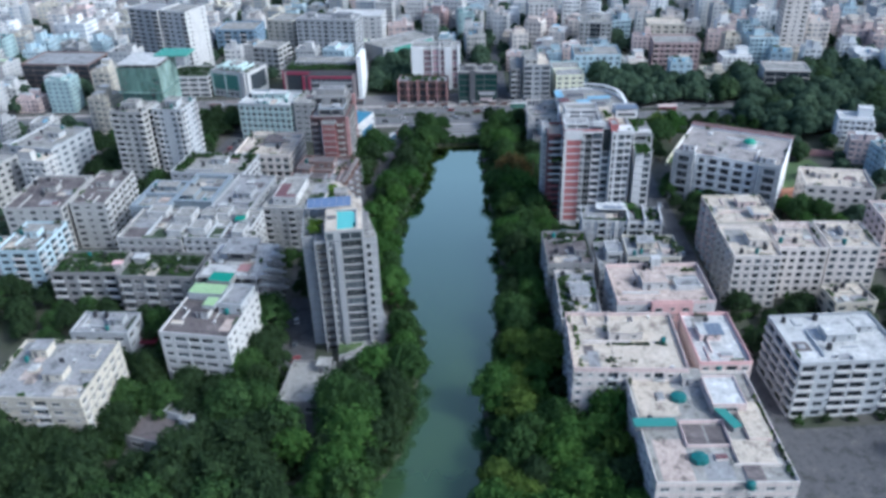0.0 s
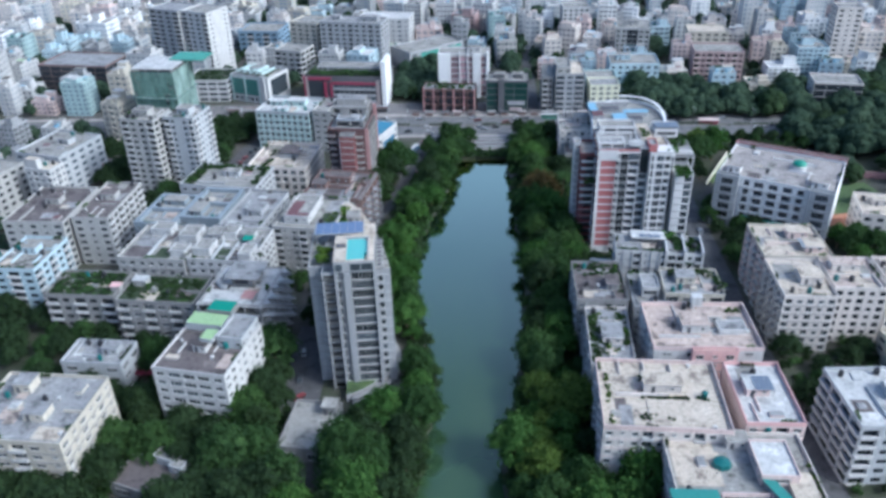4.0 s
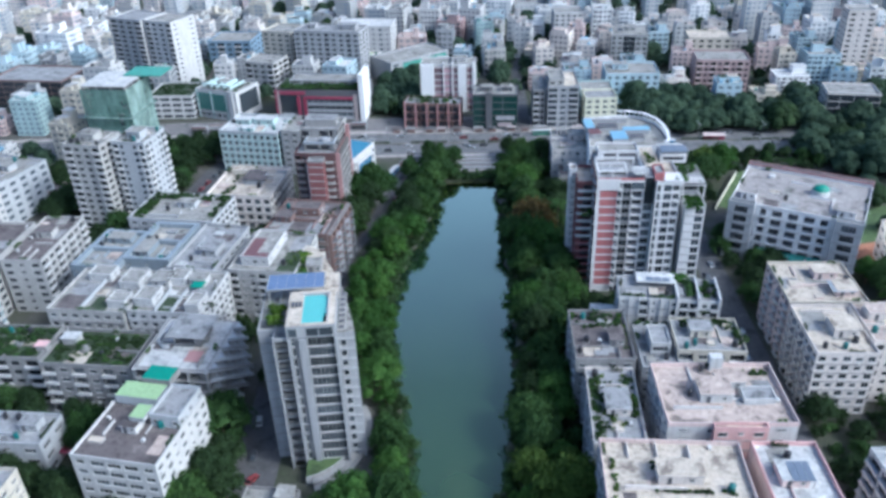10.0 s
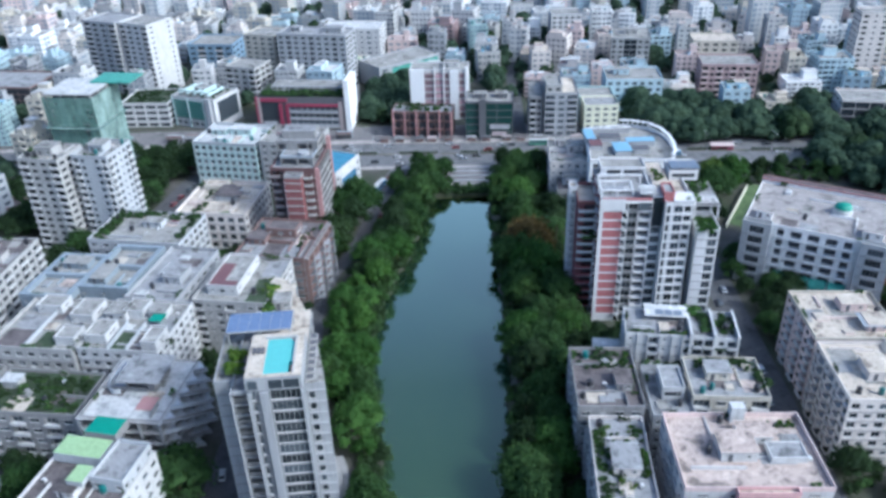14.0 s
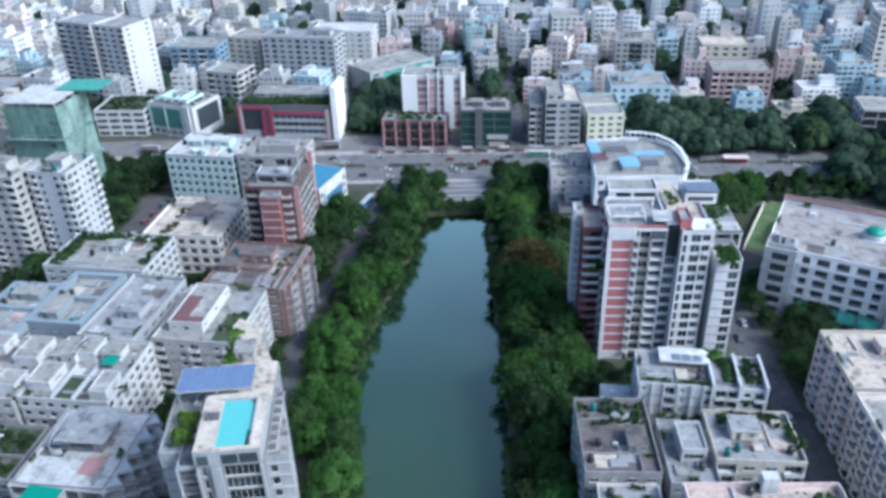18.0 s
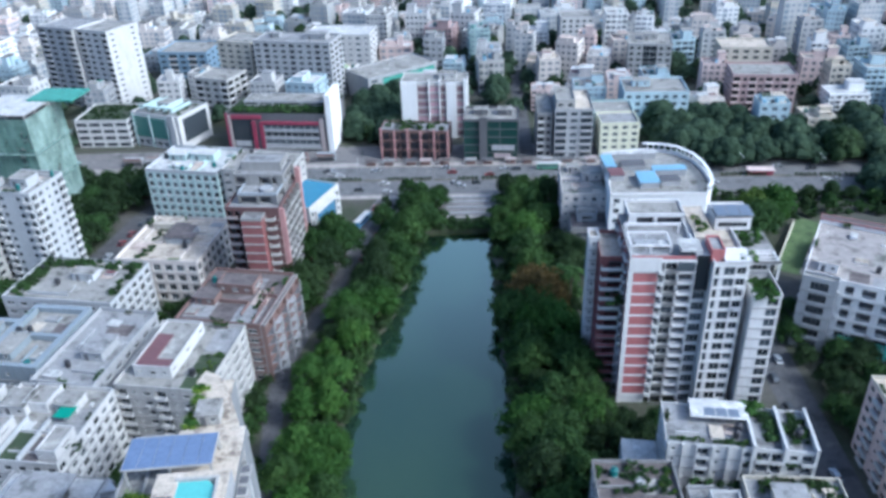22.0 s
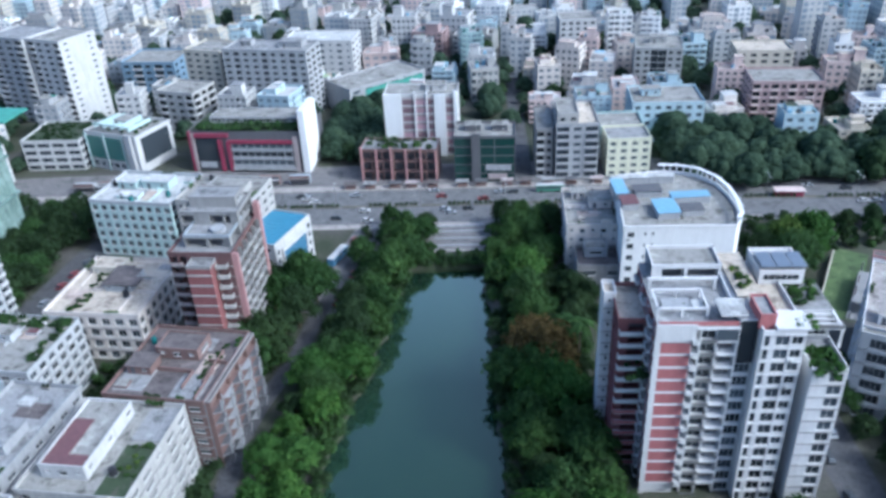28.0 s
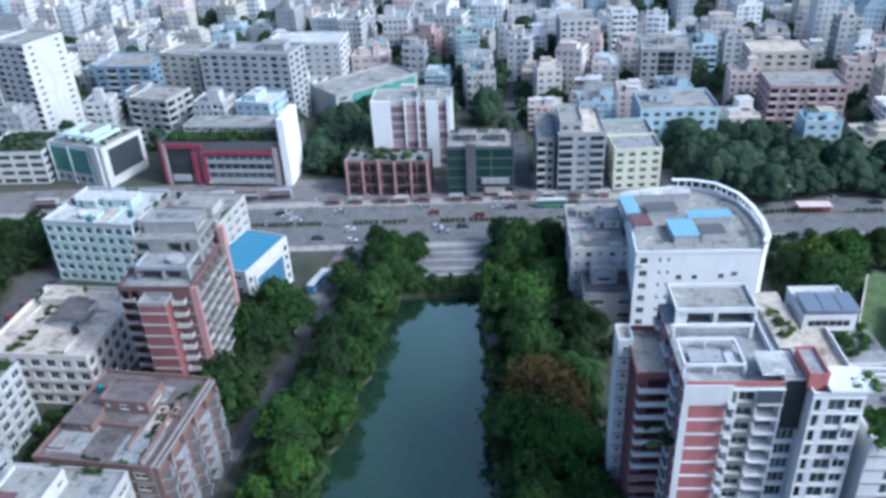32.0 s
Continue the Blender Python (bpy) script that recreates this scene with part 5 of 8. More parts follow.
for ob, x0, y0, x1, y1, z, mt in ((wl, -11.5, -11.0, -3.0, -3.0, 20.0, "rooftan"), (wl, -11.0, -1.5, -3.5, 4.5, 20.0, "roofgrey"), (wl, 0.0, -11.5, 6.0, -3.0, 20.0, "garden"), (wl2, -2.7, -11.5, 2.3, -3.0, 20.5, "garden"), (wl2, 3.0, -2.5, 11.0, 6.0, 20.5, "roofgrey"), (wl2, 3.0, -11.5, 6.5, -4.0, 20.5, "rooftan")):
    part("screed_panel", Solid().box(x0, y0, z + 0.003, x1, y1, z + 0.08, MAT[mt]), ob)
part("roof_wall", Solid().box(-2.0, -12.2, 20.003, -1.7, 11.8, 21.4, MAT["coolwhite"]), wl)
b1 = building(-113.5, 312, -9, 17, 26, 19, 6, "blue grey block with walled flat roof", "terraceblue", "roof", ("s.s.s", "www", "", ""), parapet=1.5, heads=((0.0, 0.3, 9, 5, 2.2),))
b2 = building(-96, 315.5, -9, 17, 27, 19.5, 6, "blue grey block with walled roof terrace", "terraceblue", "roof", ("s.s.s", "www", "", ""), parapet=1.3, heads=((-0.2, -0.2, 5, 9, 2.2),))
for ob, w, d, h in ((b1, 17, 26, 19), (b2, 17, 27, 19.5)):
    for x0, y0, x1, y1 in ((-w / 2 - 0.1, -d / 2 - 0.1, -w / 2 + 1.5, d / 2 + 0.1), (w / 2 - 1.5, -d / 2 - 0.1, w / 2 + 0.1, d / 2 + 0.1), (-w / 2 + 1.5, -d / 2 - 0.1, w / 2 - 1.5, -d / 2 + 1.3), (-w / 2 + 1.5, d / 2 - 1.6, w / 2 - 1.5, d / 2 + 0.1), (-w / 2 + 1.5, -0.7, w / 2 - 1.5, 0.7)):
        part("rim", Solid().box(x0, y0, h + 0.003, x1, y1, h + 1.62, MAT["terraceblue"]), ob, "broad blue grey parapet rim")
building(-77.5, 310, -11, 17, 32, 20, 6, "pale grey block with roof stair house", "lightgrey", "roofgrey", ("wsw", "wwwwwww", "", ""), parapet=1.2, heads=((0.12, -0.05, 6, 8, 2.6),))
building(-97.9, 347, -10, 35, 23, 18, 6, "white office block with planted roof edges", "coolwhite", "roof", ("wwwwwwww", "mmmmmm", "", ""), hood=0.2, heads=((0.05, 0.1, 7, 4, 2.4),))
md = building(-53.3, 304.3, -9, 23.6, 27, 20.5, 7, "pale apartment block with stained grey roof terrace", "offwhite", "roof", ("bswbswb", "wwsww", "", ""), heads=((-0.2, 0.25, 6, 4, 2.6),))
block(md, 9.8, 19.5, 20.5, 3.0, 1, "white", "roof", ("sws", "s.s.s", "", ""), x=-3.4, y=0.6, parapet=0.7)
part("roof_sheet", Solid().box(-8.1, -8.9, 23.503, -3.8, 4.5, 23.75, MAT["redroof"]), md, "dark maroon roof slab")
part("roof_sheet", Solid().box(-3.79, -8.9, 23.503, 1.3, -5.6, 23.75, MAT["redroof"]), md, "dark maroon roof slab")
part("screed_panel", Solid().box(4.6, -13.0, 20.503, 11.3, 1.0, 20.6, MAT["garden"]), md)
part("screed_panel", Solid().box(4.6, 2.4, 20.503, 11.3, 13.0, 20.62, MAT["roofgrey"]), md)
# east wall dark grey: shade of the balcony voids put into its colour
bn = building(-46.0, 333.5, -11, 25, 27, 19.0, 6, "brown apartment block with worn roof terrace", "brown", "rooftan", ("wswsw", "", "", ""), walls=("", "darkgrey", "", ""), heads=((-0.3, -0.1, 6, 5, 2.4),))
block(bn, 11.0, 7.0, 19.0, 2.8, 1, "brown", "rooftan", ("sws", "w", "", ""), x=-1.0, y=5.0, parapet=0.4)
block(bn, 1.2, 26.0, -0.3, 19.6, 6, "brown", "rooftan", ("", [(0.15 + i * 5.2, 5.05 + i * 5.2, "o") for i in range(5)], "", ""), x=13.2, y=0.0, parapet=0.4, lip="concrete")
for k in range(6):
    for i in range(5):
        z, y = k * 3.2 - 0.1, -12.8 + i * 5.2
        mt = MAT["lightgrey" if (i + k) % 3 else "concrete"]
        s = Solid()
        # slab tops darkened to stand for the dark voids within the rails
        s.prism([(13.83, y), (15.9, y + 0.9), (15.1, y + 3.6), (13.83, y + 4.6)], z, z + 0.2, mt, MAT["grey" if i % 2 else "darkgrey"])
        s.prism([(15.8, y + 0.95), (15.9, y + 0.9), (15.1, y + 3.6), (15.0, y + 3.55)], z + 0.85, z + 0.97, mt)
        for px, py in ((15.7, y + 1.1), (14.95, y + 3.4)):
            s.box(px - 0.12, py - 0.12, z + 0.2, px + 0.12, py + 0.12, z + (3.2 if (i + k) % 2 else 0.85), mt)
        part("balcony", s, bn, "angled balcony with pale slab edge, posts and rail")
for x0, y0, x1, y1, z in ((-11.5, -11.0, -4.0, -2.0, 0.1), (3.0, -12.0, 10.5, -3.5, 0.07)):
    part("screed_panel", Solid().box(x0, y0, 19.003, x1, y1, 19.0 + z, MAT["roofgrey"]), bn)
for x0, y0, x1, y1 in ((-4.0, -3.2, 5.0, -2.9), (5.0, -9.0, 5.25, -2.9), (7.2, 1.0, 11.8, 1.25)):
    part("roof_wall", Solid().box(x0, y0, 19.003, x1, y1, 20.1, MAT["brown"]), bn)
cm = building(-77.3, 377, -8, 28, 30, 14.6, 4, "cream office block with planted parapets", "warmwhite", "roofwarm", ("mmmmmmm", "mmmmmmmm", "", ""), hood=0, parapet=1.2)
block(cm, 8.0, 9.0, 14.6, 2.6, 1, "coolwhite", "rooftan", ("s.w", "w", "", ""), x=2.0, y=2.0, parapet=0)
part("roof_slab", Solid().box(-2.6, -3.2, 17.2, 3.0, 7.6, 17.4, MAT["rooftan"]), cm, "dark brown roof slab")
part("roof_slab", Solid().box(3.0, -3.2, 17.2, 8.4, 1.2, 17.5, MAT["rooftan"]), cm, "dark brown roof slab")
block(cm, 9.0, 6.0, 14.6, 2.2, 1, "cream", "roofwarm", ("s.s", "s", "", ""), x=-6.0, y=9.5, parapet=0.4)
building(-84, 432, -12, 30, 24, 20.0, 6, "white and teal office block with rows of square windows", "tealpale", "roofwhite", ("mmmmmmmmm", "mmmmm", "", ""), hood=0.3, parapet=1.4, lip="coolwhite", heads=((0.1, 0.15, 10, 6, 2.8), (-0.25, 0.1, 7, 5, 2.4), (-0.1, -0.25, 8, 4, 1.2)))
building(-55, 424, -12, 26, 20, 22, 7, "white concrete office block with roof frames", "offwhite", "roof", ("wwwwww", "wwww", "", ""), heads=((0.1, 0.0, 12, 7, 2.8),))


def blue_roof_office():
    ob = building(-36.6, 408.0, -22, 14, 22, 15.5, 4, "white office with bright blue metal roof and big blue glazing", "white", "blueroof", ("mw", "", "", ""), parapet=0.5)
    s = Solid()
    m = pose(7.25, -11, 0, 0, 0, 90)
    facade(s, ob, m, 22, 0.0, 4, 3.9, "", MAT["white"], hood=0)
    part("side_wall", s, ob)
    q = Solid()
    q.box(7.26, -6.9, 2.0, 7.5, 6.7, 11.5, MAT["glassblue"])
    part("curtain_glass", q, ob, "blue curtain glass in a white frame")
    for y in (-9.4, 9.2):
        for k in range(4):
            part("window", window_mesh(1.5, 1.9, "glass", "frame", 0, 0.05), ob, m=pose(7.31, y, 2.0 + k * 3.2, 0, 0, 90))
    for y in (-7.3, 7.1):
        part("frame_post", Solid().box(7.26, y - 0.4, 0.0, 7.8, y + 0.4, 13.0, MAT["white"]), ob)
    part("frame_beam", Solid().box(7.26, -6.9, 11.5, 7.8, 6.7, 13.0, MAT["white"]), ob)
    for i in range(11):
        part("roof_seam", Solid().box(-6.9, -10.6 + i * 2.05, 15.5, 6.9, -10.5 + i * 2.05, 15.62, MAT["blueroof"]), ob)
    return ob


blue_roof_office()
building(-140, 374, -12, 17, 16, 38, 13, "white apartment tower with corner balconies", "offwhite", "roof", ("bwwb", "wbw", "", ""), heads=((0.0, 0.0, 7, 6, 3.4),))
building(-121, 376, -12, 15, 17, 38, 13, "white apartment tower with dark recess", "coolwhite", "roof", ("bw.wb", "bwswb", "", ""), heads=((0.0, 0.0, 6, 6, 3.0),))
building(-163, 316, -4, 25, 32, 21, 7, "cream apartment block with brown roof", "offwhite", "rooftan", ("wswsw", "mwmwmw", "", ""), heads=((0.0, 0.1, 6, 5, 2.6),))
building(-141, 319, -4, 15, 33, 21, 7, "cream apartment block with vertical fins", "offwhite", "rooftan", ("wsw", "bwbwbwb", "", ""), heads=((0.0, 0.1, 6, 5, 2.6),))
building(-157, 281, -6, 17, 24, 18, 6, "sky blue and white apartment block", "skyblue", "roof", ("wbw", "bwbwb", "", ""), heads=((0.0, 0.1, 5, 5, 2.6),))
building(-112, 228, -6, 20, 12, 11, 3, "small white house with stepped terraces", "coolwhite", "roofgrey", ("wsw", "ww", "", ""), heads=((0.2, 0.1, 5, 4, 2.6),))
oh = building(-82, 180.5, -22, 17.5, 11.5, 5.0, 1, "old low house with brown roof among trees", "offwhite", "rooftan", ("ww", "w", "", ""), parapet=0.4)
block(oh, 7.0, 4.0, 5.0, 2.4, 1, "coolwhite", "roof", ("s.s", "", "", ""), x=2.0, y=6.5, parapet=0.3)
block(oh, 4.0, 4.0, 5.0, 2.4, 1, "coolwhite", "roof", ("s", "", "", ""), x=7.0, y=5.0, parapet=0.3)
building(-40, 199, -8, 14, 20, 5.0, 1, "low pavilion with bare flat roof", "concrete", "roof", ("ww", "www", "", ""), heads=((0.3, 0.35, 4, 4, 3.0),))
building(-190, 385, -18, 26, 30, 20, 6, "white apartment block with terraced roofs", "coolwhite", "roof", ("wbwbw", "wwwww", "", ""), heads=((0.1, 0.1, 6, 5, 2.6),))
building(-212, 355, -18, 24, 24, 20, 6, "white apartment block with pale roof", "offwhite", "roof", ("wbwbw", "wwwww", "", ""), heads=((0.1, 0.1, 6, 5, 2.6),))
building(-174, 396, -12, 13, 10, 6, 2, "low rust brown house among dark trees", "brownpink", "rooftan", ("wsw", "ww", "", ""))

# ---- north side of the wide road ----
building(-61.5, 562, -14, 43, 18, 33, 11, "grey hotel slab with rows of windows", "lightgrey", "roofgrey", ("wmwwmwwmw", "www", "", ""), hood=0, band="", heads=((0.25, 0.1, 12, 7, 3.0), (-0.3, 0.1, 6, 5, 2.6)))


def mall():
    ob = building(-60, 501.6, -8, 51, 24, 17, 5, "shopping block with crimson frames and a roof garden", "darkgrey", "garden", ("", "", "", ""), parapet=0.8)
    for i in range(3):
        z = 1.6 + i * 3.7
        strip = part("glass_strip", Solid().box(-7.4, -12.45, z + 1.5, 19.0, -12.01, z + 3.2, MAT["glass"]), ob)
        for k in range(9):
            part("mullion", Solid().box(-7.0 + k * 3.2, -12.62, z + 1.5, -6.7 + k * 3.2, -12.46, z + 3.2, MAT["lightgrey"]), strip)
        part("sign_band", Solid().box(-7.4, -12.75, z, 19.0, -12.01, z + 1.45, MAT["lightgrey" if i < 2 else "grey"]), ob)
    for x, t, z, mt in ((-24.8, 1.0, 17.6, "redframe"), (-23.5, 1.1, 16.8, "pinkgrey"), (-12.0, 1.6, 14.0, "redframe"), (-8.4, 1.5, 13.4, "redframe")):
        part("red_frame", Solid().box(x - t / 2, -13.1, 0, x + t / 2, -12.01, z, MAT[mt]), ob, "crimson frame post")
    part("red_frame", Solid().box(-8.4, -13.0, 12.7, 19.6, -12.01, 14.0, MAT["redframe"]), ob, "crimson frame beam")
    part("red_frame", Solid().box(-22.9, -12.9, 15.2, -8.0, -12.01, 16.8, MAT["redframe"]), ob, "crimson frame beam")
    part("dark_glass", Solid().box(-22.9, -12.4, 4.4, -12.9, -12.01, 15.0, MAT["glass"]), ob)
    part("sign_panel", Solid().box(-22.0, -12.8, 1.6, -15.0, -12.41, 4.2, MAT["lightgrey"]), ob)
    part("shop_canopy", Solid().box(-7.4, -14.0, 1.1, 20.5, -12.01, 1.5, MAT["roofgrey"]), ob)
    part("end_pier", Solid().box(19.7, -13.0, 0, 21.6, -12.01, 15.5, MAT["pinkgrey"]), ob)
    part("white_tower", Solid().box(23.2, -13.2, 0, 25.9, 4.0, 27.0, MAT["whiteclean"]), ob, "white corner pylon")
    block(ob, 42.0, 12.0, 17.0, 2.4, 1, "lightgrey", "roof", ("WWWWWW", "", "", ""), x=1.0, y=5.6, parapet=0.3)
    return ob


mall()


def green_glass_corner():
    ob = building(-117, 507, -24, 28, 22, 16, 5, "glass fronted office with white frames and green glazing", "white", "roof", ("", "", "", ""), parapet=1.0, heads=((-0.1, 0.1, 8, 6, 2.8),))
    part("curtain_glass", Solid().box(-12.6, -11.5, 5.0, 7.0, -11.01, 15.0, MAT["glassgreen"]), ob, "green curtain glass")
    part("curtain_glass", Solid().box(14.01, -8.0, 4.0, 14.5, 8.5, 15.0, MAT["glass"]), ob, "dark curtain glass")
    part("corner_pylon", Solid().box(9.0, -12.0, -0.3, 12.0, -11.01, 17.5, MAT["white"]), ob)
    for x in (-12.9, -3.0, 7.2):
        part("frame_post", Solid().box(x - 0.35, -11.9, -0.3, x + 0.35, -11.51, 16.5, MAT["tealpale"]), ob)
    for k in range(5):
        part("roof_frame", Solid().box(-11.0 + k * 4.6, -7.5, 17.0, -10.6 + k * 4.6, 6.5, 18.6 + (k % 2) * 0.8, MAT["tealpale"]), ob)
    part("roof_canopy", Solid().box(-11.5, -7.8, 18.6, 8.5, -6.8, 19.2, MAT["tealpale"]), ob)
    for i in range(5):
        part("window", window_mesh(2.6, 2.2, "glass", "frame", 0, 0.03), ob, m=pose(-11.0 + i * 3.8, -11.04, 1.2))
    return ob


green_glass_corner()
building(-148, 512, -4, 26, 24, 13, 4, "low white block with dark roof garden", "white", "garden", ("WWWW", "WWW", "", ""), hood=0)
building(-101, 545, -20, 20, 18, 20, 6, "pale block with stepped balconies", "offwhite", "roof", ("bwwb", "bwb", "", ""))


def pink_white_block():
    ob = building(11.4, 505.5, -5, 31, 15, 26.5, 7, "white block with pink glazed bays and a pylon at each end", "white", "roof", ("", "", "", ""), parapet=0.8, heads=((0.2, 0.1, 8, 6, 2.6),))
    for x0, x1 in ((-7.6, -2.6), (-1.8, 2.4), (3.2, 5.6), (10.8, 13.9)):
        for j in range(7):
            part("glazing", Solid().box(x0, -7.75, 1.2 + j * 3.6, x1, -7.51, 3.3 + j * 3.6, MAT["pinkglass"]), ob, "pink framed glazing")
            part("spandrel", Solid().box(x0, -7.85, 3.32 + j * 3.6, x1, -7.51, 4.1 + j * 3.6, MAT["pinkgrey"]), ob)
    for x, wd, top in ((-11.6, 7.4, 27.6), (-2.2, 0.6, 28.6), (2.8, 0.6, 28.6), (8.2, 4.6, 27.4), (14.7, 1.4, 28.8)):
        part("pylon", Solid().box(x - wd / 2, -8.5, -0.3, x + wd / 2, -7.51, top, MAT["whiteclean"]), ob)
    return ob


pink_white_block()


def brick_arcade():
    ob = building(2.3, 478.6, -8, 31, 12, 13.0, 3, "low red brown arcade with ivy and steel frames", "brown", "roofgrey", ("ooooooo", "", "", ""), parapet=0.8)
    for i in range(6):
        part("frame_post", Solid().box(-15.2 + i * 6.0, -7.2, 0, -14.6 + i * 6.0, -6.01, 14.6 - (i % 2), MAT["pinkfin"]), ob)
    return ob


brick_arcade()
gg = building(36.4, 476.4, -6, 24, 16, 18.5, 5, "dark green glass shop front with signs", "darkgrey", "roof", ("ggg", "", "", ""), glass="glassgreen", heads=((-0.2, 0.1, 6, 5, 2.4), (0.25, 0.1, 6, 5, 2.4)))
part("pylon", Solid().box(-5.0, -9.0, 0, -1.6, -8.01, 20.5, MAT["darkgrey"]), gg)
part("sign_board", Solid().box(0.5, -8.6, 5.0, 10.5, -8.01, 7.2, MAT["lightgrey"]), gg)
part("sign_board", Solid().box(1.5, -8.5, 1.2, 9.0, -8.01, 3.4, MAT["pinkgrey"]), gg)
gy = building(72.5, 481, -3, 16.5, 26, 22, 7, "grey apartment block with shop awnings", "lightgrey", "roofwarm", ("bwb", "wwww", "", "wwww"), rail="grey")
building(60.4, 483.5, -4, 6.5, 26, 19.5, 6, "narrow block overgrown with creepers", "concrete", "roof", ("bw", "", "", "wwww"))
block(gy, 8.0, 18.0, 22.0, 3.6, 1, "offwhite", "roof", ("ww", "", "", "www"), x=-3.6, y=-2.0)
building(92.5, 475, -1, 17, 14, 15, 5, "pale yellow apartment house with small windows", "yellow", "roofgrey", ("wwww", "ww", "", "www"), hood=0.2)
building(93.5, 493, -3, 18, 18, 13.5, 4, "pale apartment house with teal roof", "teal", "roof", ("wwww", "", "", "www"))
building(117, 512, -5, 30, 23, 17, 5, "light blue painted apartment block", "skyblue", "roof", ("wwwwwww", "", "", "wwwww"), hood=0.2, heads=((-0.2, 0.1, 8, 6, 2.8),))
building(129.7, 575, -12, 23, 24, 22, 7, "grey block with brown glazed middle", "offwhite", "roof", ("wwggww", "", "", "wwww"), heads=((0.0, 0.1, 8, 6, 3.2),))
building(97, 628, -2, 20, 20, 24, 8, "white tower block with grey side", "white", "roof", ("wwwww", "", "", "wwww"), hood=0, walls=("white", "white", "white", "grey"))
# front grey, east wall white: shaded and sunlit sides put into the paint
building(-186, 575, -25, 26, 22, 42, 14, "residential tower with front greyed for shade and sunlit white side", "lightgrey", "roofgrey", ("bwwb", "wsw", "", ""), hood=0, walls=("grey", "white", "", ""))
building(-163, 566, -25, 22, 22, 42, 14, "white residential tower with bright side wall", "white", "roof", ("bwwb", "s.s", "", ""), hood=0)
building(-94, 578, -22, 21, 20, 30, 10, "tall cream residential tower block", "cream", "roof", ("wwww", "wsw", "", ""), hood=0)
building(-44, 614, -8, 38, 22, 23, 7, "white wide residential block", "white", "roofwhite", ("wswswsws", "www", "", ""), hood=0)
building(-135, 612, -8, 30, 26, 17, 5, "bright blue painted apartment block", "strongblue", "roof", ("wbwbw", "wwww", "", ""))
building(-240, 540, -10, 48, 30, 17, 5, "dark glass office with brown frame", "brown", "roofgrey", ("gggggg", "ggg", "", ""), hood=0)
building(172, 521, -8, 30, 20, 20, 6, "brown and pink apartment block", "brownpink", "roof", ("bwbwbwbw", "", "", "wwww"), rail="pink")
building(176, 560, -8, 26, 18, 22, 7, "pale cream apartment block with white piers", "cream", "roofwarm", ("wwwww", "", "", "www"))


def netted_site():
    ob = building(-13, 572, 38, 46, 22, 13, 4, "low site building with bright green safety nets", "lightgrey", "roof", ("wwwwww", "www", "", ""))
    for j in range(3):
        s = Solid()
        for i in range(8):
            y0, y1 = -11.3 - 0.25 * math.sin(i * 1.3 + j), -11.3 - 0.25 * math.sin((i + 1) * 1.3 + j)
            x0, x1 = -14 + i * 4.4, -9.6 + i * 4.4
            s.face([(x0, y0, 2 + j * 3.4), (x1, y1, 2 + j * 3.4), (x1, y1, 5.2 + j * 3.4), (x0, y0, 5.2 + j * 3.4)], MAT["netgreen"])
        part("net", s, ob, "bright green safety net")
    return ob


netted_site()


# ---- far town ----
# mostly white and bluish wall and roof colours, which stand in for haze
FAR_HAZE_WALLS = ["white", "offwhite", "white", "cream", "white", "offwhite", "white", "lightgrey", "bluegrey", "skyblue", "white", "white", "brownpink", "offwhite", "pink", "white", "lightgrey", "teal", "white", "skyblue"]
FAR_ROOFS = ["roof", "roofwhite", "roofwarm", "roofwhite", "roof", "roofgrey"]


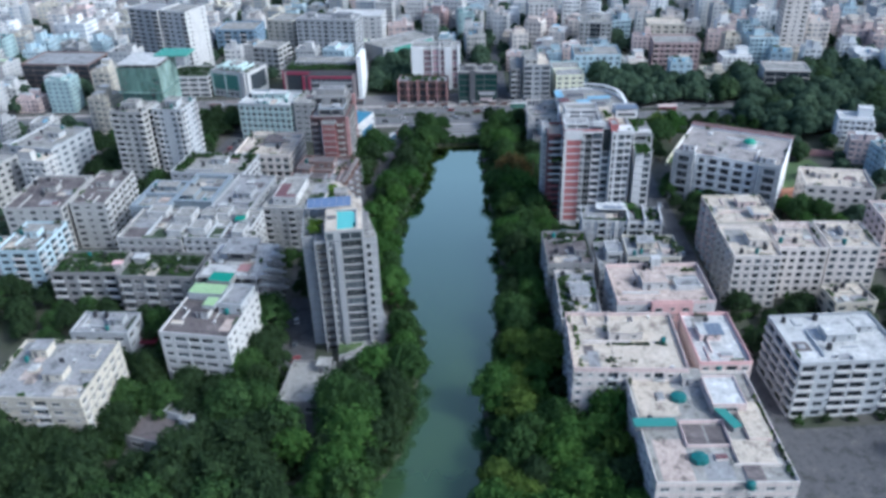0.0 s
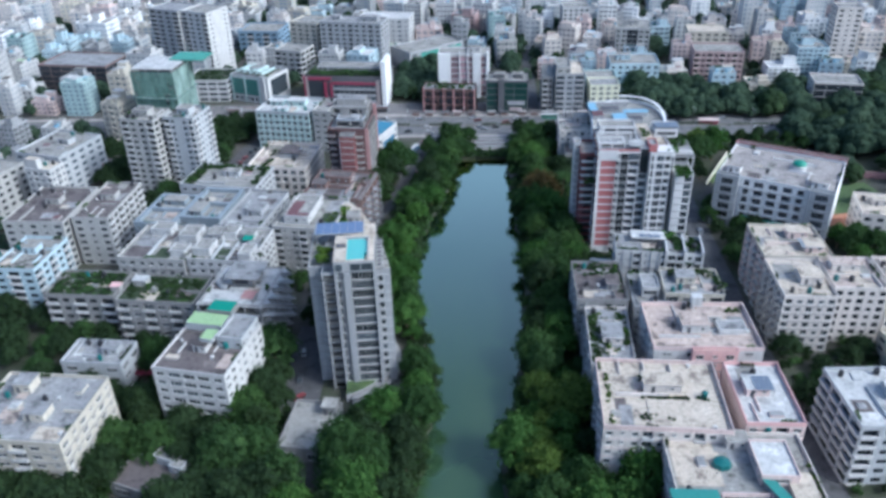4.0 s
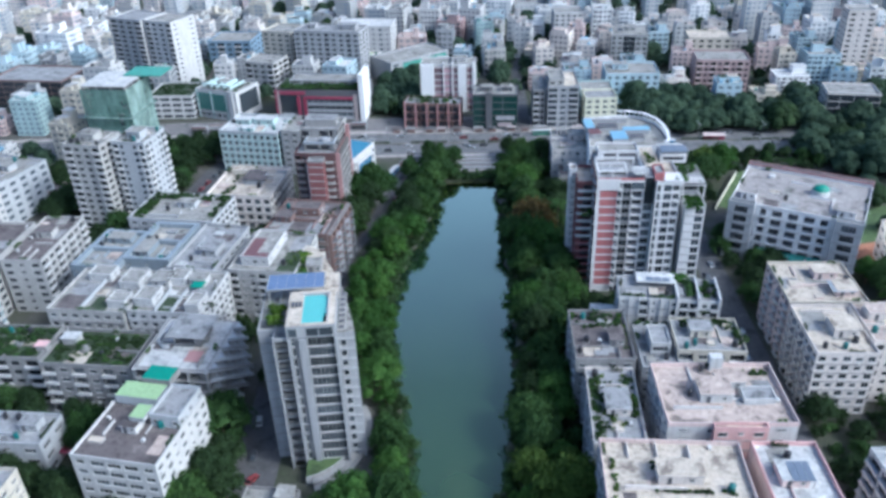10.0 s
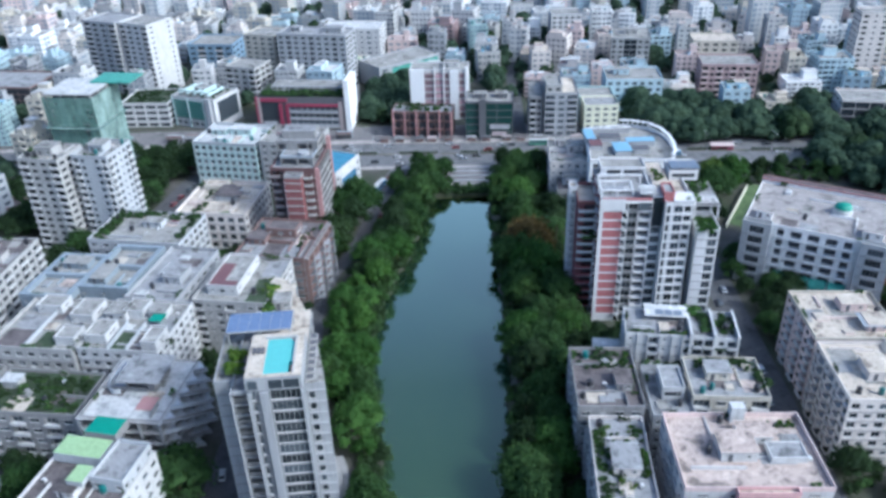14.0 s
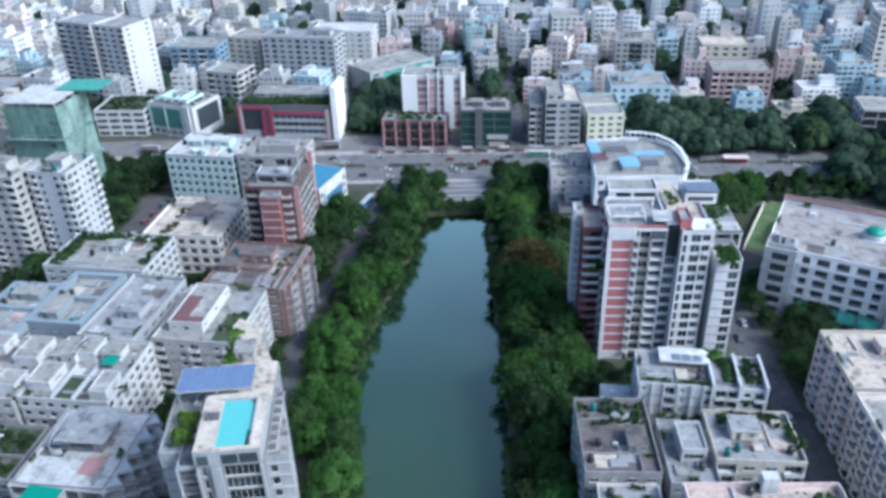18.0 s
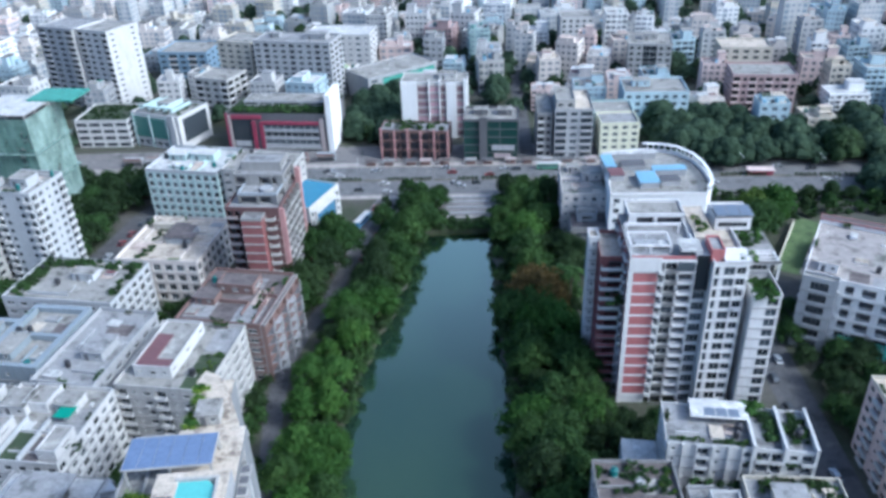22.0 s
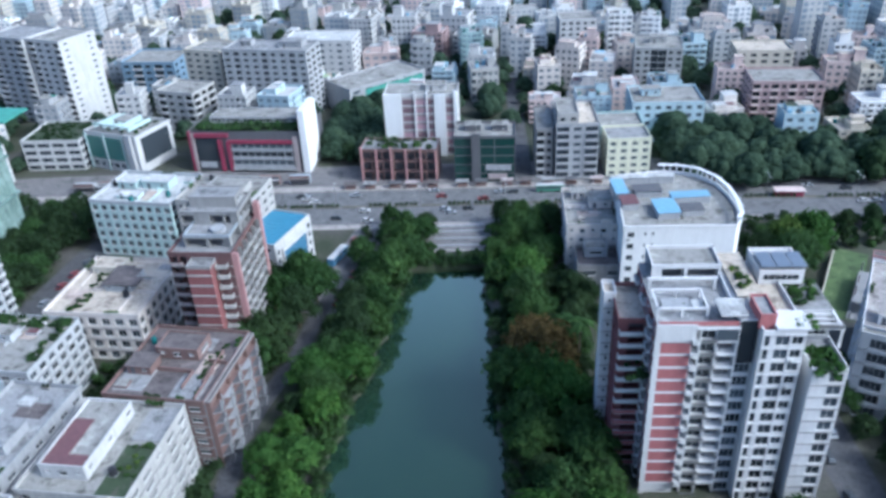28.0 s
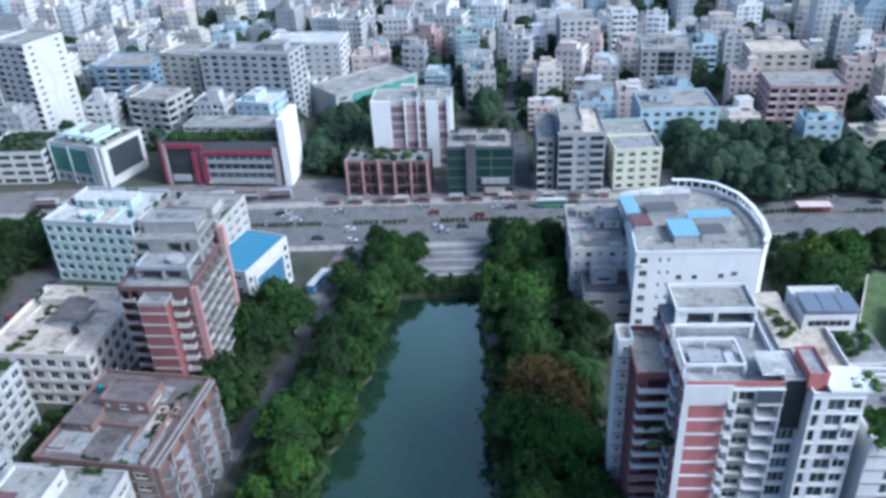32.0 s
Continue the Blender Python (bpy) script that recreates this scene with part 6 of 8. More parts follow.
def far_block(w, d, floors, wall, roof, rng, steps, plain_holes=False):
    """A plain town house with recessed windows, parapet and roof houses. The windows of one house are one part."""
    fh = 3.05
    h = floors * fh
    s, win, bal = Solid(), Solid(), Solid()
    for k, m in enumerate(sides(w, d)):
        L = w if k % 2 == 0 else d
        n = max(2, int(L / rng.uniform(2.6, 3.6)))
        if k == 2:
            n = 0
        P = lambda u, y, z: m @ Vector((u, y, z))  # noqa: E731
        if n == 0:
            s.face([P(0, 0, -0.3), P(L, 0, -0.3), P(L, 0, h), P(0, 0, h)], MAT[wall])
            continue
        bw = L / n
        big = [rng.random() < 0.35 for _ in range(n)]
        s.face([P(0, 0, -0.3), P(L, 0, -0.3), P(L, 0, 0), P(0, 0, 0)], MAT[wall])
        if plain_holes:
            s.face([P(0, 0, 0), P(L, 0, 0), P(L, 0, h), P(0, 0, h)], MAT[wall])
        for f in range(floors):
            z = f * fh
            for i in range(n):
                ow = bw * (0.8 if big[i] else 0.5)
                a, b = (0.25, 2.5) if big[i] else (0.95, 2.3)
                u0, u1, e = i * bw + (bw - ow) / 2, i * bw + (bw + ow) / 2, 0.9 if big[i] else 0.22
                ua, ub = i * bw, (i + 1) * bw
                if plain_holes:
                    win.face([P(u0, -0.03, z + a), P(u1, -0.03, z + a), P(u1, -0.03, z + b), P(u0, -0.03, z + b)], MAT["glasshaze"])
                    continue
                s.face([P(ua, 0, z), P(ub, 0, z), P(ub, 0, z + a), P(ua, 0, z + a)], MAT[wall])
                s.face([P(ua, 0, z + b), P(ub, 0, z + b), P(ub, 0, z + fh), P(ua, 0, z + fh)], MAT[wall])
                s.face([P(ua, 0, z + a), P(u0, 0, z + a), P(u0, 0, z + b), P(ua, 0, z + b)], MAT[wall])
                s.face([P(u1, 0, z + a), P(ub, 0, z + a), P(ub, 0, z + b), P(u1, 0, z + b)], MAT[wall])
                s.face([P(u0, 0, z + b), P(u0, e, z + b), P(u1, e, z + b), P(u1, 0, z + b)], MAT[wall])
                s.face([P(u0, 0, z + a), P(u0, e, z + a), P(u0, e, z + b), P(u0, 0, z + b)], MAT[wall])
                s.face([P(u1, 0, z + b), P(u1, e, z + b), P(u1, e, z + a), P(u1, 0, z + a)], MAT[wall])
                s.face([P(u1, 0, z + a), P(u1, e, z + a), P(u0, e, z + a), P(u0, 0, z + a)], MAT[wall])
                win.face([P(u0, e, z + a), P(u1, e, z + a), P(u1, e, z + b), P(u0, e, z + b)], MAT["glasshaze"])
                if big[i]:
                    q = [m @ Vector(p) for p in ((u0, -0.8, z + a), (u1, -0.8, z + a), (u1, 0, z + a), (u0, 0, z + a))]
                    bal.prism([(p.x, p.y) for p in q], z + 0.1, z + 1.1, MAT[wall])
    r = Solid()
    r.box(-w / 2, -d / 2, h - 0.2, w / 2, d / 2, h, MAT[wall], MAT[roof])
    t = 0.25
    r.box(-w / 2, -d / 2, h, w / 2, -d / 2 + t, h + 1.0, MAT[wall])
    r.box(-w / 2, d / 2 - t, h, w / 2, d / 2, h + 1.0, MAT[wall])
    r.box(-w / 2, -d / 2 + t, h, -w / 2 + t, d / 2 - t, h + 1.0, MAT[wall])
    r.box(w / 2 - t, -d / 2 + t, h, w / 2, d / 2 - t, h + 1.0, MAT[wall])
    top = Solid()
    for _ in range(steps):
        ww, dd, hh = rng.uniform(3, w * 0.45), rng.uniform(3, d * 0.45), rng.choice((2.4, 2.6, 3.0, 5.0))
        x, y = rng.uniform(-w / 2 + ww / 2 + 0.6, w / 2 - ww / 2 - 0.6), rng.uniform(-d / 2 + dd / 2 + 0.6, d / 2 - dd / 2 - 0.6)
        top.box(x - ww / 2, y - dd / 2, h, x + ww / 2, y + dd / 2, h + hh, MAT[wall])
        top.box(x - ww / 2 - 0.3, y - dd / 2 - 0.3, h + hh, x + ww / 2 + 0.3, y + dd / 2 + 0.3, h + hh + 0.2, MAT[wall], MAT[roof])
    if rng.random() < 0.45:
        x, y = rng.uniform(-w / 2 + 3, w / 2 - 3), rng.uniform(-d / 2 + 3, d / 2 - 3)
        top.box(x - 2.4, y - 1.8, h + 0.01, x + 2.4, y + 1.8, h + 2.3, MAT[wall], MAT[rng.choice(("redroof", "greenroof", "cyanroof", "limeroof", "rooftan", "garden"))])
    for _ in range(rng.choice((0, 1, 2, 3))):
        top.tube(rng.uniform(-w / 2 + 1.5, w / 2 - 1.5), rng.uniform(-d / 2 + 1.5, d / 2 - 1.5), h, h + 1.7, 0.8, 0.8, MAT[rng.choice(("tankblack", "tankteal", "cyanroof"))], 8)
    return wall, s, r, win, bal, top


def stand_house(kit, m, made):
    """A far house as a thing with its parts; the houses of one kit share their meshes."""
    key = id(kit)
    if key in made:
        return copy_thing(made[key], m)
    wall, s, r, win, bal, top = kit
    ob = thing("town_house", 0, 0, 0, 0, "distant flat roofed apartment house in %s paint" % FAR_WORDS.get(wall, "pale"), "building", "distant town houses")
    part("wall", s, ob)
    part("roof", r, ob)
    part("glazing", win, ob)["kind"] = "stuff"
    part("rooftop", top, ob)["kind"] = "stuff"
    if bal.f:
        part("balcony", bal, ob)["kind"] = "stuff"
    ob.matrix_world = m
    made[key] = ob
    return ob


FAR_WORDS = {"white": "white", "whiteclean": "bright white", "warmwhite": "warm white", "offwhite": "dull white", "cream": "cream", "lightgrey": "light grey", "pink": "pale pink", "bluegrey": "blue grey", "skyblue": "sky blue", "grey": "grey", "brownpink": "brown pink", "yellow": "pale yellow", "teal": "pale teal"}


def road_line(x):
    return 446 - (x - 140) * 0.093


def in_forest(x, y):
    """The wooded campus beyond the road, and the open ground round the playing field."""
    north = float(np.interp(x, [112, 128, 142, 158, 185, 215, 260], [500, 506, 505, 492, 487, 492, 498]))
    return (112 < x < 300 and road_line(x) + 8 < y < north) or (186 < x < 260 and 392 < y < road_line(x) - 6)


def far_town():
    rng = random.Random(7)
    kits = []
    for i in range(48):
        fl = rng.choice((2, 3, 3, 4, 4, 4, 5, 5, 6, 6, 7))
        kits.append(far_block(rng.uniform(10, 18), rng.uniform(10, 17), fl, FAR_HAZE_WALLS[i % len(FAR_HAZE_WALLS)], rng.choice(FAR_ROOFS), rng, rng.choice((1, 2, 2, 3))))
    # houses in the east paler still: glare of the haze put into their paint
    kits_glare = [far_block(rng.uniform(10, 18), rng.uniform(10, 17), rng.choice((3, 4, 4, 5, 5, 6, 7)), ("whiteclean", "warmwhite", "cream", "white", "pink", "warmwhite", "skyblue", "whiteclean")[i % 8], rng.choice(("roofwarm", "roofwhite", "roof", "roofpink")), rng, rng.choice((1, 2, 3))) for i in range(24)]
    # farthest walls: haze painted in by pale colours
    HAZE_PALE = ["white", "whiteclean", "cream", "white", "warmwhite", "white", "skyblue", "whiteclean", "offwhite", "warmwhite", "white", "pink", "whiteclean"]
    thin = [far_block(rng.uniform(9, 18), rng.uniform(9, 17), rng.choice((2, 3, 3, 4, 4, 5, 5, 6, 6, 8)), HAZE_PALE[i % len(HAZE_PALE)], rng.choice(FAR_ROOFS), rng, rng.choice((2, 2, 3, 4)), True) for i in range(40)]
    spots = []
    y, row = 478.0, 0
    while y < 900:
        x = -560.0 + (row % 2) * 9
        while x < 480:
            px, py = x + rng.uniform(-3, 3), y + rng.uniform(-3, 3) + 0.045 * -x
            x += rng.uniform(14.5, 20)
            if abs(px) > 70 + py * 0.62 or in_forest(px, py) or py < 478 - px * 0.03 or 48 < px < 57 and py < 640 or (-165 < px < 112 and py < 522) or (-40 < px < 48 and py < 552):
                continue
            if any(taken(px + a, py + b, 3.0) for a in (-7, 0, 7) for b in (-6, 0, 6)):
                continue
            spots.append((px, py, radians(rng.gauss(-8, 7) + rng.choice((0, 0, 0, 90))), rng.uniform(0.85, 1.15)))
            FOOT.append((px, py, -8, 12, 12))
        y += rng.uniform(16.5, 20)
        row += 1
    for _ in range(900):
        west = rng.random() < 0.6
        px, py = (rng.uniform(-330, -178), rng.uniform(235, 445)) if west else (rng.uniform(196, 300), rng.uniform(170, 385))
        if any(taken(px + a, py + b, 1.5) for a in (-9, 0, 9) for b in (-8, 0, 8)) or (not west and px < 222 and 320 < py < 385):
            continue
        spots.append((px, py, radians(rng.gauss(-10, 5)), rng.uniform(0.95, 1.05)))
        FOOT.append((px, py, -10, 18, 17))
    spots.sort(key=lambda q: q[1] + 0.25 * abs(q[0]))
    made, rest = {}, Solid()
    for i, (px, py, rz, sc) in enumerate(spots):
        kit = rng.choice(kits_glare if px > 60 else kits)
        m = Matrix.LocRotScale((px, py, 0), Euler((0, 0, rz)), (sc, sc, rng.uniform(0.85, 1.15)))
        if i < 205:
            stand_house(kit, m, made)
        else:
            for piece in rng.choice(thin)[1:]:
                if piece.f:
                    rest.add(piece, m)
    ob = new("distant_town", rest.mesh("distant_town", weld=False))
    tagged(ob, "hazy mass of pale apartment houses towards the horizon", "buildings", kind="stuff")


far_town()


# ---- trees ----
def leafy(rng, lobes, leaf, count, mat, squash=1.0):
    """A crown of folded leaf sprays on a bunch of lobes round the origin, with a dark heart in each lobe."""
    s = Solid()
    mt = MAT[mat]
    for (cx, cy, cz), r in lobes:
        k = 5
        top = (cx, cy, cz + r * 0.72)
        low = (cx, cy, cz - r * 0.6)
        ring = [(cx + r * 0.72 * math.cos(2 * math.pi * i / k), cy + r * 0.72 * math.sin(2 * math.pi * i / k), cz + rng.uniform(-0.1, 0.1)) for i in range(k)]
        for i in range(k):
            s.face([ring[i], ring[(i + 1) % k], top], mt)
            s.face([ring[(i + 1) % k], ring[i], low], mt)
        for _ in range(count):
            th, u = rng.uniform(0, 2 * math.pi), rng.uniform(-0.45, 1.0)
            q = math.sqrt(max(0.0, 1 - u * u))
            nrm = Vector((q * math.cos(th), q * math.sin(th), u))
            p = Vector((cx, cy, cz)) + nrm * r * rng.uniform(0.78, 1.1)
            nrm = (nrm + Vector((rng.gauss(0, 0.45), rng.gauss(0, 0.45), rng.gauss(0.25, 0.4)))).normalized()
            t = nrm.orthogonal().normalized()
            t = Matrix.Rotation(rng.uniform(0, 6.28), 3, nrm) @ t
            b = nrm.cross(t)
            e = leaf * rng.uniform(0.6, 1.3)
            fold = nrm * e * 0.25
            s.face([p - t * e - fold, p - b * e * 0.55, p + t * e - fold, p + b * e * 0.55], mt)
    return s


def lumpy(rng, lobes, leaf, count, mat):
    """A far crown: each lobe an uneven rounded clump with loose sprays on it."""
    s = Solid()
    mt = MAT[mat]
    for (cx, cy, cz), r in lobes:
        rows = []
        for a in (-0.5, 0.15, 0.75, 1.2):
            q, z = math.cos(a), math.sin(a)
            rows.append([(cx + r * q * math.cos(2 * math.pi * i / 8) * rng.uniform(0.7, 1.2), cy + r * q * math.sin(2 * math.pi * i / 8) * rng.uniform(0.7, 1.2), cz + r * z * rng.uniform(0.85, 1.1)) for i in range(8)])
        top = (cx, cy, cz + r)
        i0 = len(s.v)
        for row in rows:
            s.v.extend(row)
        s.v.append(top)
        sl = s.slot(mt)
        for a in range(3):
            for i in range(8):
                j = (i + 1) % 8
                s.f.append((i0 + a * 8 + i, i0 + a * 8 + j, i0 + a * 8 + 8 + j, i0 + a * 8 + 8 + i))
                s.m.append(sl)
        for i in range(8):
            s.f.append((i0 + 24 + i, i0 + 24 + (i + 1) % 8, i0 + 32))
            s.m.append(sl)
        for _ in range(count):
            th, u = rng.uniform(0, 2 * math.pi), rng.uniform(-0.2, 1.0)
            q = math.sqrt(1 - u * u)
            nrm = Vector((q * math.cos(th), q * math.sin(th), u))
            p = Vector((cx, cy, cz)) + nrm * r * rng.uniform(0.98, 1.1)
            nrm = (nrm + Vector((rng.gauss(0, 0.3), rng.gauss(0, 0.3), 0.2))).normalized()
            t = Matrix.Rotation(rng.uniform(0, 6.28), 3, nrm) @ nrm.orthogonal().normalized()
            b = nrm.cross(t)
            e = leaf * rng.uniform(0.6, 1.2)
            s.face([p - t * e, p - b * e * 0.6, p + t * e, p + b * e * 0.6], mt)
    return s


def tree_kind(rng, r, height, mat, n_lobes, leaf, count, label):
    ob = thing("tree", 0, 0, -300, 0, label, "tree", "lakeside trees")
    lobes = crown_lobes(rng, r, height, n_lobes)
    part("crown", leafy(rng, lobes, leaf, count, mat), ob)
    t = Solid()
    base = height - r * 1.0
    t.tube(0, 0, -0.4, max(1.5, base), 0.34, 0.24, MAT["trunk"], 8, cap=False)
    for i in range(5):
        (x, y, z), lr = lobes[rng.randrange(len(lobes))]
        z0 = max(1.5, base)
        d = Vector((x, y, z - z0))
        o = Vector((-y, x, 0)).normalized() * 0.12 if (x or y) else Vector((0.12, 0, 0))
        t.face([(o.x, o.y, z0 - 0.3), (-o.x, -o.y, z0 - 0.3), (x * 0.9, y * 0.9, z0 + d.z * 0.9)], MAT["trunk"])
        t.face([(0, 0, z0 - 0.5), (0.0, 0.0, z0 + 0.1), (x * 0.9, y * 0.9, z0 + d.z * 0.9 - 0.1)], MAT["trunk"])
    part("trunk", t, ob)
    return ob


def palm_kind(rng):
    ob = thing("palm_tree", 0, 0, -300, 0, "slender palm with drooping green fronds", "tree", "palms")
    t = Solid().tube(0, 0, -0.3, 8.6, 0.24, 0.16, MAT["trunk"], 8)
    part("trunk", t, ob)
    s = Solid()
    for i in range(15):
        a = 2 * math.pi * i / 15 + rng.uniform(-0.15, 0.15)
        up = rng.uniform(0.2, 1.2)
        pts = []
        for j in range(6):
            u = j / 5
            pts.append((3.4 * u, 8.6 + up * 1.6 * u - 2.6 * u * u, 0.55 * math.sin(math.pi * min(1, u + 0.08))))
        c, q = math.cos(a), math.sin(a)
        for (r0, z0, w0), (r1, z1, w1) in zip(pts, pts[1:]):
            s.face([(r0 * c + w0 * q, r0 * q - w0 * c, z0 - 0.2), (r1 * c + w1 * q, r1 * q - w1 * c, z1 - 0.2), (r1 * c, r1 * q, z1), (r0 * c, r0 * q, z0)], MAT["leafmid"])
            s.face([(r0 * c, r0 * q, z0), (r1 * c, r1 * q, z1), (r1 * c - w1 * q, r1 * q + w1 * c, z1 - 0.2), (r0 * c - w0 * q, r0 * q + w0 * c, z0 - 0.2)], MAT["leafmid"])
    part("fronds", s, ob)
    return ob


def crown_lobes(rng, r, height, n_lobes):
    lobes = []
    for i in range(n_lobes):
        a = 2.399963 * i + rng.uniform(-0.3, 0.3)
        q = math.sqrt((i + 0.5) / n_lobes)
        lr = r * rng.uniform(0.28, 0.44)
        z = height - lr - (q ** 2) * r * rng.uniform(0.55, 0.95) + rng.uniform(-0.6, 0.5)
        lobes.append(((q * r * 0.80 * math.cos(a) * rng.uniform(0.8, 1.12), q * r * 0.80 * math.sin(a) * rng.uniform(0.8, 1.12), max(z, lr + 0.8)), lr))
    return lobes


# open ground that no tree may cover
for spot in ((-40, 196, -8, 20, 36), (-82, 175, -18, 22, 21), (-99, 224, 0, 10, 9), (123, 158, 0, 34, 30), (-47, 230, 0, 13, 40)):
    FOOT.append(spot)
TREE_RNG = random.Random(11)
woods = Solid()
TREES = {}
for mat, label in (("leafdark", "dark green leafy tree with a lumpy crown"), ("leafmid", "green leafy tree with a broad crown"), ("leafbright", "bright green leafy tree with a full crown"), ("leafolive", "yellow green tree with an olive crown"), ("leafrust", "tree with rust tinged leaves")):
    TREES[mat] = [tree_kind(TREE_RNG, r, h, mat, n, 0.42, 62, label) for r, h, n in ((5.2, 9.5, 20), (4.4, 8.5, 16), (6.0, 10.5, 24), (3.6, 7.5, 12))]
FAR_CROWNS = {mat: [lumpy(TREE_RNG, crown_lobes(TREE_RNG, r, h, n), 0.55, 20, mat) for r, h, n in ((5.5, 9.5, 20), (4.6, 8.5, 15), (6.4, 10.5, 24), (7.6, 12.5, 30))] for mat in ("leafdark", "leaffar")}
SHRUBS = {mat: [leafy(TREE_RNG, [((TREE_RNG.uniform(-1.6, 1.6), TREE_RNG.uniform(-1.6, 1.6), TREE_RNG.uniform(0.6, 2.2)), TREE_RNG.uniform(0.9, 1.6)) for _ in range(5)], 0.5, 22, mat) for _ in range(3)] for mat in ("leafdark", "leafmid")}
NEAR_CROWNS = {mat: [leafy(TREE_RNG, crown_lobes(TREE_RNG, r, h, n), 0.45, 52, mat) for r, h, n in ((5.4, 9.5, 20), (4.4, 8.5, 16), (6.2, 10.5, 24))] for mat in ("leafdark", "leafmid", "leafbright")}
PALM = palm_kind(TREE_RNG)


def plant(kinds, x, y, size=1.0, z=0.0):
    ob = TREE_RNG.choice(kinds)
    m = Matrix.LocRotScale((x, y, z), Euler((0, 0, TREE_RNG.uniform(0, 6.28))), (size * TREE_RNG.uniform(0.9, 1.1), size * TREE_RNG.uniform(0.9, 1.1), size * TREE_RNG.uniform(0.88, 1.15)))
    if ob.location.z < -250:
        ob.matrix_world = m
        return ob
    return copy_thing(ob, m)


def grove(x0, x1, y0, y1, gap, weights, lo=0.8, hi=1.15, clear=2.0, tries=9, mass=None, kits=None, keep=None):
    """Scatters trees of the named kinds with about gap metres between them, clear of buildings and the lake."""
    names, odds = zip(*weights)
    area = abs((x1 - x0) * (y1 - y0))
    mine = []
    for _ in range(int(area / gap / gap * tries)):
        x, y = TREE_RNG.uniform(x0, x1), TREE_RNG.uniform(y0, y1)
        if keep and not keep(x, y):
            continue
        if taken(x, y, clear) or any((x - a) ** 2 + (y - b) ** 2 < gap * gap for a, b in mine):
            continue
        mine.append((x, y))
        mat, size = TREE_RNG.choices(names, odds)[0], TREE_RNG.uniform(lo, hi)
        if mass is None:
            plant(TREES[mat], x, y, size)
        else:
            mass.add(TREE_RNG.choice(kits[mat]), Matrix.LocRotScale((x, y, 0), Euler((0, 0, TREE_RNG.uniform(0, 6.28))), (size, size, size * TREE_RNG.uniform(0.85, 1.15))))


def west_bank(x, y):
    a, _ = banks(y)
    return a - 12.5 < x < a - 1.6 and x > lane_x(y) + (6.2 if y < 342 else 4.6)


def east_bank(x, y):
    _, b = banks(y)
    return b + 3.0 + 2.4 * math.sin(y * 0.33) ** 2 < x < b + (40 if y < 215 else 19)


def lane_x(y):
    return float(np.interp(y, [240, 300, 323, 339, 357, 379, 405, 436], [-29, -32.5, -34, -30.5, -24.5, -20.5, -13, -4]))


for x, y, k in ((41, 354, 1.35), (43.5, 346, 1.25), (38, 347, 1.0), (47, 338, 0.9)):
    FOOT.append((x, y, 0, 7, 7))
    plant(TREES["leafrust"], x, y, k)
for x, y, k in ((28, 214, 1.1), (33.5, 205, 1.35), (28, 197, 1.2), (38, 214, 1.1), (26, 187, 1.15)):
    FOOT.append((x, y, 0, 7, 7))
    plant(TREES["leafolive"], x, y, k)
for x, y in ((50, 356), (53, 348)):
    FOOT.append((x, y, 0, 6, 6))
    m = Matrix.LocRotScale((x, y, 0), Euler((0, 0, x)), (1.25, 1.25, 1.35))
    if PALM.location.z < -250:
        PALM.matrix_world = m
    else:
        copy_thing(PALM, m)
grove(-40, 8, 205, 332, 6.4, (("leafbright", 6), ("leafmid", 3)), 0.9, 1.2, 1.2, keep=west_bank)
grove(-40, 8, 332, 402, 6.2, (("leafmid", 5), ("leafdark", 3), ("leafbright", 1)), 0.9, 1.25, 1.2, keep=west_bank)
grove(-45, 0, 128, 205, 7.4, (("leafmid", 4), ("leafdark", 4), ("leafbright", 2)), 1.15, 1.5, 1.5, keep=lambda x, y: x < banks(y)[0] - 0.5)
grove(10, 60, 125, 210, 7.0, (("leafbright", 4), ("leafolive", 2), ("leafmid", 4), ("leafdark", 2)), 1.1, 1.5, 1.5, keep=east_bank)
grove(18, 60, 210, 300, 6.7, (("leafdark", 3), ("leafmid", 5), ("leafbright", 2)), 0.9, 1.3, 1.5, keep=east_bank)
grove(18, 60, 300, 402, 6.7, (("leafdark", 2), ("leafmid", 5), ("leafbright", 2)), 0.9, 1.3, 1.5, keep=east_bank)
grove(50, 96, 276, 297, 5.0, (("leafdark", 5), ("leafmid", 2)), 0.6, 0.85, 0.8, mass=woods, kits=NEAR_CROWNS)
for x, y, k in ((57.5, 374, 0.9), (62, 368, 0.8), (56, 382, 1.0), (61, 378, 0.7), (66, 372, 0.65), (54, 366, 0.9)):
    plant(TREES["leafdark"], x, y, k)
grove(45, 56, 288, 364, 4.8, (("leafdark", 5), ("leafmid", 2)), 0.6, 0.85, 0.6)
grove(-100, -20, 178, 232, 7.4, (("leafdark", 5), ("leafmid", 4)), 1.1, 1.5, 1.2, keep=lambda x, y: x < banks(y)[0] - 9)
grove(-52, -40, 232, 268, 6.5, (("leafdark", 4), ("leafmid", 1)), 0.6, 0.9, 2.0)
grove(-36, -12, 338, 392, 5.6, (("leafdark", 5), ("leafmid", 3)), 1.0, 1.4, 1.0, keep=lambda x, y: x < lane_x(y) - (3.8 if y < 352 else 2.9))
grove(-150, -98, 388, 456, 6.4, (("leafdark", 6), ("leafmid", 2)), 0.95, 1.25, 2.5, keep=lambda x, y: x < street_x(y) - 7.5, mass=woods, kits=NEAR_CROWNS)
grove(-196, -152, 376, 424, 6.6, (("leafdark", 6), ("leafmid", 2)), 0.9, 1.2, 1.0, mass=woods, kits=NEAR_CROWNS)
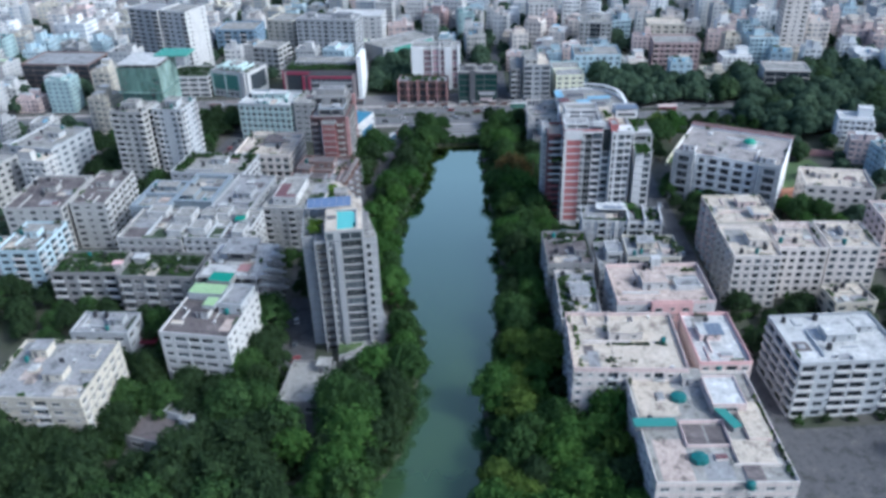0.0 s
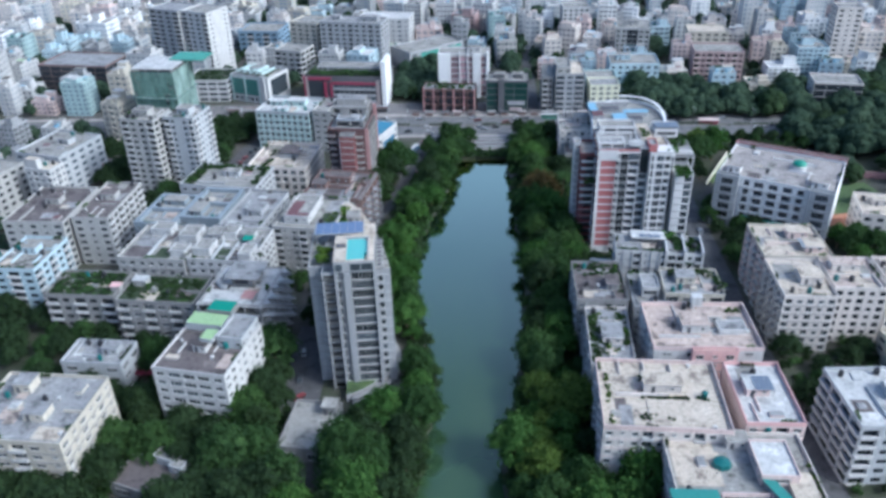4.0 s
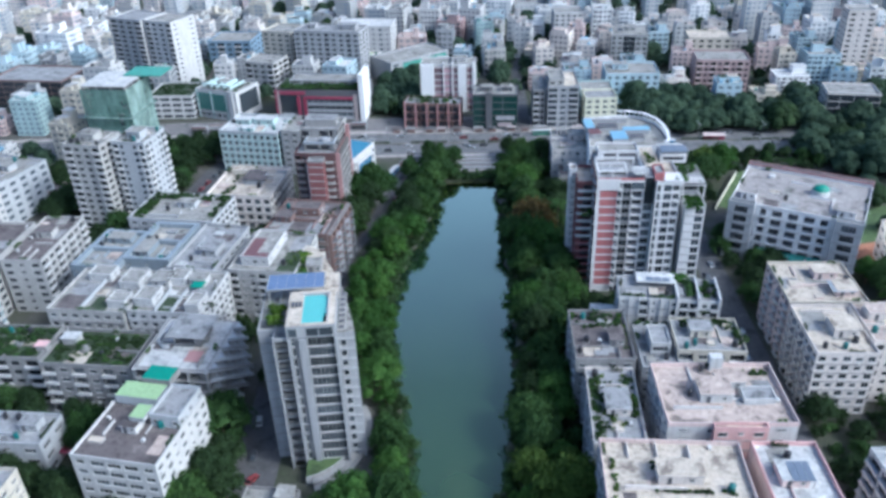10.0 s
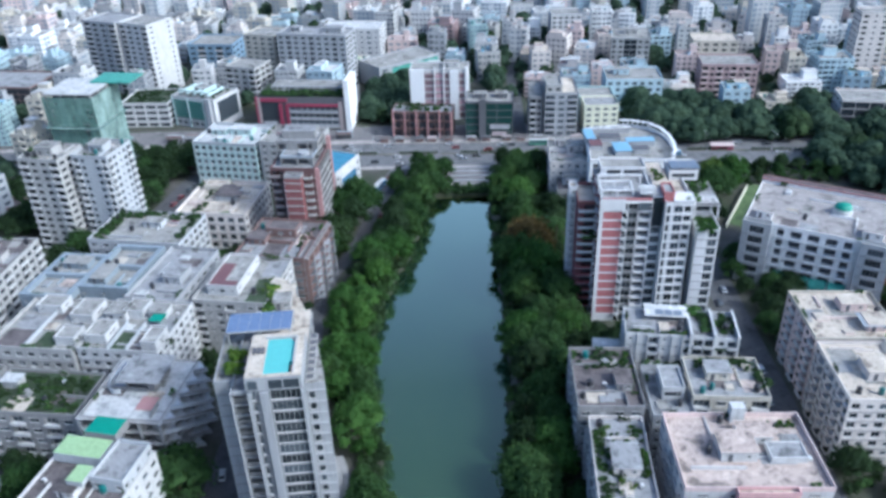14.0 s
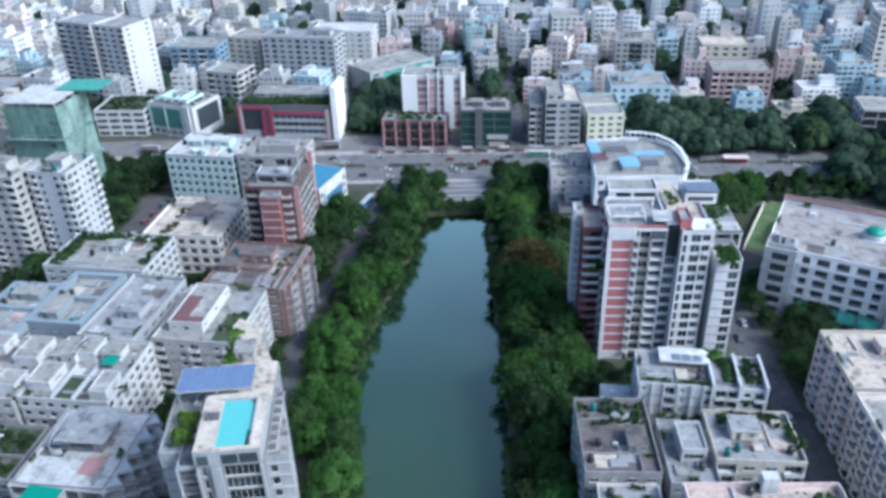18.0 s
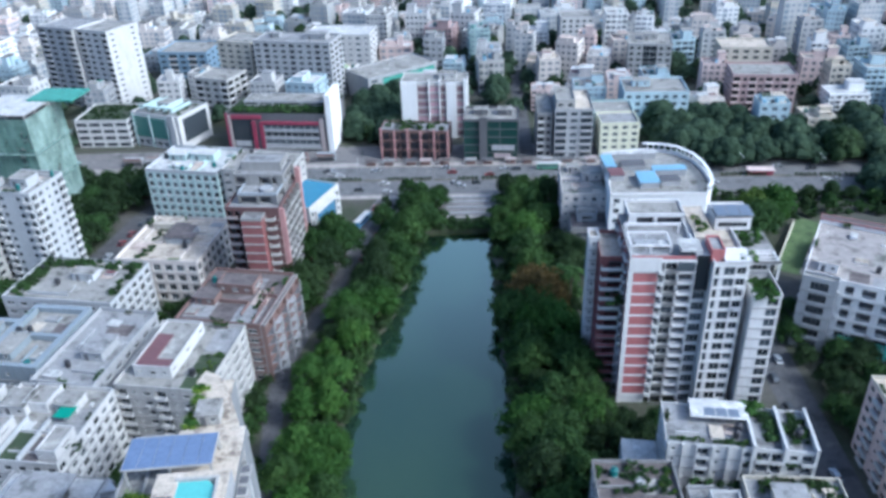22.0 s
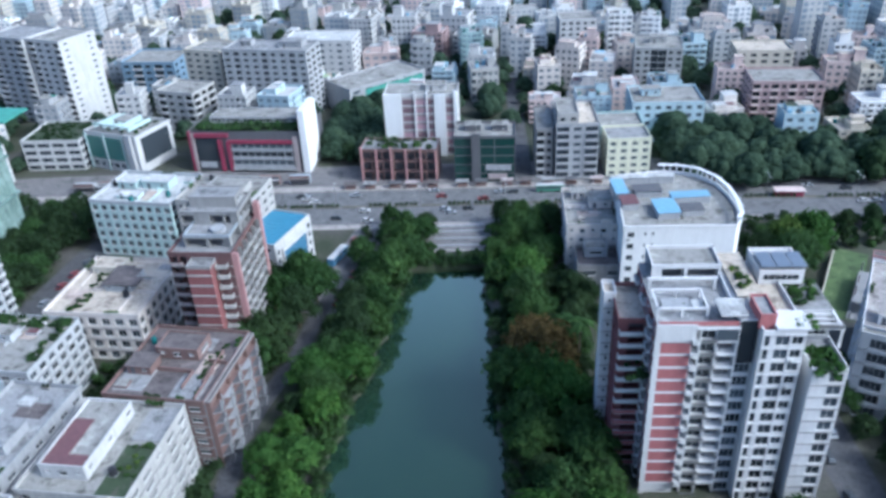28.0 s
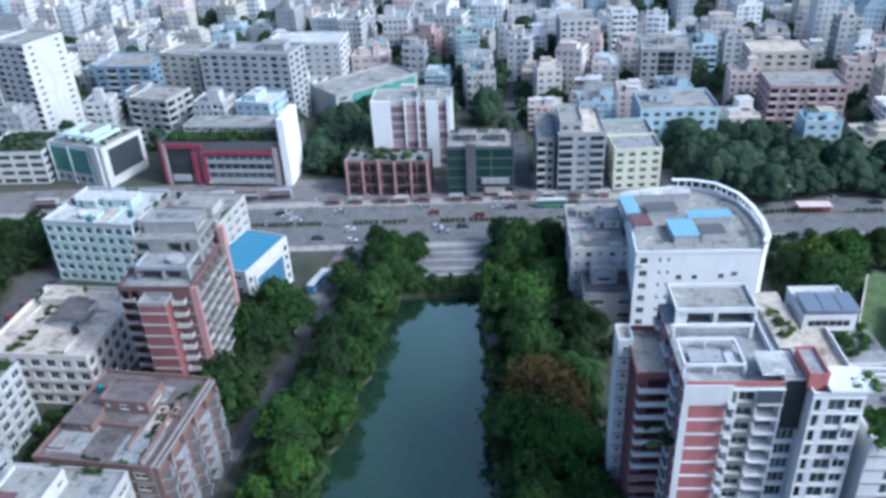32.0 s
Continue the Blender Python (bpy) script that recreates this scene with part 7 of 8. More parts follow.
grove(-138, -114, 338, 362, 7.0, (("leafdark", 6), ("leafmid", 1)), 1.0, 1.3, 2.0, mass=woods, kits=NEAR_CROWNS)
grove(-10, 14, 402, 432, 5.8, (("leafdark", 2), ("leafmid", 4)), 0.65, 0.9, 2.0, keep=lambda x, y: x > -3 or y < 412)
grove(34, 57, 400, 433, 5.8, (("leafmid", 4), ("leafdark", 2), ("leafrust", 1)), 0.7, 0.95, 2.0)
grove(104, 130, 268, 345, 6.2, (("leafdark", 4), ("leafmid", 2)), 0.7, 1.0, 1.8, keep=lambda x, y: x > 112 + (y - 300) * 0.03, mass=woods, kits=NEAR_CROWNS)
grove(132, 150, 138, 172, 7.0, (("leafdark", 4), ("leafmid", 2)), 0.9, 1.2, 2.0)
grove(104, 186, 205, 236, 8.0, (("leafdark", 4), ("leafmid", 2)), 0.7, 0.95, 2.6, keep=lambda x, y: x > 108.5, mass=woods, kits=NEAR_CROWNS)
grove(158, 176, 288, 312, 7.0, (("leafbright", 3), ("leafmid", 3)), 0.9, 1.2, 2.0)
for x, y, k, mat in ((126, 389, 1.35, "leafmid"), (134, 394, 1.55, "leafbright"), (127, 400, 1.5, "leafolive"), (137, 404, 1.35, "leafbright"), (119, 396, 1.0, "leafdark"), (117, 404, 0.85, "leafdark"), (120, 380, 1.0, "leafdark"), (122, 371, 0.9, "leafdark"), (125, 410, 0.7, "leafmid"), (114, 388, 0.8, "leafdark")):
    plant(TREES[mat], x, y, k)
grove(150, 186, 404, 424, 6.5, (("leafdark", 3), ("leafmid", 3)), 0.5, 0.75, 2.0)
for group in TREES.values():
    for ob in group:
        if ob.location.z < -250:
            ob.matrix_world = pose(TREE_RNG.uniform(-125, -100), TREE_RNG.uniform(120, 132), 0)

for x, y, k in ((-128, 171, 1.6), (-118, 169, 1.75), (-108, 170, 1.65), (-98.5, 171, 1.5), (-93, 181, 1.3), (-92, 194, 1.2), (-78, 196, 1.25), (-68, 194, 1.3), (-58, 203, 1.2), (-66, 184, 1.4)):
    plant(TREES["leafdark" if k > 1.22 else "leafmid"], x, y, k)

grove(-178, -134, 236, 268, 7.0, (("leafdark", 5), ("leafmid", 2)), 0.8, 1.1, 1.5, mass=woods, kits=NEAR_CROWNS)
grove(-136, -88, 205, 250, 7.0, (("leafdark", 5), ("leafmid", 1)), 0.7, 1.0, 2.0, mass=woods, kits=NEAR_CROWNS)
# nearly all dark leaves here: lens falloff put into the leaf colour
grove(-128, -45, 132, 178, 8.4, (("leafdark", 9), ("leafmid", 1)), 1.35, 1.8, 1.0, mass=woods, kits=NEAR_CROWNS)
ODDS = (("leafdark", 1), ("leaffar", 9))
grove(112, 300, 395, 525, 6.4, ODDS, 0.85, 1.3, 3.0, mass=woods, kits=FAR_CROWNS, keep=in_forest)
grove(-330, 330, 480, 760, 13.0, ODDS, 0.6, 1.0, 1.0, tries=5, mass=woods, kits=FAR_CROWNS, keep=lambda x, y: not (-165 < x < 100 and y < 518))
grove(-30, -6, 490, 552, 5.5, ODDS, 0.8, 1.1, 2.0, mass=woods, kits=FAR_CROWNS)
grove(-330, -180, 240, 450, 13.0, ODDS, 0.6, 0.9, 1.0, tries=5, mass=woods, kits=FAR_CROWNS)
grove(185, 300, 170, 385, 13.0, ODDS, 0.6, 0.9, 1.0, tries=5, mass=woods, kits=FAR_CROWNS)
tagged(new("distant_trees", woods.mesh("distant_trees", weld=False)), "dense dark green woods among the far houses", "trees", kind="stuff")

under = Solid()
grove(-45, 8, 125, 402, 2.6, (("leafdark", 3), ("leafmid", 2)), 0.7, 1.2, 0.6, tries=4, mass=under, kits=SHRUBS, keep=lambda x, y: banks(y)[0] - 12 < x < banks(y)[0] + 0.9 and abs(x - lane_x(y)) > 4.2)
grove(10, 62, 125, 402, 2.6, (("leafdark", 4), ("leafmid", 1)), 0.7, 1.3, 0.6, tries=4, mass=under, kits=SHRUBS, keep=lambda x, y: banks(y)[1] + 0.4 < x < banks(y)[1] + (44 if y < 215 else 24))
grove(-135, -40, 118, 235, 3.4, (("leafdark", 4), ("leafmid", 1)), 0.8, 1.4, 0.8, tries=4, mass=under, kits=SHRUBS)
grove(104, 190, 130, 240, 4.5, (("leafdark", 4), ("leafmid", 1)), 0.6, 1.1, 0.8, tries=3, mass=under, kits=SHRUBS, keep=lambda x, y: x > 109)
grove(118, 186, 404, 428, 3.0, (("leafdark", 3), ("leafmid", 2)), 0.5, 1.0, 0.8, tries=4, mass=under, kits=SHRUBS, keep=lambda x, y: y < road_line(x) - 19)
grove(-10, 58, 404, 432, 3.2, (("leafdark", 3), ("leafmid", 2)), 0.5, 0.9, 0.8, tries=4, mass=under, kits=SHRUBS, keep=lambda x, y: x < 12 or x > 36 or y < 413)
grove(-76, -18, 280, 366, 2.6, (("leafdark", 4), ("leafmid", 2)), 0.8, 1.5, 0.9, tries=5, mass=under, kits=SHRUBS, keep=lambda x, y: x < lane_x(y) - 3.2 and TREE_RNG.random() < 0.5)
grove(-30, 12, 125, 404, 1.5, (("leafdark", 4), ("leafmid", 1)), 0.45, 0.75, 0.3, tries=6, mass=under, kits=SHRUBS, keep=lambda x, y: banks(y)[0] - 2.6 < x < banks(y)[0] + 0.6)
tagged(new("undergrowth", under.mesh("undergrowth", weld=False)), "dense undergrowth of bushes below the trees", "bushes", kind="stuff")


# ---- roof things ----
TANKS = {}


def water_tank(m, mat="tankblack", r=0.85, h=1.7):
    """A ribbed plastic roof tank with a lid, on a low concrete foot."""
    key = (mat, r)
    if key not in TANKS:
        word = {"tankblack": "black", "tankteal": "dark teal", "cyanroof": "pale blue"}[mat]
        ob = thing("water_tank", 0, 0, 0, 0, "round %s plastic water tank on a flat roof" % word, "water tank", "roof tanks")
        s = Solid()
        zs = [0.15 + h * i / 6 for i in range(7)]
        for i, (a, b) in enumerate(zip(zs, zs[1:])):
            ra, rb = (r, r * 0.94) if i % 2 else (r * 0.94, r)
            s.tube(0, 0, a, b, ra, rb, MAT[mat], 12, cap=False)
        s.tube(0, 0, zs[-1], zs[-1] + 0.3, r, r * 0.35, MAT[mat], 12)
        part("body", s, ob)
        part("lid", Solid().tube(0, 0, zs[-1] + 0.3, zs[-1] + 0.42, r * 0.34, r * 0.3, MAT[mat], 10), ob)
        part("foot", Solid().box(-r, -r, 0, r, r, 0.15, MAT["concrete"]), ob)
        ob.matrix_world = m
        TANKS[key] = ob
        return ob
    return copy_thing(TANKS[key], m)


PLANTERS = {}
PLANT_RNG = random.Random(23)


def planter(m, length, tall=1.0, mat="leafmid"):
    """A planting box with a loose bush of leaves."""
    key = (round(length), round(tall, 1), mat)
    if key not in PLANTERS:
        ob = thing("planter", 0, 0, 0, 0, "concrete planting box with a loose green bush", "planter", "roof plants")
        a = length / 2
        part("box", Solid().box(-a, -0.4, 0, a, 0.4, 0.5, MAT["concrete"], MAT["earth"]), ob)
        lobes = [((-a + 0.4 + (length - 0.8) * i / max(1, round(length) - 1), PLANT_RNG.uniform(-0.2, 0.2), 0.55 + tall * PLANT_RNG.uniform(0.3, 0.7)), tall * PLANT_RNG.uniform(0.45, 0.8)) for i in range(max(2, round(length)))]
        part("foliage", leafy(PLANT_RNG, lobes, 0.24, 22, mat), ob)
        ob.matrix_world = m
        PLANTERS[key] = ob
        return ob
    return copy_thing(PLANTERS[key], m)


AC = []


def cooling_unit(m):
    if not AC:
        ob = thing("air_conditioner", 0, 0, 0, 0, "small pale outdoor air conditioning unit", "air conditioner", "roof coolers")
        part("case", Solid().box(-0.5, -0.35, 0.15, 0.5, 0.35, 1.0, MAT["frame"]), ob)
        part("grille", Solid().box(-0.42, -0.38, 0.22, 0.2, -0.352, 0.92, MAT["darkgrey"]), ob)
        part("foot", Solid().box(-0.5, -0.3, 0.0, 0.5, 0.3, 0.15, MAT["concrete"]), ob)
        ob.matrix_world = m
        AC.append(ob)
        return ob
    return copy_thing(AC[0], m)


def clutter():
    rng = random.Random(31)
    for ob, w, d, h, heads, wall in BUILT:
        x0, y0 = ob.location.x, ob.location.y
        if y0 > 445 or abs(x0) > 195:
            continue
        if w * d < 150 or "blue metal" in ob["label"] or "old low" in ob["label"] or "pavilion" in ob["label"]:
            continue
        base = ob.matrix_world @ Matrix.Translation((0, 0, h))
        busy = [(a, b, p / 2 + 0.8, q / 2 + 0.8) for a, b, p, q in heads]

        def free(x, y, r):
            if abs(x) > w / 2 - 0.6 - r or abs(y) > d / 2 - 0.6 - r:
                return False
            return all(abs(x - a) > p + r or abs(y - b) > q + r for a, b, p, q in busy)

        def spot(r):
            for _ in range(30):
                x, y = rng.uniform(-w / 2, w / 2), rng.uniform(-d / 2, d / 2)
                if free(x, y, r):
                    busy.append((x, y, r + 0.2, r + 0.2))
                    return x, y
            return None

        # low dividing walls and raised screed panels belong to the roof
        for _ in range(rng.choice((1, 2, 2, 3))):
            L = rng.uniform(4, min(w, d) * 0.6)
            p = spot(1.2)
            if p:
                s = Solid()
                if rng.random() < 0.5:
                    s.box(-L / 2, -0.12, 0.003, L / 2, 0.12, rng.uniform(0.5, 1.0), MAT[wall])
                    x = max(-w / 2 + L / 2 + 0.4, min(w / 2 - L / 2 - 0.4, p[0]))
                    part("roof_wall", s, ob, m=pose(x, p[1], h))
                else:
                    s.box(-0.12, -L / 2, 0.003, 0.12, L / 2, rng.uniform(0.5, 1.0), MAT[wall])
                    y = max(-d / 2 + L / 2 + 0.4, min(d / 2 - L / 2 - 0.4, p[1]))
                    part("roof_wall", s, ob, m=pose(p[0], y, h))
        for _ in range(rng.choice((1, 2, 2))):
            p = spot(2.2)
            if p:
                a, b = rng.uniform(1.6, 4.0), rng.uniform(1.6, 4.0)
                s = Solid().box(-a / 2, -b / 2, 0.003, a / 2, b / 2, rng.uniform(0.3, 0.9), MAT[wall], MAT[rng.choice(("roof", "roofgrey", "roofwarm", "redroof", "roofwhite"))])
                part("roof_hatch", s, ob, m=pose(p[0], p[1], h))
        # patched screed: thin panels of other age and colour
        lay = 0
        for _ in range(rng.choice((2, 3, 4))):
            a, b = rng.uniform(2.5, min(8.0, w * 0.45)), rng.uniform(2.5, min(8.0, d * 0.45))
            px, py = rng.uniform(-w / 2 + a / 2 + 0.3, w / 2 - a / 2 - 0.3), rng.uniform(-d / 2 + b / 2 + 0.3, d / 2 - b / 2 - 0.3)
            lay += 1
            part("screed_panel", Solid().box(-a / 2, -b / 2, 0.003, a / 2, b / 2, 0.012 * lay + 0.008, MAT[rng.choice(("roof", "roofgrey", "rooftan", "roofwarm", "roofgrey", "roofpink"))]), ob, m=pose(px, py, h))
        for _ in range(rng.choice((1, 2, 3, 3))):
            p = spot(0.9)
            if p:
                water_tank(base @ Matrix.Translation((p[0], p[1], 0)), rng.choice(("tankblack", "tankblack", "tankblack", "tankblack", "tankteal")), rng.choice((0.7, 0.85)))
        for _ in range(rng.choice((2, 3, 4, 5))):
            edge = rng.random()
            L = rng.choice((2.0, 3.0, 4.0))
            if edge < 0.5:
                p = (rng.uniform(-w / 2 + L, w / 2 - L), rng.choice((-1, 1)) * (d / 2 - 0.8), 0)
            else:
                p = (rng.choice((-1, 1)) * (w / 2 - 0.8), rng.uniform(-d / 2 + L, d / 2 - L), 90)
            if all(abs(p[0] - a) > q + 0.8 or abs(p[1] - b) > r + 0.8 for a, b, q, r in busy):
                busy.append((p[0], p[1], L / 2, L / 2))
                planter(base @ pose(p[0], p[1], 0, 0, 0, p[2]), L, rng.choice((0.8, 1.2)), rng.choice(("leafmid", "leafdark", "leafbright")))
        for _ in range(rng.choice((0, 1, 2))):
            p = spot(0.7)
            if p:
                cooling_unit(base @ pose(p[0], p[1], 0, 0, 0, rng.choice((0, 90))))


bpy.context.view_layer.update()
clutter()


def garden(x, y, z, rz, w, d, n, label, tall=1.2, mats=("leafmid", "leafdark")):
    """A roof garden: a mass of pot plants and bushes as one object."""
    s = Solid()
    for _ in range(n):
        px, py = PLANT_RNG.uniform(-w / 2, w / 2), PLANT_RNG.uniform(-d / 2, d / 2)
        r = PLANT_RNG.uniform(0.4, 0.9) * tall
        s.add(leafy(PLANT_RNG, [((px, py, r * 0.7), r), ((px + r * 0.6, py + 0.3, r * 0.5), r * 0.7)], 0.26, 16, PLANT_RNG.choice(mats)), Matrix.Identity(4))
    ob = new("roof_garden", s.mesh("roof_garden", weld=False))
    ob.matrix_world = pose(x, y, z, 0, 0, rz)
    return tagged(ob, label, "plants", kind="stuff")


garden(-127, 261, 16.5, -5, 23, 14, 90, "overgrown roof garden with bushes and creepers", 1.6)
garden(-98, 255, 17.5, -7, 26, 13, 110, "pot plants crowded over a roof", 1.2, ("leafdark", "leafmid", "leafdark"))
garden(-106, 272, 0.2, -8, 22, 3, 30, "bushes in the gap between two houses", 1.6)
garden(52, 258, 20, -3, 15, 7, 40, "creepers and bushes along an old roof edge", 1.0)
garden(45.5, 222, 18, -5, 2.4, 26, 46, "row of terrace plants along a roof edge", 1.1)
garden(84, 254, 20, -5, 16, 4, 34, "roof garden bushes behind a white parapet", 1.3)
garden(91.5, 247, 20, -5, 2.5, 8, 12, "tall pot plants at a roof corner", 1.5)
garden(82.5, 267.5, 24, -9, 5, 9, 34, "green terrace planting between white walls", 1.5)
garden(88, 266.5, 24, -9, 4, 9, 22, "green terrace planting between white walls", 1.3)
garden(79.5, 272, 24, -9, 3, 4, 8, "yellow green tall roof bamboo", 2.4, ("leafbright",))
garden(73, 257.4, 17.8, -9, 20, 2, 26, "hanging creepers over a terrace edge", 1.2)
garden(-36.8, 231.5, 43.2, 4, 3, 8, 22, "lime green rooftop bushes by the pool", 1.6, ("leaflime", "leaflime", "leafolive"))
garden(-33.4, 257.5, 43.0, 4, 2.0, 13, 26, "lime green roof hedge behind the solar canopy", 1.4, ("leaflime", "leaflime", "leafbright"))
garden(-61.3, 494.0, 17.2, -8, 46, 7, 130, "dark roof garden on the shopping block", 2.6, ("leafdark", "leafdark", "leafmid"))
garden(-117, 508, 16.1, -24, 22, 16, 46, "straggling bushes on an office roof", 1.0, ("leafdark", "leafmid"))
garden(-148, 512, 13, -4, 22, 20, 60, "dark bushes of a roof garden", 1.6, ("leafdark",))
garden(2.3, 478.6, 13.1, -8, 28, 9, 40, "ivy and bushes on an arcade roof", 1.8, ("leafdark", "leafmid"))
garden(50, 224, 18, -5, 8, 22, 50, "crowded pot plants on a narrow roof", 0.9, ("leafmid", "leafolive", "leafdark"))
garden(22, 407, -0.2, -2, 34, 5, 110, "dark bushes at the head of the lake", 2.1, ("leafdark", "leafdark", "leafmid"))
garden(90.8, 301, 36.2, -4, 5.6, 9, 34, "lush terrace planting on the tower", 1.4, ("leafmid", "leafbright"))
garden(93.4, 319, 40.9, -4, 6.5, 8.5, 34, "green roof terrace planting", 1.1, ("leafmid", "leafdark", "leafbright"))
garden(92.0, 304.5, 36.3, -4, 5, 3, 16, "green planting under a terrace pergola", 1.1, ("leafmid", "leafbright"))
garden(66, 311, 44.4, -4, 9, 1.6, 16, "pot plants along a tower roof", 0.7, ("leafmid", "leafdark"))
garden(79.5, 318, 46.2, -4, 2.5, 8, 16, "roof walk planting", 0.8, ("leafmid", "leafolive"))
garden(87, 303, 44.6, -4, 4, 4, 8, "roof planting on the tower", 1.2, ("leafmid", "leafbright"))
garden(57.5, 309, 30, -4, 5, 6, 12, "planting in a dark tower recess", 1.4)
garden(-97, 356, 18, -10, 32, 4, 90, "plants along the back of a white roof", 1.3)
garden(-83.4, 346, 18, -10, 2.2, 17, 30, "plants along the street side of a white roof", 1.1)
garden(-112.4, 348, 18, -10, 4.5, 19, 70, "dark plants crowding a white roof edge", 1.3, ("leafdark", "leafdark", "leafmid"))
garden(80.5, 261.3, 20.2, -9, 14, 1.2, 26, "creepers hanging along a terrace front", 0.9, ("leafmid", "leafolive"))
garden(83, 261.0, 14.0, -9, 11, 1.0, 18, "creepers hanging along a terrace front", 0.8, ("leafmid", "leafdark"))
garden(-92, 272, 20.1, -8, 9, 5, 24, "dark plants on a sunken roof terrace", 0.8, ("leafdark", "leafmid"))
garden(-70, 272, 20.6, -8, 6, 4, 14, "plants on a white roof terrace", 0.7, ("leafdark", "leafmid"))
garden(-45.5, 300, 20.6, -9, 4, 9, 16, "pot plants along a roof edge", 0.7, ("leafmid", "leafolive"))
garden(61, 188.3, 22.3, -5, 19, 1.0, 34, "row of pot plants along a low roof wall", 0.6, ("leafmid", "leafdark", "leafolive"))
garden(55, 181, 22.3, -5, 9, 2.5, 14, "pot plants on a bare roof", 0.6, ("leafmid", "leafdark"))
garden(44.4, 190, 22.3, -5, 1.2, 22, 22, "straggling plants along a parapet", 0.6, ("leafolive", "leafmid"))
garden(55.6, 226, 18.1, -5, 2.0, 18, 34, "plants trailing along a narrow roof", 0.9, ("leafolive", "leafmid", "leafdark"))
garden(58, 252, 20.0, -3, 3.0, 18, 30, "weeds and plants along an old roof", 0.8, ("leafmid", "leafolive"))
garden(88, 229, 22.3, -2.5, 9, 2, 20, "plants in a roof corner", 0.6, ("leafmid", "leafolive"))
garden(57.5, 196, 22.4, -5, 9, 3, 16, "pot plants on a bare roof", 0.6, ("leafmid", "leafdark"))
garden(-84, 376, 14.6, -8, 3, 26, 30, "plants along a cream roof edge", 0.9)
garden(-38.5, 330, 19.0, -11, 3, 20, 22, "green patch along a brown roof", 0.7)

garden(64.5, 264.6, 24.4, -9, 5, 1.2, 10, "plants along a white terrace edge", 0.7, ("leafmid", "leafolive"))
garden(73.5, 263.0, 24.4, -9, 5, 1.2, 12, "plants along a white terrace edge", 0.8, ("leafmid", "leafolive"))

# teal tanks and sheets on the pink block
for x, y, r in ((76.1, 133.9, 1.2), (83.5, 178.5, 1.0)):
    water_tank(pose(x, y, 19.05), "tankteal", r, 1.5)
for x, y, a in ((68.3, 167.2, 10), (66.8, 143.9, -8)):
    tp = thing("tarpaulin_tent", x, y, 19.06, a, "dark teal tarpaulin stretched over a roof opening", "tarpaulin", "roof tarpaulins")
    s = Solid()
    k = 8
    ring = [(2.6 * math.cos(2 * math.pi * (i + 0.5) / k), 2.3 * math.sin(2 * math.pi * (i + 0.5) / k)) for i in range(k)]
    for i in range(k):
        (xa, ya), (xb, yb) = ring[i], ring[(i + 1) % k]
        s.face([(xa, ya, 0.0), (xb, yb, 0.0), (xb * 0.86, yb * 0.86, 1.3), (xa * 0.86, ya * 0.86, 1.3)], MAT["tankteal"])
        s.face([(xa * 0.86, ya * 0.86, 1.3), (xb * 0.86, yb * 0.86, 1.3), (0.2, 0.1, 1.75)], MAT["tankteal"])
    part("sheet", s, tp)
    for sx in (-2.2, 2.2):
        part("weight", Solid().box(sx - 0.25, -2.6, 0, sx + 0.25, -2.2, 0.3, MAT["concrete"]), tp)
lean = thing("lean_to", 58.6, 156.2, 19.0, -3, "lean to with a teal sheet roof on the pink block", "shed")
part("wall", Solid().box(-5.2, -1.2, 0, 5.2, 1.2, 1.9, MAT["concrete"]), lean)
part("sheet", Solid().box(-5.6, -1.6, 1.9, 5.6, 1.6, 2.05, MAT["tealsheet"]), lean, "teal metal sheet")
lean = thing("lean_to", 78.2, 157.5, 19.0, 20, "narrow lean to with a pale teal roof", "shed")
part("wall", Solid().box(-1.1, -4.6, 0, 1.1, 4.6, 2.0, MAT["concrete"]), lean)
part("sheet", Solid().box(-1.4, -5.0, 2.0, 1.4, 5.0, 2.12, MAT["tealsheet"]), lean, "pale teal sheet")
for x, y, w, d, hh in ((71.4, 157.0, 12, 0.25, 1.2), (71.4, 148.2, 12, 0.25, 0.9), (77.0, 160, 0.25, 22, 1.0), (65.5, 152.6, 0.25, 8, 0.9)):
    part("roof_wall", Solid().box(x - 72.2 - w / 2, y - 156.6 - d / 2, 19.003, x - 72.2 + w / 2, y - 156.6 + d / 2, 19 + hh, MAT["pink"]), r1)
for x0, y0, x1, y1, z, mt in ((66.0, 149, 71.2, 156.6, 0.06, "rooftan"), (71.8, 148.5, 76.6, 156.2, 0.07, "rooftan"), (56, 160, 67, 175, 0.05, "roofwarm"), (57, 136, 65, 151, 0.05, "roofpink"), (68, 136.5, 75, 146, 0.05, "roofgrey"), (70, 168, 77, 176, 0.05, "roofgrey")):
    part("screed_panel", Solid().box(x0 - 72.2, y0 - 156.6, 19.003, x1 - 72.2, y1 - 156.6, 19 + z, MAT[mt]), r1)
for x0, y0, x1, y1, z, mt in ((82.0, 150, 88.0, 164, 1.1, "roofwarm"), (76.8, 141.5, 86.5, 149.8, 0.9, "roofwarm"), (77.5, 136, 82.0, 141.2, 0.5, "rooftan")):
    part("terrace", Solid().box(x0 - 72.2, y0 - 156.6, 19.003, x1 - 72.2, y1 - 156.6, 19 + z, MAT["pink"], MAT[mt]), r1)
block(r1, 9.0, 12.0, 19.0, 3.0, 1, "pink", "roofwhite", ("w", "", "", "s"), x=7.6, y=10.0, parapet=0.5)
garden(88.6, 152, 19.1, -3, 1.6, 30, 40, "straggling plants along a broken parapet", 0.8, ("leafolive", "leafmid", "leafdark"))

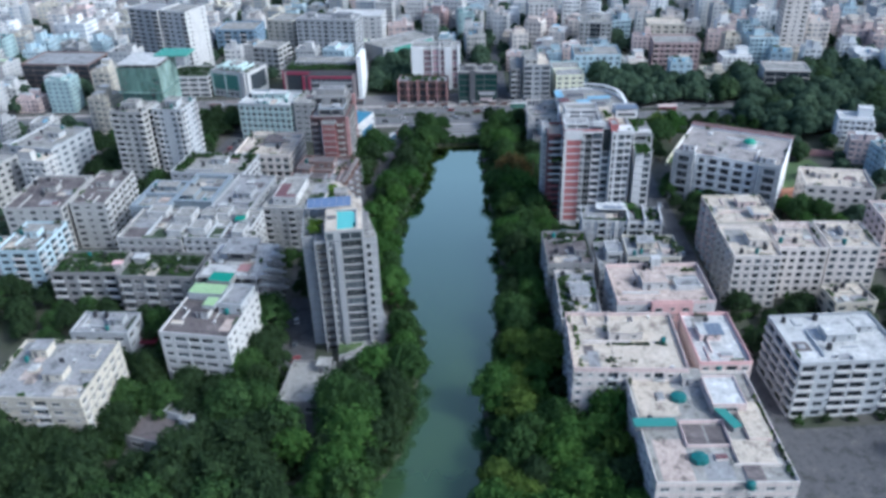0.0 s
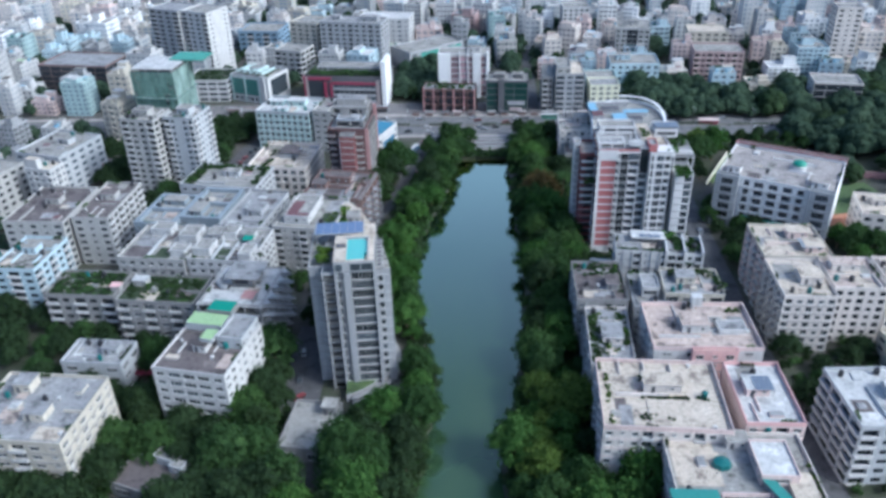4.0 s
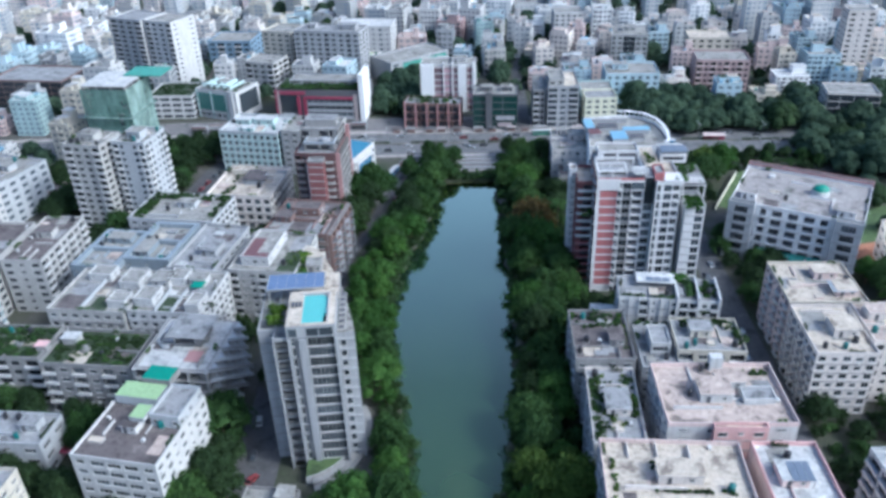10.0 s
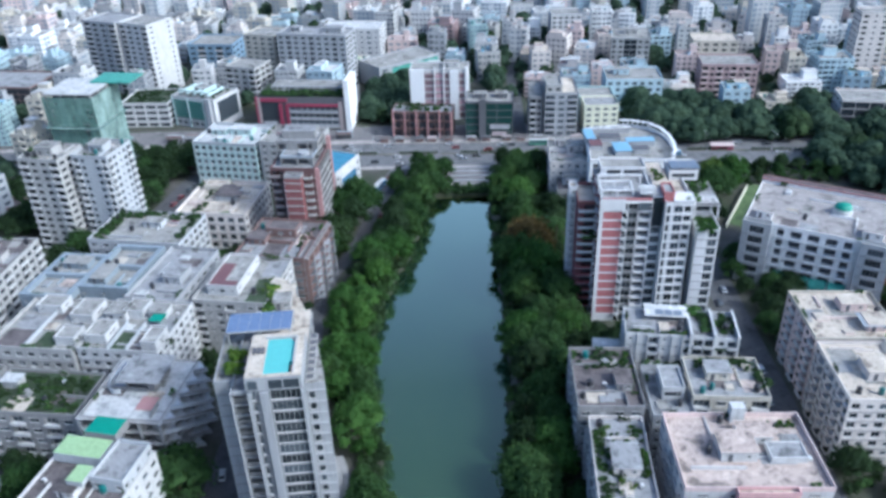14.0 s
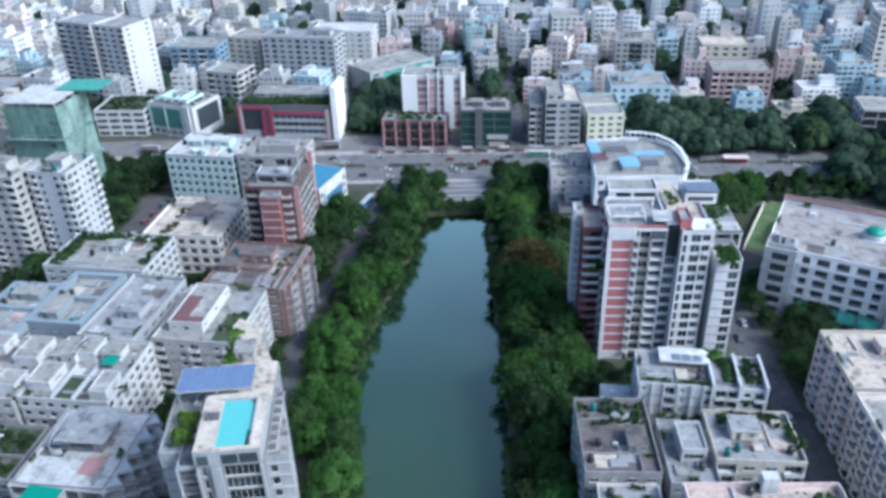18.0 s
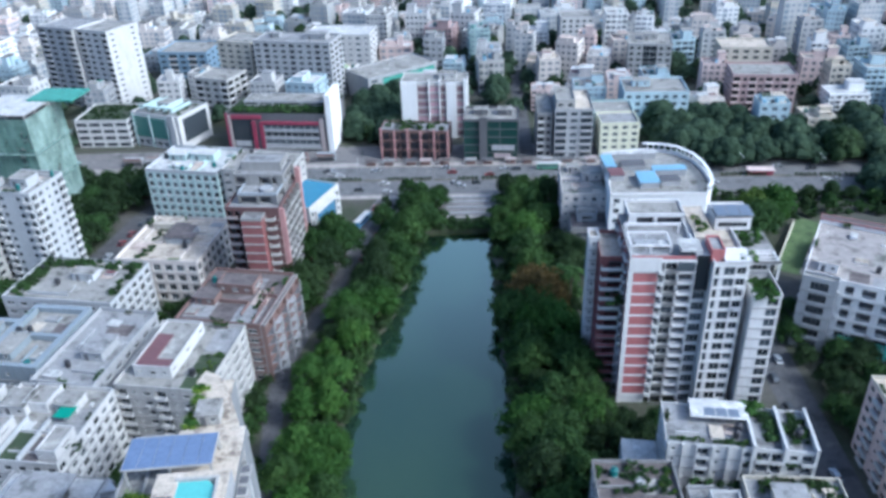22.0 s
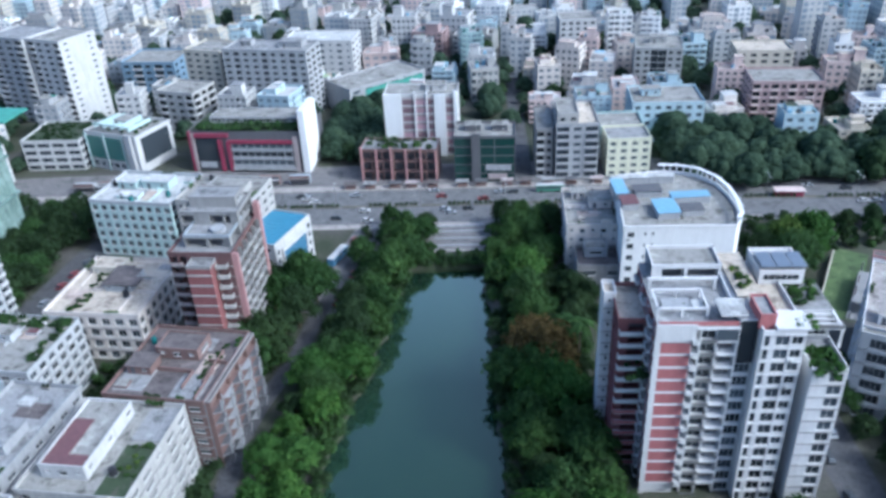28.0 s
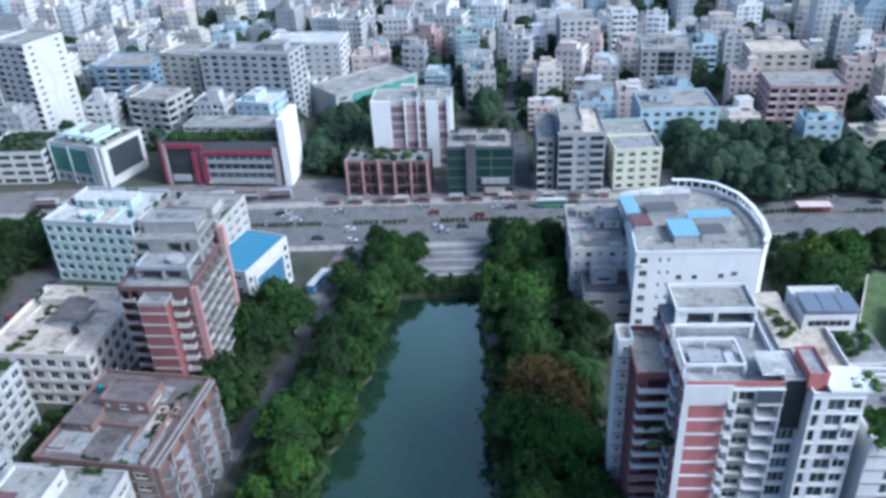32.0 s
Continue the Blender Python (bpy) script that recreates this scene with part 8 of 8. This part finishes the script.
aw = thing("awning", -100, 228.5, 0, -6, "crimson cloth awning beside a small house", "awning")
part("cloth", Solid().box(-4.0, -2.0, 3.0, 4.0, 2.0, 3.12, MAT["redframe"]), aw)
for x in (-3.8, 3.8):
    for y in (-1.8, 1.8):
        part("post", Solid().box(x - 0.06, y - 0.06, 0, x + 0.06, y + 0.06, 3.0, MAT["rail"]), aw)
sh = thing("roof_shed", -115.5, 257, 16.5, -5, "rose red sheeted shed among roof plants", "shed")
part("wall", Solid().box(-1.6, -1.2, 0, 1.6, 1.2, 2.2, MAT["offwhite"]), sh)
part("sheet", Solid().box(-2.0, -1.6, 2.2, 2.0, 1.6, 2.3, MAT["rose"]), sh)
sh = thing("roof_shed", -107, 259, 17.5, -7, "white sheeted shed among roof plants", "shed")
part("wall", Solid().box(-2.4, -1.6, 0, 2.4, 1.6, 2.4, MAT["offwhite"]), sh)
part("sheet", Solid().box(-2.8, -2.0, 2.4, 2.8, 2.0, 2.52, MAT["roofwhite"]), sh)

# sloping solar frame on the white washed roof
fr = thing("solar_array", 86, 192, 21.5, -3, "raised frame of blue grey solar panels", "solar panels")
for i in range(3):
    part("solar_panel", Solid().box(-2.4 + i * 1.7, -3, 2.6, -0.8 + i * 1.7, 3, 2.68, MAT["solargrey"]), fr)
for x in (-2.2, 2.4):
    for y in (-2.8, 2.8):
        part("leg", Solid().box(x - 0.06, y - 0.06, 0, x + 0.06, y + 0.06, 2.6, MAT["rail"]), fr)


# ---- road, plaza and vehicles ----
def road_y(x):
    return float(np.interp(x, [-420, -45, 140, 420], [459, 452, 443, 417]))


med = Solid()
hedge = Solid()
for i in range(46):
    x0, x1 = -250 + i * 10, -250 + i * 10 + 9
    y0, y1 = road_y(x0), road_y(x1)
    med.prism([(x0, y0 - 0.9), (x1, y1 - 0.9), (x1, y1 + 0.9), (x0, y0 + 0.9)], 0.0, 0.28, MAT["concrete"], MAT["earth"])
    if i % 7 not in (2, 5):
        for k in range(5):
            x = x0 + 1 + k * 1.8
            hedge.add(leafy(PLANT_RNG, [((0, 0, 0.8), 0.95)], 0.3, 14, "leafdark"), Matrix.Translation((x, road_y(x), 0.2)))
single("median", med, 0, 0, 0, 0, "concrete kerbed median along the road", "kerb", kind="structure")
tagged(new("median_hedge", hedge.mesh("median_hedge", weld=False)), "clipped dark hedge on the road median", "hedge", kind="stuff")
slab_strip("pavement_north", [(-420, 475.5), (-45, 468.5), (140, 459.5), (420, 433.5)], 4.6, 0.16, "paving", "paved walk on the far side of the road", "pavement")
slab_strip("pavement_south", [(-420, 442.5), (-45, 436), (140, 427.5), (420, 401)], 3.5, 0.16, "paving", "paved walk on the lake side of the road", "pavement")
plaza = single("plaza", Solid().box(-11, -9, -0.3, 11, 9, 0.12, MAT["concrete"], MAT["forecourt"]), 24, 424, 0, -2, "pink grey paved lakeside terrace", "terrace", kind="structure")
for i in range(3):
    part("step", Solid().box(-10.5, -9.0 - 0.6 * (3 - i), -0.3, 10.5, -9.0 - 0.6 * (2 - i) - 0.003, -0.02 + i * 0.04, MAT["paving"]), plaza)
for i, y in enumerate((-7, -2, 3, 7)):
    part("bench_wall", Solid().box(-9, y, 0.12, 9, y + 0.6, 0.6, MAT["lightgrey"]), plaza)

CARS = {}


def car(m, mat, long=False):
    """A parked car or bus with its windows and wheels."""
    key = (mat, long)
    if key in CARS:
        return copy_thing(CARS[key], m)
    word = {"white": "white", "carsilver": "silver grey", "cardark": "dark grey", "carred": "red", "busblue": "blue", "busgreen": "green"}[mat]
    name = "bus" if long else "car"
    ob = thing(name, 0, 0, 0, 0, "%s %s standing on the road" % (word, "city bus" if long else "passenger car"), name, "road vehicles")
    s = Solid()
    if long:
        s.prism([(-5.2, -1.2), (5.0, -1.2), (5.2, -0.9), (5.2, 0.9), (5.0, 1.2), (-5.2, 1.2)], 0.45, 3.0, MAT[mat], MAT["white"])
        part("body", s, ob)
        part("window_band", Solid().box(-5.0, -1.23, 1.6, 4.9, 1.23, 2.4, MAT["glass"]), ob)
        wheels = ((-3.4, 0.48), (3.4, 0.48))
    else:
        prof = [(-2.1, 0.35), (2.1, 0.35), (2.15, 0.75), (1.2, 0.9), (-1.95, 0.92), (-2.12, 0.75)]
        cab = [(1.0, 0.9), (0.45, 1.42), (-1.25, 1.44), (-1.85, 0.92)]
        for y in (-0.82, 0.82):
            s.face([(x, y, z) for x, z in (prof if y < 0 else prof[::-1])], MAT[mat])
        for (xa, za), (xb, zb) in zip(prof, prof[1:] + prof[:1]):
            s.face([(xa, -0.82, za), (xa, 0.82, za), (xb, 0.82, zb), (xb, -0.82, zb)], MAT[mat])
        part("body", s, ob)
        c = Solid()
        for y in (-0.72, 0.72):
            c.face([(x, y, z) for x, z in (cab if y > 0 else cab[::-1])], MAT["glass"])
        for i, ((xa, za), (xb, zb)) in enumerate(zip(cab, cab[1:])):
            c.face([(xa, -0.72, za), (xa, 0.72, za), (xb, 0.72, zb), (xb, -0.72, zb)], MAT[mat] if i == 1 else MAT["glass"])
        part("cabin", c, ob)
        wheels = ((-1.3, 0.32), (1.3, 0.32))
    for x, r in wheels:
        for y in (-1, 1):
            k = 10
            hw = 1.1 if long else 0.78
            q = Solid()
            ring = [(x + r * math.cos(2 * math.pi * i / k), r + r * math.sin(2 * math.pi * i / k)) for i in range(k)]
            for i in range(k):
                (xa, za), (xb, zb) = ring[i], ring[(i + 1) % k]
                q.face([(xa, y * hw, za), (xb, y * hw, zb), (xb, y * (hw + 0.14), zb), (xa, y * (hw + 0.14), za)], MAT["tankblack"])
            q.face([(a, y * (hw + 0.14), b) for a, b in ring], MAT["tankblack"])
            part("wheel", q, ob)
    ob.matrix_world = m
    CARS[key] = ob
    return ob


CAR_RNG = random.Random(5)
MATS = ("carsilver", "cardark", "cardark", "white", "cardark", "carsilver", "carred")
for _ in range(56):
    x = CAR_RNG.uniform(-130, 190)
    off = CAR_RNG.choice((-12, -9.5, -7, -4, 4, 7, 9.5, 12))
    y = road_y(x) + off
    car(pose(x, y, 0.02, 0, 0, -3 + (180 if off > 0 else 0)), CAR_RNG.choice(MATS))
for x, off, mt in ((-95, 9, "busblue"), (-70, -7, "busgreen"), (60, 10, "busgreen"), (120, -6, "busblue")):
    car(pose(x, road_y(x) + off, 0.02, 0, 0, -3), mt, True)
car(pose(-17.5, 412, 0.02, 0, 0, 68), "busblue", True)
for x, y, a in ((-13, 424, 65), (-11.5, 401, 75), (-15, 385, 70), (104, 312, 88), (108, 320, 88), (103.5, 300, 90), (105, 276, 90), (102, 262, 92), (-107.5, 402, 78), (-101.5, 411, 78), (-104.5, 417, 78), (-97.5, 428, 74), (-109, 392, 82), (-105.5, 386, 82), (-102.6, 421, 76), (-106.2, 409, 78), (-49, 240, 100), (-48, 226, 95), (-46.5, 217, 60)):
    car(pose(x, y, 0.03, 0, 0, a), CAR_RNG.choice(MATS))

lamp = thing("street_lamp", 0, 0, 0, 0, "tall grey street lamp with a double arm", "street lamp", "road lamps")
part("pole", Solid().tube(0, 0, 0, 9.0, 0.14, 0.08, MAT["rail"], 8), lamp)
for sgn in (-1, 1):
    part("arm", Solid().box(-0.06, min(0, sgn * 1.8), 8.9, 0.06, max(0, sgn * 1.8), 9.02, MAT["rail"]), lamp)
    part("lamp_head", Solid().box(-0.18, sgn * 2.1 - 0.4, 8.86, 0.18, sgn * 2.1 + 0.4, 9.0, MAT["frame"]), lamp)
lamp.matrix_world = pose(-150, road_y(-150), 0.28)
for x in range(-118, 200, 32):
    copy_thing(lamp, pose(x, road_y(x), 0.28))

# stalls along the far walk
for i, x in enumerate(range(-20, 84, 9)):
    st = thing("market_stall", x + CAR_RNG.uniform(-2, 2), road_y(x) + 16.3, 0.16, -3, "small street stall under a %s sheet" % ("dark brown", "grey", "dark grey", "pink grey")[i % 4], "stall", "roadside stalls")
    part("counter", Solid().box(-2.0, -0.8, 0, 2.0, 0.8, 1.0, MAT["brown"]), st)
    part("awning", Solid().box(-2.6, -1.5, 2.3, 2.6, 1.5, 2.42, MAT[("rooftan", "roofgrey", "darkgrey", "pinkgrey")[i % 4]]), st)
    for px in (-2.4, 2.4):
        for py in (-1.3, 1.3):
            part("post", Solid().box(px - 0.05, py - 0.05, 0, px + 0.05, py + 0.05, 2.3, MAT["rail"]), st)
for i, x in enumerate(range(-128, -30, 11)):
    st = thing("shop_booth", x + CAR_RNG.uniform(-1, 1), road_y(x) + 22.0, 0.0, -2, "low roadside shop with a dark sheet for its shaded front and sheet roof", "shop", "roadside shops")
    part("wall", Solid().box(-4.2, 0.0, -0.1, 4.2, 3.0, 3.2, MAT[("lightgrey", "brown", "bluegrey")[i % 3]]), st)
    # dark sheet on the solid wall, painted shade of an open shop front
    part("open_front", Solid().box(-3.8, -0.08, 0.1, 3.8, -0.003, 2.5, MAT["darkgrey"]), st)
    part("awning", Solid().prism([(-4.6, -1.8), (4.6, -1.8), (4.6, 0.0), (-4.6, 0.0)], 2.6, 2.75, MAT[("rooftan", "roofgrey", "darkgrey", "roofgrey")[i % 4]]), st)
    part("sign", Solid().box(-4.0, -0.12, 2.8, 4.0, -0.004, 3.7, MAT[("brown", "grey", "strongblue", "darkgrey")[i % 4]]), st)
rd = thing("market_stall", 147, 444, 0.1, -6, "low red roadside stall under trees", "stall", "roadside stalls")
part("counter", Solid().box(-5, -1.5, 0, 5, 1.5, 2.4, MAT["redframe"]), rd)
part("awning", Solid().box(-5.5, -2.2, 2.4, 5.5, 2.2, 2.55, MAT["pink"]), rd)

# ---- playing field and lawns ----
slab_strip("lawn", [(130, 366), (151, 402)], 10, 0.03, "grass", "mown green lawn behind the houses", "lawn")
slab_strip("field", [(158, 344), (200, 352)], 26, 0.03, "grass", "green school playing field", "field")
slab_strip("track", [(156, 324), (206, 333)], 12, 0.035, "redclay", "red clay strip beside the field", "field")
wl = thing("boundary_wall", 130.5, 377, 0, 59.7, "pale yellow boundary wall of the lawn", "wall")
part("wall", Solid().box(-14, -0.15, -0.2, 26, 0.15, 2.2, MAT["yellow"]), wl)
part("coping", Solid().box(-14, -0.22, 2.2, 26, 0.22, 2.32, MAT["cream"]), wl)
site = thing("building_site", 143, 375, 0, 58, "half built concrete frame with bare posts and rubble", "building site")
part("slab", Solid().box(-14, -4, -0.2, 14, 4, 0.3, MAT["concrete"]), site)
part("slab", Solid().box(-10, -3.8, 3.4, 9, 3.6, 3.65, MAT["concrete"]), site)
for i in range(8):
    for y in (-3.4, 0.0, 3.3):
        part("post", Solid().box(-13.4 + i * 3.8, y - 0.2, 0.3, -13.0 + i * 3.8, y + 0.2, 3.4 if 0 < i < 6 else 2.2 + (i * 5 % 3), MAT["concrete"]), site)
        if 0 < i < 6 and (i + int(y)) % 2:
            part("post", Solid().box(-13.4 + i * 3.8, y - 0.15, 3.65, -13.1 + i * 3.8, y + 0.15, 5.6 + (i % 3) * 0.5, MAT["brown"]), site)
rw = thing("boundary_wall", 190, 372, 0, -14, "long brick red boundary wall beyond the field", "wall")
part("wall", Solid().box(-30, -0.2, -0.2, 34, 0.2, 3.2, MAT["pinkfin"]), rw)
